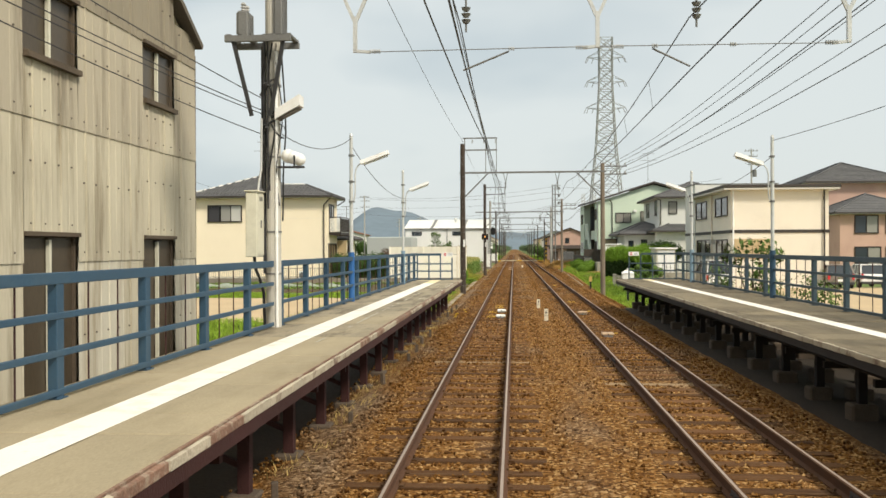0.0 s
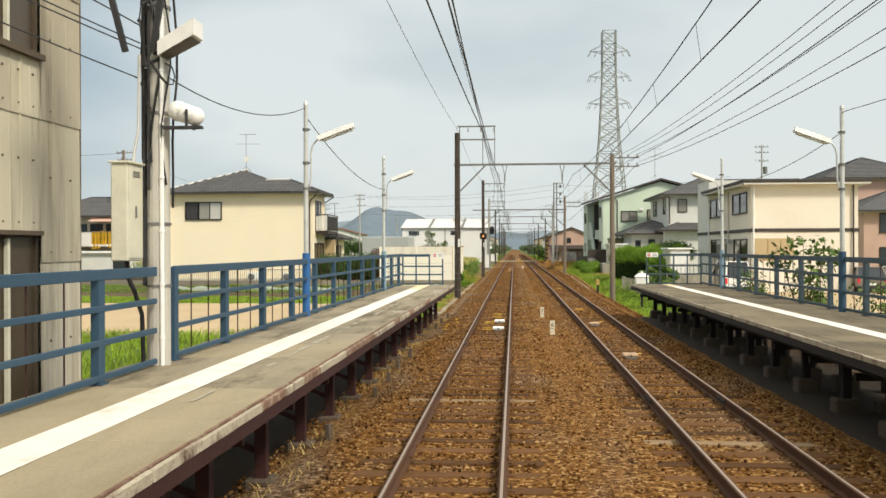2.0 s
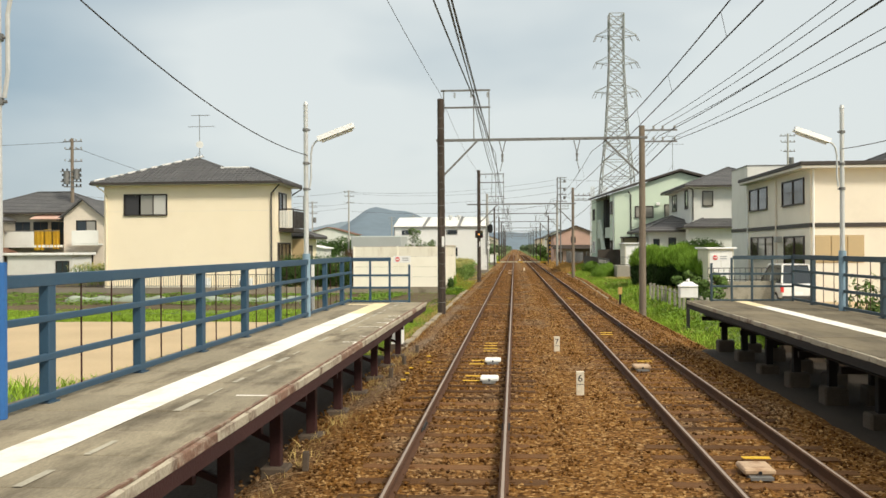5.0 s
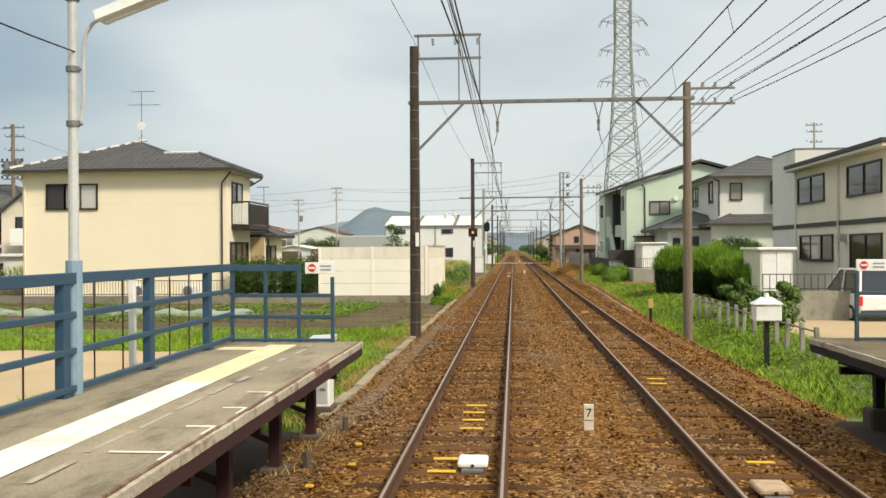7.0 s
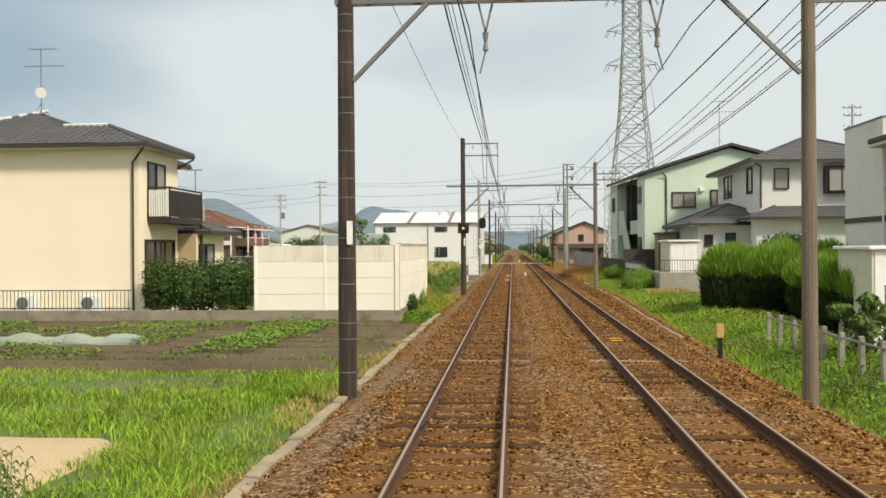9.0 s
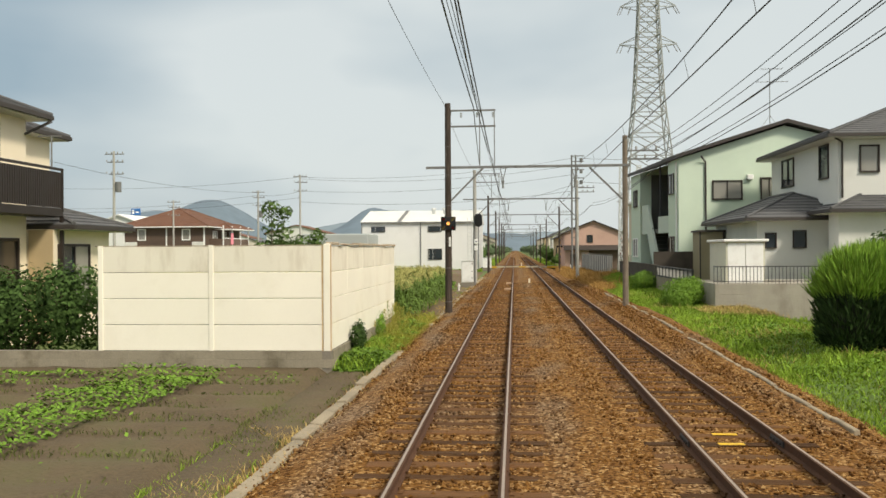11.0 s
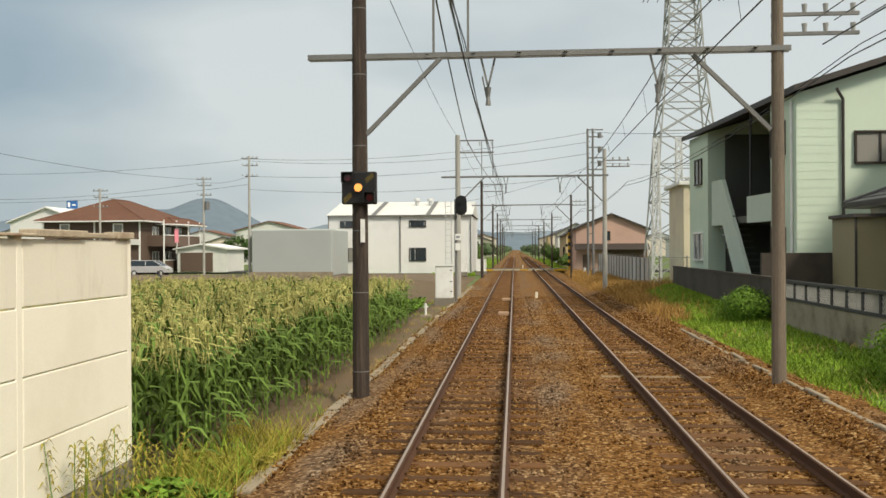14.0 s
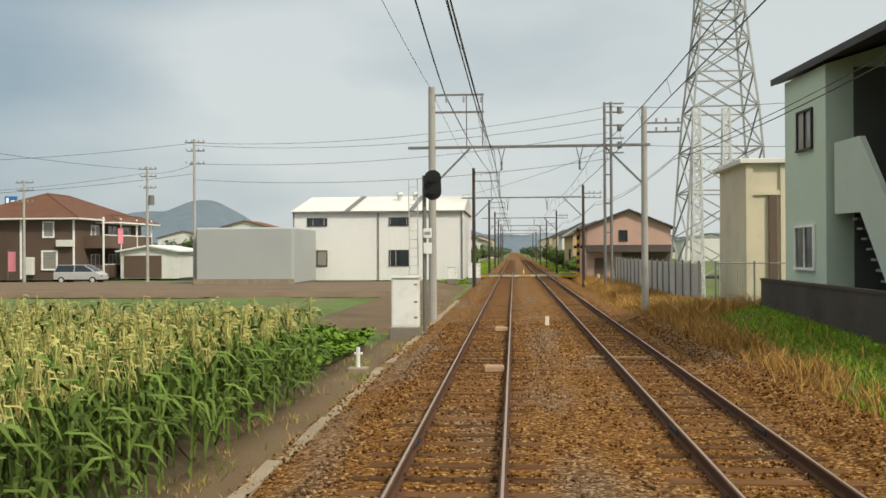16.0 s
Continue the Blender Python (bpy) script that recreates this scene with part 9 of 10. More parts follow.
blades("verge_tufts_east", 15000, (5.9, 9.0), (40, 84), -0.27, 0.24, 0.026, M_GRASS, "taller grass clumps in the east verge", 29, lambda x, y: 1.0 if noise.noise((x * 0.9, y * 0.55, 12)) > 0.16 else 0.02, zfun=bank_z)
blades("verge_straw_east", 3500, (5.7, 8.6), (40, 80), -0.27, 0.15, 0.022, M_DRYGRASS, "thin straw among the east verge grass", 30, lambda x, y: 0.8 if noise.noise((x * 0.7, y * 0.35, 21)) > 0.1 else 0.05, zfun=bank_z)
blades("verge_tufts_west", 6000, (-4.6, -2.7), (40, 59), -0.26, 0.27, 0.018, M_GRASS, "taller grass clumps in the west verge", 31, lambda x, y: 1.0 if noise.noise((x * 0.9, y * 0.5, 14)) > 0.14 else 0.02)
blades("plot_weeds", 26000, (-16, -3.6), (57, 68.4), -0.15, 0.07, 0.02, M_OLIVE, "thin olive weeds over the tilled plot", 32, lambda x, y: 0.9 if noise.noise((x * 0.3, y * 0.8, 17)) > 0.02 else 0.08)
blades("earth_weeds", 5000, (-4.0, -2.36), (60, 69.3), -0.2, 0.06, 0.016, M_OLIVE, "thin olive weeds on bare earth before the wall", 33, lambda x, y: 0.8 if noise.noise((x * 0.8, y * 0.6, 27)) > 0.0 else 0.06)
blades("grass_by_dirt", 6000, (-8, -4.2), (34, 46), -0.24, 0.18, 0.026, M_GRASS, "thin grass at the edge of the dirt lot", 13, patchy(0.7, 0.1))
blades("grass_east", 90000, (5.75, 9.2), (41, 88), -0.28, 0.10, 0.022, M_GRASS, "bright green grass along the east side", 4, patchy(0.45, 0.5), zfun=bank_z)
blades("grass_on_bank", 40000, (5.6, 8.0), (86, 119), -0.28, 0.13, 0.022, M_GRASS, "bright green grass on the bank", 26, lambda x, y: patchy(0.5, 0.6)(x, y) * (1.0 if y < 101 or x > 6.3 + 0.035 * (y - 101) + 0.5 * noise.noise((x, y * 0.5, 3)) else 0.04), zfun=bank_z)
blades("grass_garden", 14000, (9.0, 16), (64, 90), -0.26, 0.22, 0.03, M_GRASS, "grass between the gardens", 5, patchy(0.4, 0.3))
blades("dry_grass", 26000, (5.9, 8.7), (115, 168), -0.28, 0.62, 0.028, M_DRYWEED, "tall dry straw-coloured grass along the fence", 6, patchy(0.35, 0.5), zfun=bank_z)
blades("dry_shoulder_weeds", 26000, (5.15, 7.3), (99, 150), -0.28, 0.4, 0.022, M_DRYWEED, "orange-brown dry weeds between ballast and bank", 27, lambda x, y: (1.0 if x < 6.2 + 0.035 * (y - 101) + 0.5 * noise.noise((x, y * 0.5, 3)) and noise.noise((x * 0.8, y * 0.5, 6)) > -0.3 else 0.06) * min(1.0, (y - 97) / 10) * (0.25 if x < 5.5 else 1.0), zfun=bank_z)
blades("dry_tufts", 3500, (-2.4, -2.0), (40, 134), -0.16, 0.16, 0.016, M_DRYGRASS, "dry tufts at the ballast edge", 7, patchy(0.9, 0.1))
blades("far_verge_grass", 4000, (-8, -3.4), (163, 175), -0.26, 0.3, 0.04, M_GRASS, "grass along the far part of the line", 8, patchy(0.3, 0.2))
blades("far_verge_grass_east", 5000, (5.9, 10), (186, 300), -0.26, 0.4, 0.07, M_GRASS, "far grass along the east side", 9, patchy(0.3, 0.2))
blades("far_verge_grass_west", 5000, (-9, -2.6), (189, 300), -0.26, 0.4, 0.07, M_GRASS, "far grass along the west side", 10, patchy(0.3, 0.2))
blades("platform_foot_weeds", 1800, (-2.1, -1.6), (10, 39), -0.14, 0.18, 0.018, M_DRYGRASS, "straggling dry weeds at the platform foot", 11, patchy(0.6, 0.15))
blades("weeds_under_east_platform", 26000, (7.7, 9.4), (4, 44), -0.24, 0.75, 0.04, M_GRASS, "green weeds behind the opposite platform", 12, patchy(0.5, 0.4))


def leafy_patch(name, xr, yr, z, n, size, mat, label, seed, h=0.3, keep=None, zfun=None):
    g = np.random.default_rng(seed)
    x, y = g.uniform(*xr, n), g.uniform(*yr, n)
    if keep:
        k = np.array([keep(a, b) for a, b in zip(x, y)]) > g.uniform(0, 1, n)
        x, y = x[k], y[k]
        n = len(x)
    hz = h * (0.4 + 0.6 * np.array([noise.noise((a * 0.9, b * 0.9, 4)) for a, b in zip(x, y)])) * g.uniform(0.3, 1.0, n)
    p = np.stack([x, y, (z if zfun is None else np.array([zfun(a, b) for a, b in zip(x, y)])) + np.abs(hz) + 0.02], 1)
    s = size * g.uniform(0.6, 1.4, n)
    a = g.uniform(0, 2 * np.pi, n)
    tilt = g.uniform(-0.6, 0.6, n)
    u = np.stack([np.cos(a), np.sin(a), tilt], 1)
    t = np.stack([-np.sin(a), np.cos(a), g.uniform(-0.5, 0.5, n)], 1) * 0.6
    v = np.empty((n, 4, 3))
    v[:, 0] = p - u * s[:, None]; v[:, 1] = p + t * s[:, None]; v[:, 2] = p + u * s[:, None]; v[:, 3] = p - t * s[:, None]
    fs = (np.arange(n)[:, None] * 4 + np.array([[0, 1, 2, 3]])).tolist()
    return raw(name, v.reshape(-1, 3).tolist(), fs, mat, kind="stuff", label=label, category="weeds")


row = lambda x, y: 1.0 if (math.sin(y * 2 * math.pi / 1.3) > 0.1 and noise.noise((x * 0.25, y * 0.3, 9)) > -0.18 and (x < -9.0 or y > 66.8)) or (-7.6 < x < -5.2 - 0.08 * (68 - y) and noise.noise((x * 0.5, y * 0.4, 9)) > -0.3) else 0.01
leafy_patch("vegetable_rows", (-30, -3.6), (57.5, 68.6), -0.12, 72000, 0.042, M_WEED, "leafy green vegetable rows on dark soil", 20, 0.30, row)
leafy_patch("wall_weeds", (-3.33, -2.25), (69.4, 81.2), -0.24, 20000, 0.05, M_WEED, "leafy weeds along the foot of the panel wall", 21, 0.55, patchy(0.8, 0.4))
blades("wall_grass", 3000, (-3.34, -2.3), (69.4, 83), -0.25, 0.42, 0.02, M_GRASS, "rough grass along the panel wall", 17, patchy(0.7, 0.4))
blades("wall_straw", 5000, (-3.34, -2.2), (72, 84), -0.25, 0.45, 0.016, M_YELLOWWEED, "yellowing grass stalks along the panel wall", 18, patchy(0.6, 0.1))
blades("path_tufts", 6000, (-3.5, -2.3), (82, 135), -0.2, 0.14, 0.016, M_DRYGRASS, "dry tufts on the trodden strip", 19, lambda x, y: 0.9 if noise.noise((x * 1.4, y * 0.7, 6)) > 0.22 else 0.03)
blades("path_grass", 6000, (-3.5, -2.3), (82, 135), -0.2, 0.14, 0.016, M_GRASS, "green tufts on the trodden strip", 25, lambda x, y: 0.9 if noise.noise((x * 1.2, y * 0.6, 3)) > 0.24 else 0.03)
leafy_patch("yellow_weeds", (-3.3, -2.2), (74, 83), -0.22, 9000, 0.042, M_YELLOWWEED, "yellowing weeds along the panel wall", 22, 0.4, patchy(0.8, 0.2))
leafy_patch("bean_crop", (-12, -3.4), (105.0, 113.6), -0.17, 17000, 0.09, M_WEED, "low leafy green crop beyond the maize", 23, 0.95)
leafy_patch("verge_clover", (6.2, 8.3), (43, 78), -0.26, 8000, 0.035, M_WEED, "broad-leaved weeds in the east verge", 24, 0.28, patchy(0.5, 0.15), zfun=bank_z)


def maize():
    g = random.Random(31)
    vs, fs, ts, tf = [], [], [], []

    def leaf(out_v, out_f, x, y, z, a, length, rise, w):
        c, s = math.cos(a), math.sin(a)
        o = len(out_v)
        pr = ((0, 0, 0.6), (0.35, rise * 0.8, 1.0), (0.7, rise * 0.75, 0.8), (1.0, rise * 0.15, 0.12))
        for f, up, ww in pr:
            for sd in (-1, 1):
                out_v.append((x + c * f * length - s * sd * w * ww, y + s * f * length + c * sd * w * ww, z + up + (0.012 if sd > 0 else 0)))
        for i in range(3):
            out_f.append((o + 2 * i, o + 2 * i + 1, o + 2 * i + 3, o + 2 * i + 2))

    y = 81.6
    while y < 104.6:
        x = -3.2
        while x > -32:
            step = 0.24 if x > -11 else 0.36
            px, py = x + g.uniform(-0.08, 0.08), y + g.uniform(-0.1, 0.1)
            h = 1.62 * g.uniform(0.86, 1.1)
            z0 = -0.2
            lx, ly = g.uniform(-0.06, 0.06), g.uniform(-0.06, 0.06)
            o = len(vs)
            for k in range(3):
                a = 2.094 * k
                vs.append((px + 0.016 * math.cos(a), py + 0.016 * math.sin(a), z0))
            for k in range(3):
                a = 2.094 * k
                vs.append((px + lx + 0.008 * math.cos(a), py + ly + 0.008 * math.sin(a), z0 + h * 0.93))
            for k in range(3):
                fs.append((o + k, o + (k + 1) % 3, o + 3 + (k + 1) % 3, o + 3 + k))
            a0 = g.random() * 6.28
            nl = 10 if x > -11 else 6
            for k in range(nl):
                f = 0.12 + 0.78 * k / nl
                leaf(vs, fs, px + lx * f, py + ly * f, z0 + h * f, a0 + k * 2.6 + g.uniform(-0.5, 0.5), g.uniform(0.36, 0.62), g.uniform(0.1, 0.42), 0.027)
            for k in range(12 if x > -14 else 8):
                leaf(ts, tf, px + lx + g.uniform(-0.03, 0.03), py + ly + g.uniform(-0.03, 0.03), z0 + h * g.uniform(0.8, 0.92), g.random() * 6.28, g.uniform(0.06, 0.24), g.uniform(0.12, 0.34), 0.0065)
            x -= step
        y += 0.55
    raw("maize_plants", vs, fs, M_CORN, kind="stuff", label="dense green maize plants in rows", category="maize")
    raw("maize_tassel_tops", ts, tf, M_TASSEL, kind="stuff", label="pale yellow tassels on the maize tops", category="maize")


maize()

# pale row cover in the vegetable plot
r = thing("row_cover", "pale plastic row cover over a vegetable row", "row cover", (0, 61.6, -0.18))
vs, fs = [], []
rc = random.Random(3)
for i in range(61):
    x = -22 + 12.3 * i / 60
    hgt = 0.28 + 0.06 * math.sin(i * 0.9) + rc.uniform(-0.03, 0.03)
    for k in range(9):
        a = math.pi * k / 8
        vs.append((x, -math.cos(a) * 0.42 + rc.uniform(-0.015, 0.015), max(0.0, math.sin(a)) * hgt))
for i in range(60):
    for k in range(8):
        q = i * 9 + k
        fs.append((q, q + 9, q + 10, q + 1))
fs += [tuple(range(8, -1, -1)), tuple(range(540, 549))]
raw("sheet", vs, fs, material("milky_plastic", (0.25, 0.29, 0.23), 0.6, var=0.3, scale=4, fine=20, bump=0.2, stain=(0.35, 0.38, 0.33), stain_amt=0.6, stain_scale=1.5), r)
for i in range(0, 61, 10):
    bm = B()
    x = -22 + 12.3 * i / 60
    pts = [(x, -math.cos(math.pi * k / 8) * 0.43, math.sin(math.pi * k / 8) * 0.36) for k in range(9)]
    sweep_wire(bm, pts, 0.008)
    part("hoop", bm, M_STEEL, r)

# hedges, bushes and trees
g = random.Random(12)
def sprays(g, blobs, n, length, width, low, high):
    """Thin upright sprays on the outside of rough ellipsoids, between two shares of their height."""
    b = np.array(blobs)[g.integers(0, len(blobs), n)]
    a = g.uniform(0, 2 * np.pi, n)
    h = g.uniform(low, high, n) * 2 - 1
    ring = np.sqrt(np.clip(1 - h * h, 0.02, 1)) * g.uniform(0.8, 1.06, n)
    d = np.stack([np.cos(a) * ring, np.sin(a) * ring, h], 1)
    p = b[:, :3] + d * b[:, 3:]
    up = d * 0.55 + np.array([0, 0, 1.0]) + 0.28 * g.normal(size=(n, 3))
    up /= np.linalg.norm(up, axis=1)[:, None]
    sd = np.cross(up, g.normal(size=(n, 3)))
    sd /= np.linalg.norm(sd, axis=1)[:, None]
    ln = (length * g.uniform(0.5, 1.4, n))[:, None]
    v = np.empty((n, 4, 3))
    v[:, 0], v[:, 1], v[:, 2], v[:, 3] = p, p + up * ln * 0.45 + sd * width, p + up * ln, p + up * ln * 0.45 - sd * width
    return v.reshape(-1, 3).tolist(), (np.arange(n)[:, None] * 4 + np.array([[0, 1, 2, 3]])).tolist()


def juniper(x, y, z, blobs, n, label, seed):
    root = thing("juniper_hedge", label, "hedge", (x, y, z), group="junipers")
    g = np.random.default_rng(seed)
    # lower sprays take the shade-darkened old green, upper ones the bright tips
    raw("shaded_old_growth", *sprays(g, blobs, n, 0.22, 0.022, 0.0, 0.70), M_JUNIPER, root)
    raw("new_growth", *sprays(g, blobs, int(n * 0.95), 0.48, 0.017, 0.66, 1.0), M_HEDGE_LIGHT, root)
    bm = B()
    for c in blobs:
        rod(bm, (c[0] * 0.9, c[1] * 0.9, 0), (c[0], c[1], c[2] + c[5] * 0.6), 0.05, 0.015, n=6)
    part("trunk", bm, M_BARK, root)
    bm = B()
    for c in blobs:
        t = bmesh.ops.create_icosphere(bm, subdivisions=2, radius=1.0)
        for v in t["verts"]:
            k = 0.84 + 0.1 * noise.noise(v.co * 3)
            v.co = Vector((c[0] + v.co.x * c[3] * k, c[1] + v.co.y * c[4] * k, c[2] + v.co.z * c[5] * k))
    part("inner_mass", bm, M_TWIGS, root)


# near-black core colour puts in the shade between the sprays
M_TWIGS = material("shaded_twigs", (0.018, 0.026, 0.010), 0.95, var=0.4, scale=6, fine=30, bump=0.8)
jb = []
for k in range(8):
    jb.append((-2.25 + 0.56 * k, 0.15 * (k % 3) + g.uniform(-0.1, 0.2), 1.0 + g.uniform(-0.12, 0.2), 0.58, 0.85, 1.0 + g.uniform(-0.08, 0.1)))
    jb.append((-2.0 + 0.56 * k, 1.3 + g.uniform(-0.2, 0.3), 0.98 + g.uniform(-0.05, 0.2), 0.62, 0.85, 1.1 + g.uniform(-0.05, 0.12)))
jb += [(0.35, -1.9, 1.0, 0.75, 0.8, 0.95), (-0.15, -3.2, 0.9, 0.6, 0.7, 0.85), (0.1, -4.6, 0.95, 0.55, 0.7, 0.95), (-0.1, -6.0, 0.9, 0.5, 0.6, 0.85), (0.0, -7.1, 0.8, 0.42, 0.5, 0.8)]
juniper(10.28, 69.9, -0.1, jb, 62000, "dense clipped juniper hedge with bright green tips", 41)
bush("hedge", -11.2, 70.7, -0.2, [(-1.8 + 0.5 * k, g.uniform(-0.3, 0.3), 1.25 + g.uniform(-0.1, 0.15), 0.55, 0.7, 1.1) for k in range(8)], 15000, 0.06, M_HEDGE, "dark green garden hedge behind the block wall", "hedge", 42)
bush("shrub", -9.3, 72.2, -0.2, [(0, 0, 2.0, 0.6, 0.6, 0.7), (0.3, 0.2, 1.2, 0.5, 0.5, 0.7)], 3500, 0.055, M_REDLEAF := material("russet_leaves", (0.10, 0.055, 0.03), 0.8, var=0.3, bump=0, island_var=1.0), "russet-leaved garden shrub behind the wall", "shrub", 43)
bush("young_tree", -5.5, 72.6, -0.2, [(0, 0, 3.3, 0.4, 0.35, 0.3), (-0.25, 0.1, 2.75, 0.4, 0.4, 0.25), (0.3, 0, 3.0, 0.3, 0.3, 0.3), (-0.05, 0, 3.75, 0.25, 0.22, 0.3), (0.3, 0.1, 3.65, 0.2, 0.2, 0.2)], 620, 0.06, M_TREE, "slender young tree behind the panel wall", "tree", 44, 0.035)
bush("young_tree", -4.6, 72.4, -0.2, [(0, 0, 2.75, 0.4, 0.4, 0.35), (0.3, 0, 2.9, 0.25, 0.3, 0.35), (-0.3, 0.1, 2.6, 0.35, 0.3, 0.3)], 800, 0.055, M_TREE, "low young tree behind the panel wall", "tree", 45, 0.035)
bush("fig_bush", 8.05, 29.3, -0.25, [(0, 0, 2.75, 0.7, 0.6, 0.28), (0.6, 0.1, 2.45, 0.5, 0.5, 0.3), (-0.55, 0.1, 2.4, 0.45, 0.5, 0.3), (0.1, -0.2, 2.0, 0.6, 0.5, 0.3), (0.3, 0.1, 1.3, 0.4, 0.4, 0.4)], 520, 0.085, M_TREE, "sparse large-leaved shrub behind the opposite railing", "shrub", 46, 0.035)
bush("garden_tree", 13.4, 80.0, -0.2, [(0, 0, 2.6, 1.5, 1.2, 0.7), (0.8, 0.2, 2.2, 1.0, 0.9, 0.7), (-0.9, 0, 2.1, 0.9, 0.9, 0.7), (0, 0, 1.2, 0.8, 0.8, 0.9)], 9000, 0.08, M_HEDGE, "spreading dark garden tree before the white house", "tree", 47, 0.09)
bush("verge_bush", 7.3, 86.5, 0.05, [(0, 0, 0.6, 0.9, 1.2, 0.65), (0.5, 1.0, 0.7, 0.7, 0.8, 0.6), (-0.3, -0.8, 0.4, 0.6, 0.7, 0.5)], 14000, 0.04, M_WEED, "bright green bush in the east verge", "bush", 48)
bush("verge_bush", 7.5, 98.5, 0.2, [(0, 0, 0.5, 0.9, 1.0, 0.55), (0.2, 0.9, 0.6, 0.6, 0.7, 0.5)], 9000, 0.04, M_WEED, "low bright green bush before the dark wall", "bush", 49)
def tall_weed(x, y, z, stems, h, label, seed, leaf=M_TREE):
    """Upright stems set all round with narrow drooping leaves."""
    g = random.Random(seed)
    root = thing("tall_weed", label, "weed", (x, y, z), group="tall weeds")
    vs, fs = [], []
    bm = B()
    for k in range(stems):
        bx, by = g.uniform(-0.13, 0.13), g.uniform(-0.13, 0.13)
        top = Vector((bx * 1.9 + g.uniform(-0.05, 0.05), by * 1.9, h * g.uniform(0.72, 1.0)))
        foot = Vector((bx, by, 0))
        rod(bm, foot, top, 0.008, 0.003, n=5)
        for m in range(46):
            f = 0.1 + 0.9 * m / 46
            p = foot.lerp(top, f)
            a = m * 2.4 + g.uniform(-0.3, 0.3)
            ln = (0.17 - 0.07 * f) * g.uniform(0.75, 1.2)
            d, e = Vector((math.cos(a), math.sin(a), 0)), Vector((-math.sin(a), math.cos(a), 0)) * 0.011
            mid, tip = p + d * ln * 0.55 + Vector((0, 0, 0.035)), p + d * ln - Vector((0, 0, 0.03))
            o = len(vs)
            vs.extend([tuple(p), tuple(mid + e), tuple(tip), tuple(mid - e)])
            fs.append((o, o + 1, o + 2, o + 3))
    raw("leaves", vs, fs, leaf, root)
    tagged(part("stems", bm, M_WEED, root), kind="stuff")


tall_weed(-3.36, 43.3, -0.26, 12, 1.26, "tall feathery green weed in the verge", 53)
tall_weed(-3.0, 43.9, -0.26, 8, 0.9, "lower feathery weed beside a taller one", 54)
for i, (x, y, h) in enumerate(((-3.2, 76.0, 0.75), (-3.22, 77.4, 0.95), (-3.18, 78.8, 1.15), (-3.22, 79.7, 1.0), (-3.1, 80.6, 0.8), (-2.9, 78.2, 0.6))):
    tall_weed(x, y, -0.24, 5, h, "spindly yellowing weed against the panel wall", 90 + i, M_YELLOWWEED)
bush("wall_shrub", -3.15, 71.8, -0.25, [(0, 0, 0.55, 0.2, 0.3, 0.45)], 900, 0.045, M_HEDGE, "small dark shrub against the panel wall", "shrub", 50, 0.02)
bush("wall_shrub", -3.1, 75.2, -0.25, [(0, 0, 0.5, 0.15, 0.2, 0.5)], 350, 0.045, M_WEED, "spindly shrub against the panel wall", "shrub", 51, 0.02)
bush("garden_bush", 8.05, 56.3, 0.0, [(0, 0, 0.55, 0.5, 0.8, 0.4), (0.4, 0.5, 1.0, 0.35, 0.4, 0.3), (-0.25, 0.9, 1.05, 0.25, 0.4, 0.2), (0.55, -0.4, 0.8, 0.3, 0.4, 0.25), (-0.3, -0.5, 0.9, 0.22, 0.3, 0.18), (0.1, 0.2, 1.3, 0.2, 0.25, 0.15)], 1500, 0.085, M_TREE, "loose leafy bush behind the low fence", "bush", 54)
bush("garden_bush", 8.6, 53.2, -0.1, [(0, 0, 0.6, 0.45, 0.7, 0.5), (0.3, 0.4, 1.15, 0.3, 0.4, 0.3), (-0.3, -0.4, 0.6, 0.35, 0.5, 0.4), (0.0, 0.1, 1.4, 0.2, 0.25, 0.15), (-0.35, 0.3, 1.1, 0.2, 0.3, 0.16)], 1500, 0.085, M_TREE, "leafy bush beside the low fence", "bush", 52)
for i, (x, y, r) in enumerate(((9.0, 14, 0.8), (9.2, 20, 0.9), (9.0, 26.5, 0.9), (9.3, 33, 0.8), (9.0, 38.5, 0.7))):
    bush("platform_bush", x, y, -0.25, [(0, 0, 1.2, r, r, 0.9), (0.4, 0.7, 0.9, r * 0.7, r * 0.7, 0.7)], 1100, 0.06, M_TREE, "leafy weeds and shrubs behind the opposite platform", "bush", 60 + i)
for i, (x, y, h) in enumerate(((-6.5, 193, 3.2), (-7.5, 202, 3.8), (-6.0, 214, 3.0), (-7.5, 232, 4.2), (-7.0, 250, 3.6), (7.9, 190, 2.2), (7.6, 218, 3.0), (8.0, 246, 3.5), (-9, 262, 4.5), (8.4, 284, 4.0), (-8.5, 300, 4.5))):
    bush("lineside_tree", x, y, -0.25, [(0, 0, h * 0.6, 1.3, 1.5, h * 0.38), (0.6, 0.9, h * 0.45, 1.0, 1.2, h * 0.3), (-0.7, -0.6, h * 0.5, 1.0, 1.0, h * 0.3)], 2400, 0.16, M_TREE, "distant leafy tree beside the line", "tree", 80 + i, 0.1)
for i, (x, y, h) in enumerate(((-36, 192, 5.0), (-33, 196, 5.5), (-29, 200, 4.8), (-26, 195, 4.2), (-48, 120, 4), (-40, 116, 3.5))):
    bush("tree", x, y, -0.25, [(0, 0, h * 0.62, 2.2, 2.0, h * 0.36), (1.5, 0.4, h * 0.5, 1.6, 1.5, h * 0.3), (-1.5, 0, h * 0.5, 1.5, 1.5, h * 0.3)], 2600, 0.2, M_HEDGE, "dark leafy tree beyond the houses", "tree", 100 + i, 0.14)


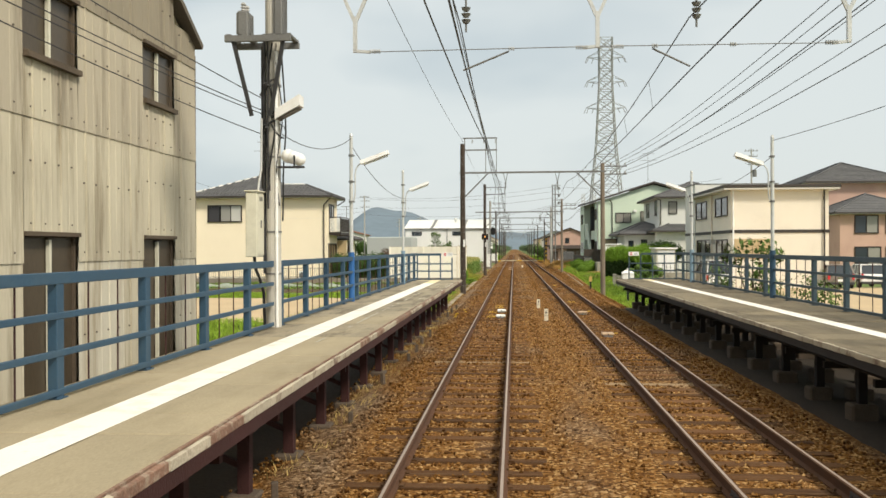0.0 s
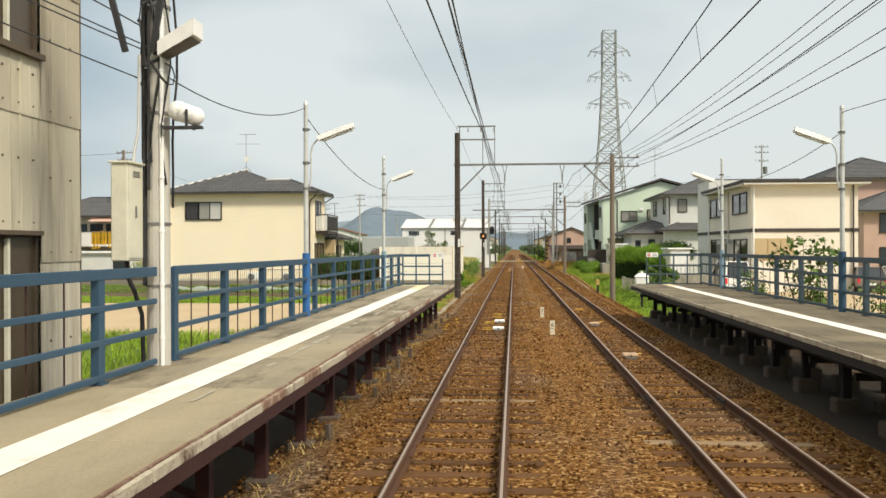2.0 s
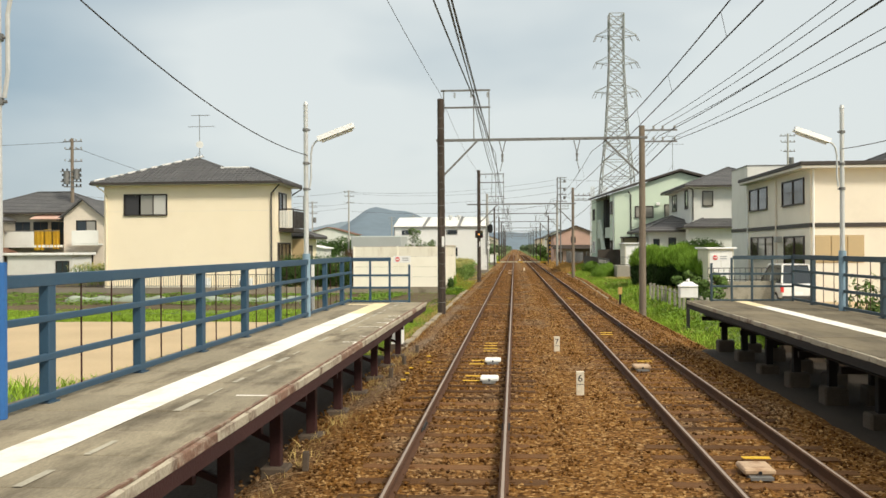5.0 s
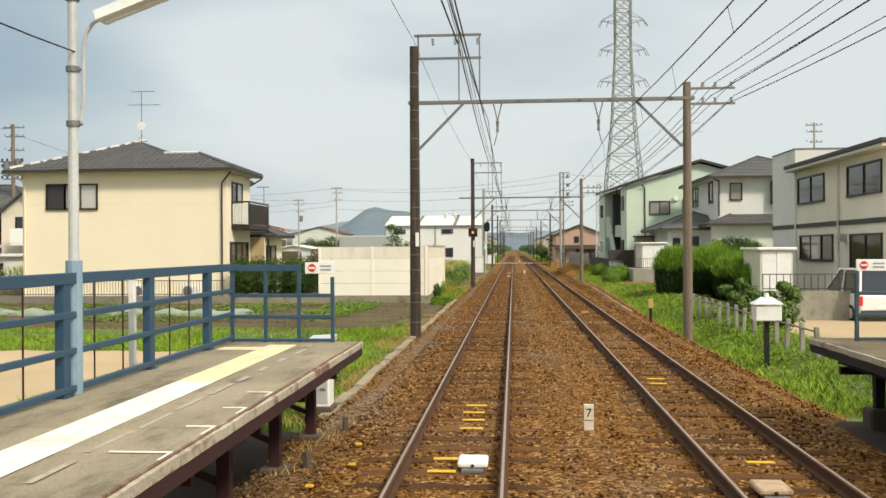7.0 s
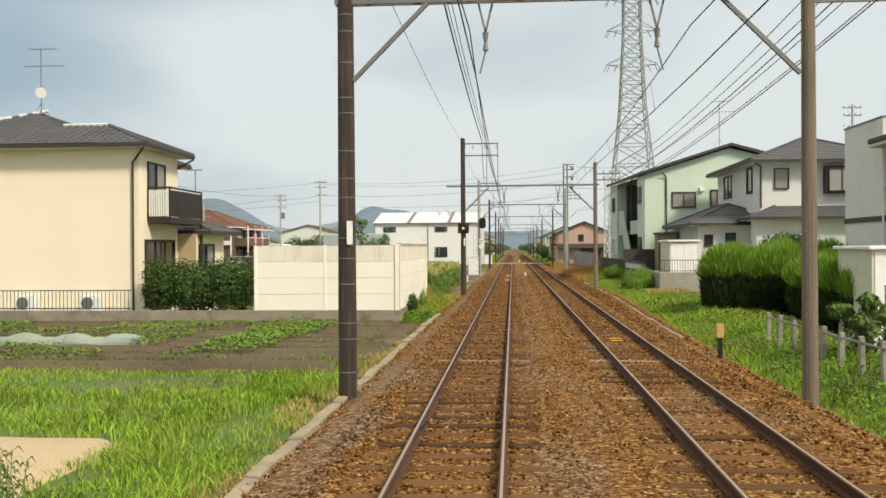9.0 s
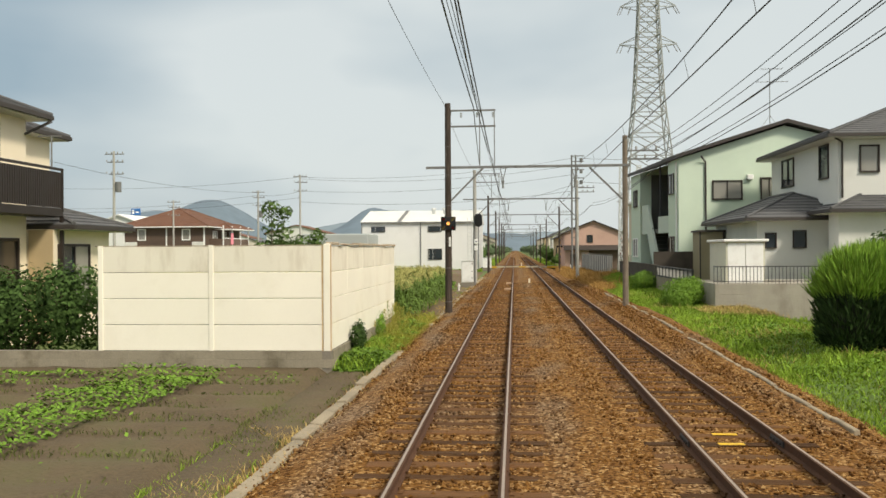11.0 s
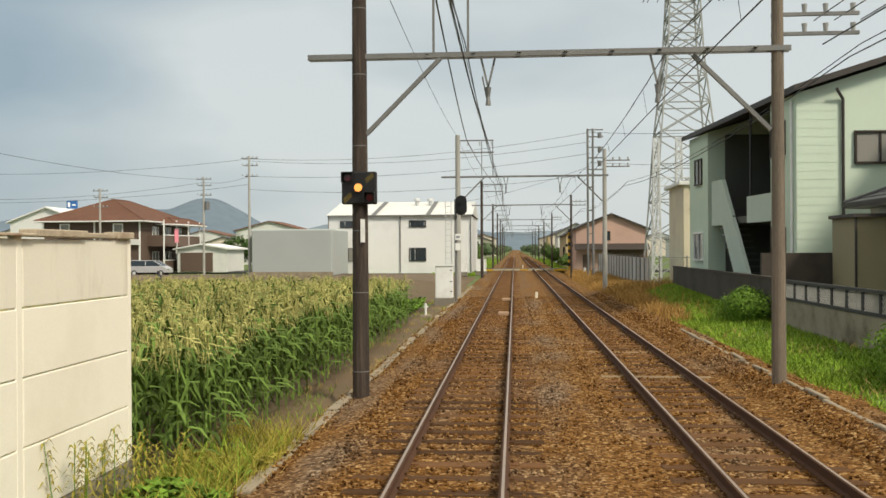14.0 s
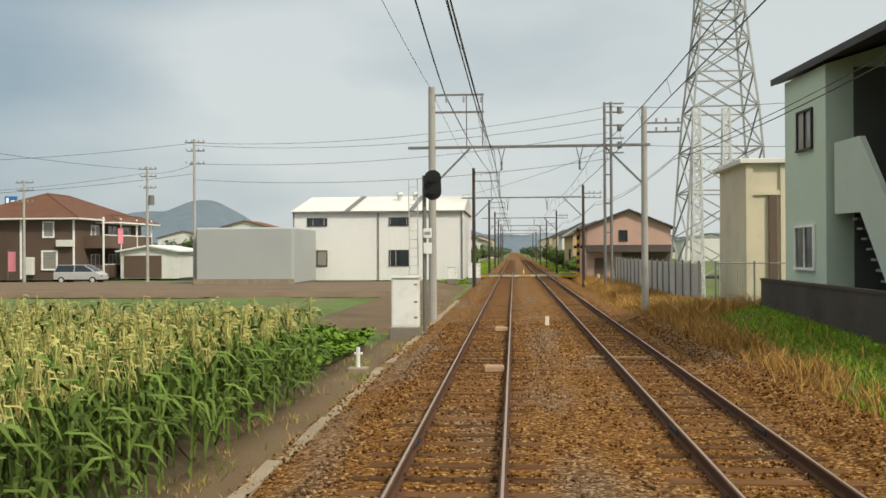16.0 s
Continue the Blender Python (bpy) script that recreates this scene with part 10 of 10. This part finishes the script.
# far houses and trees on both sides of the line
tg = random.Random(77)
# leaf green paled and blued to hold the haze of distance
M_FARWOOD = material("haze_tinted_far_leaves", (0.10, 0.145, 0.07), 0.9, var=0.3, scale=1.0, fine=8, bump=0, island_var=1.0)
for i in range(34):
    side = -1 if i % 2 else 1
    yy = 345 + 16 * i + tg.uniform(-5, 5)
    xx = side * (11 + tg.uniform(0, 10) + (yy - 345) * 0.02) + 1.7
    ww, hh = tg.uniform(7, 11), tg.uniform(4.6, 6.4)
    h = gable_house("far_house", "far gabled house beside the line", xx - ww / 2, xx + ww / 2, yy, yy + 12, -0.3, hh, hh + 1.8, tg.choice((M_WALLWHITE, M_BEIGE_GREY, M_WALLWHITE, M_DRAB)), tg.choice((M_ROOF, M_ROOF, M_ROOF_BROWN)))
    h["group"] = "far houses"
    win(h, "S", yy, xx - 2.2, xx - 0.6, 3.0, 4.2, 2)
vs, fs = [], []
lg = np.random.default_rng(9)
cs, rs = [], []
for i in range(150):
    side = -1 if i % 2 else 1
    yy = 310 + tg.uniform(0, 900)
    cs.append((1.7 + side * (7.5 + tg.uniform(0, 1) ** 2 * 130), yy, tg.uniform(1.0, 3.0)))
    rs.append((tg.uniform(2, 6), tg.uniform(2, 6), tg.uniform(1.5, 3.6)))
vs, fs = leaves(lg, cs, rs, 42000, 0.55)
raw("far_trees", vs, fs, M_FARWOOD, kind="stuff", label="far tree clumps beside the line", category="trees")
# rows of roofs further out on the plain
for i in range(40):
    side = -1 if i % 3 else 1
    yy = 230 + tg.uniform(0, 330)
    xx = side * tg.uniform(26, 160)
    ww, hh = tg.uniform(8, 14), tg.uniform(3.6, 6.2)
    h = gable_house("far_house", "far gabled house out on the plain", xx - ww / 2, xx + ww / 2, yy, yy + 10, -0.3, hh, hh + 1.7, tg.choice((M_WALLWHITE, M_BEIGE_GREY, M_WALLWHITE, M_DRAB)), tg.choice((M_ROOF, M_ROOF, M_ROOF_BROWN)))
    h["group"] = "far houses"


# ---- hills ----
def hills(name, dist, peaks, mat, label, seed, x0, x1):
    vs, fs = [], []
    n = 220
    for i in range(n + 1):
        x = x0 + (x1 - x0) * i / n
        h = 4.0
        for c, wd, ht in peaks:
            t = (x - c) / wd
            h += ht * math.exp(-abs(t) ** 2.6)
        h += 0.05 * h * noise.noise((x * 0.02, seed, 0)) + 1.2 * noise.noise((x * 0.09, seed, 1))
        for k, f in enumerate((0.0, 0.35, 0.7, 1.0)):
            vs.append((x, dist + 260 * f, -0.5 + h * (1 - (1 - f) ** 1.5) if k else -0.5))
        vs.append((x, dist + 700, -0.5))
    for i in range(n):
        for k in range(4):
            a = i * 5 + k
            fs.append((a, a + 5, a + 6, a + 1))
    return raw(name, vs, fs, mat, kind="structure", label=label, category="hill", smooth=True)


D1 = 1500.0
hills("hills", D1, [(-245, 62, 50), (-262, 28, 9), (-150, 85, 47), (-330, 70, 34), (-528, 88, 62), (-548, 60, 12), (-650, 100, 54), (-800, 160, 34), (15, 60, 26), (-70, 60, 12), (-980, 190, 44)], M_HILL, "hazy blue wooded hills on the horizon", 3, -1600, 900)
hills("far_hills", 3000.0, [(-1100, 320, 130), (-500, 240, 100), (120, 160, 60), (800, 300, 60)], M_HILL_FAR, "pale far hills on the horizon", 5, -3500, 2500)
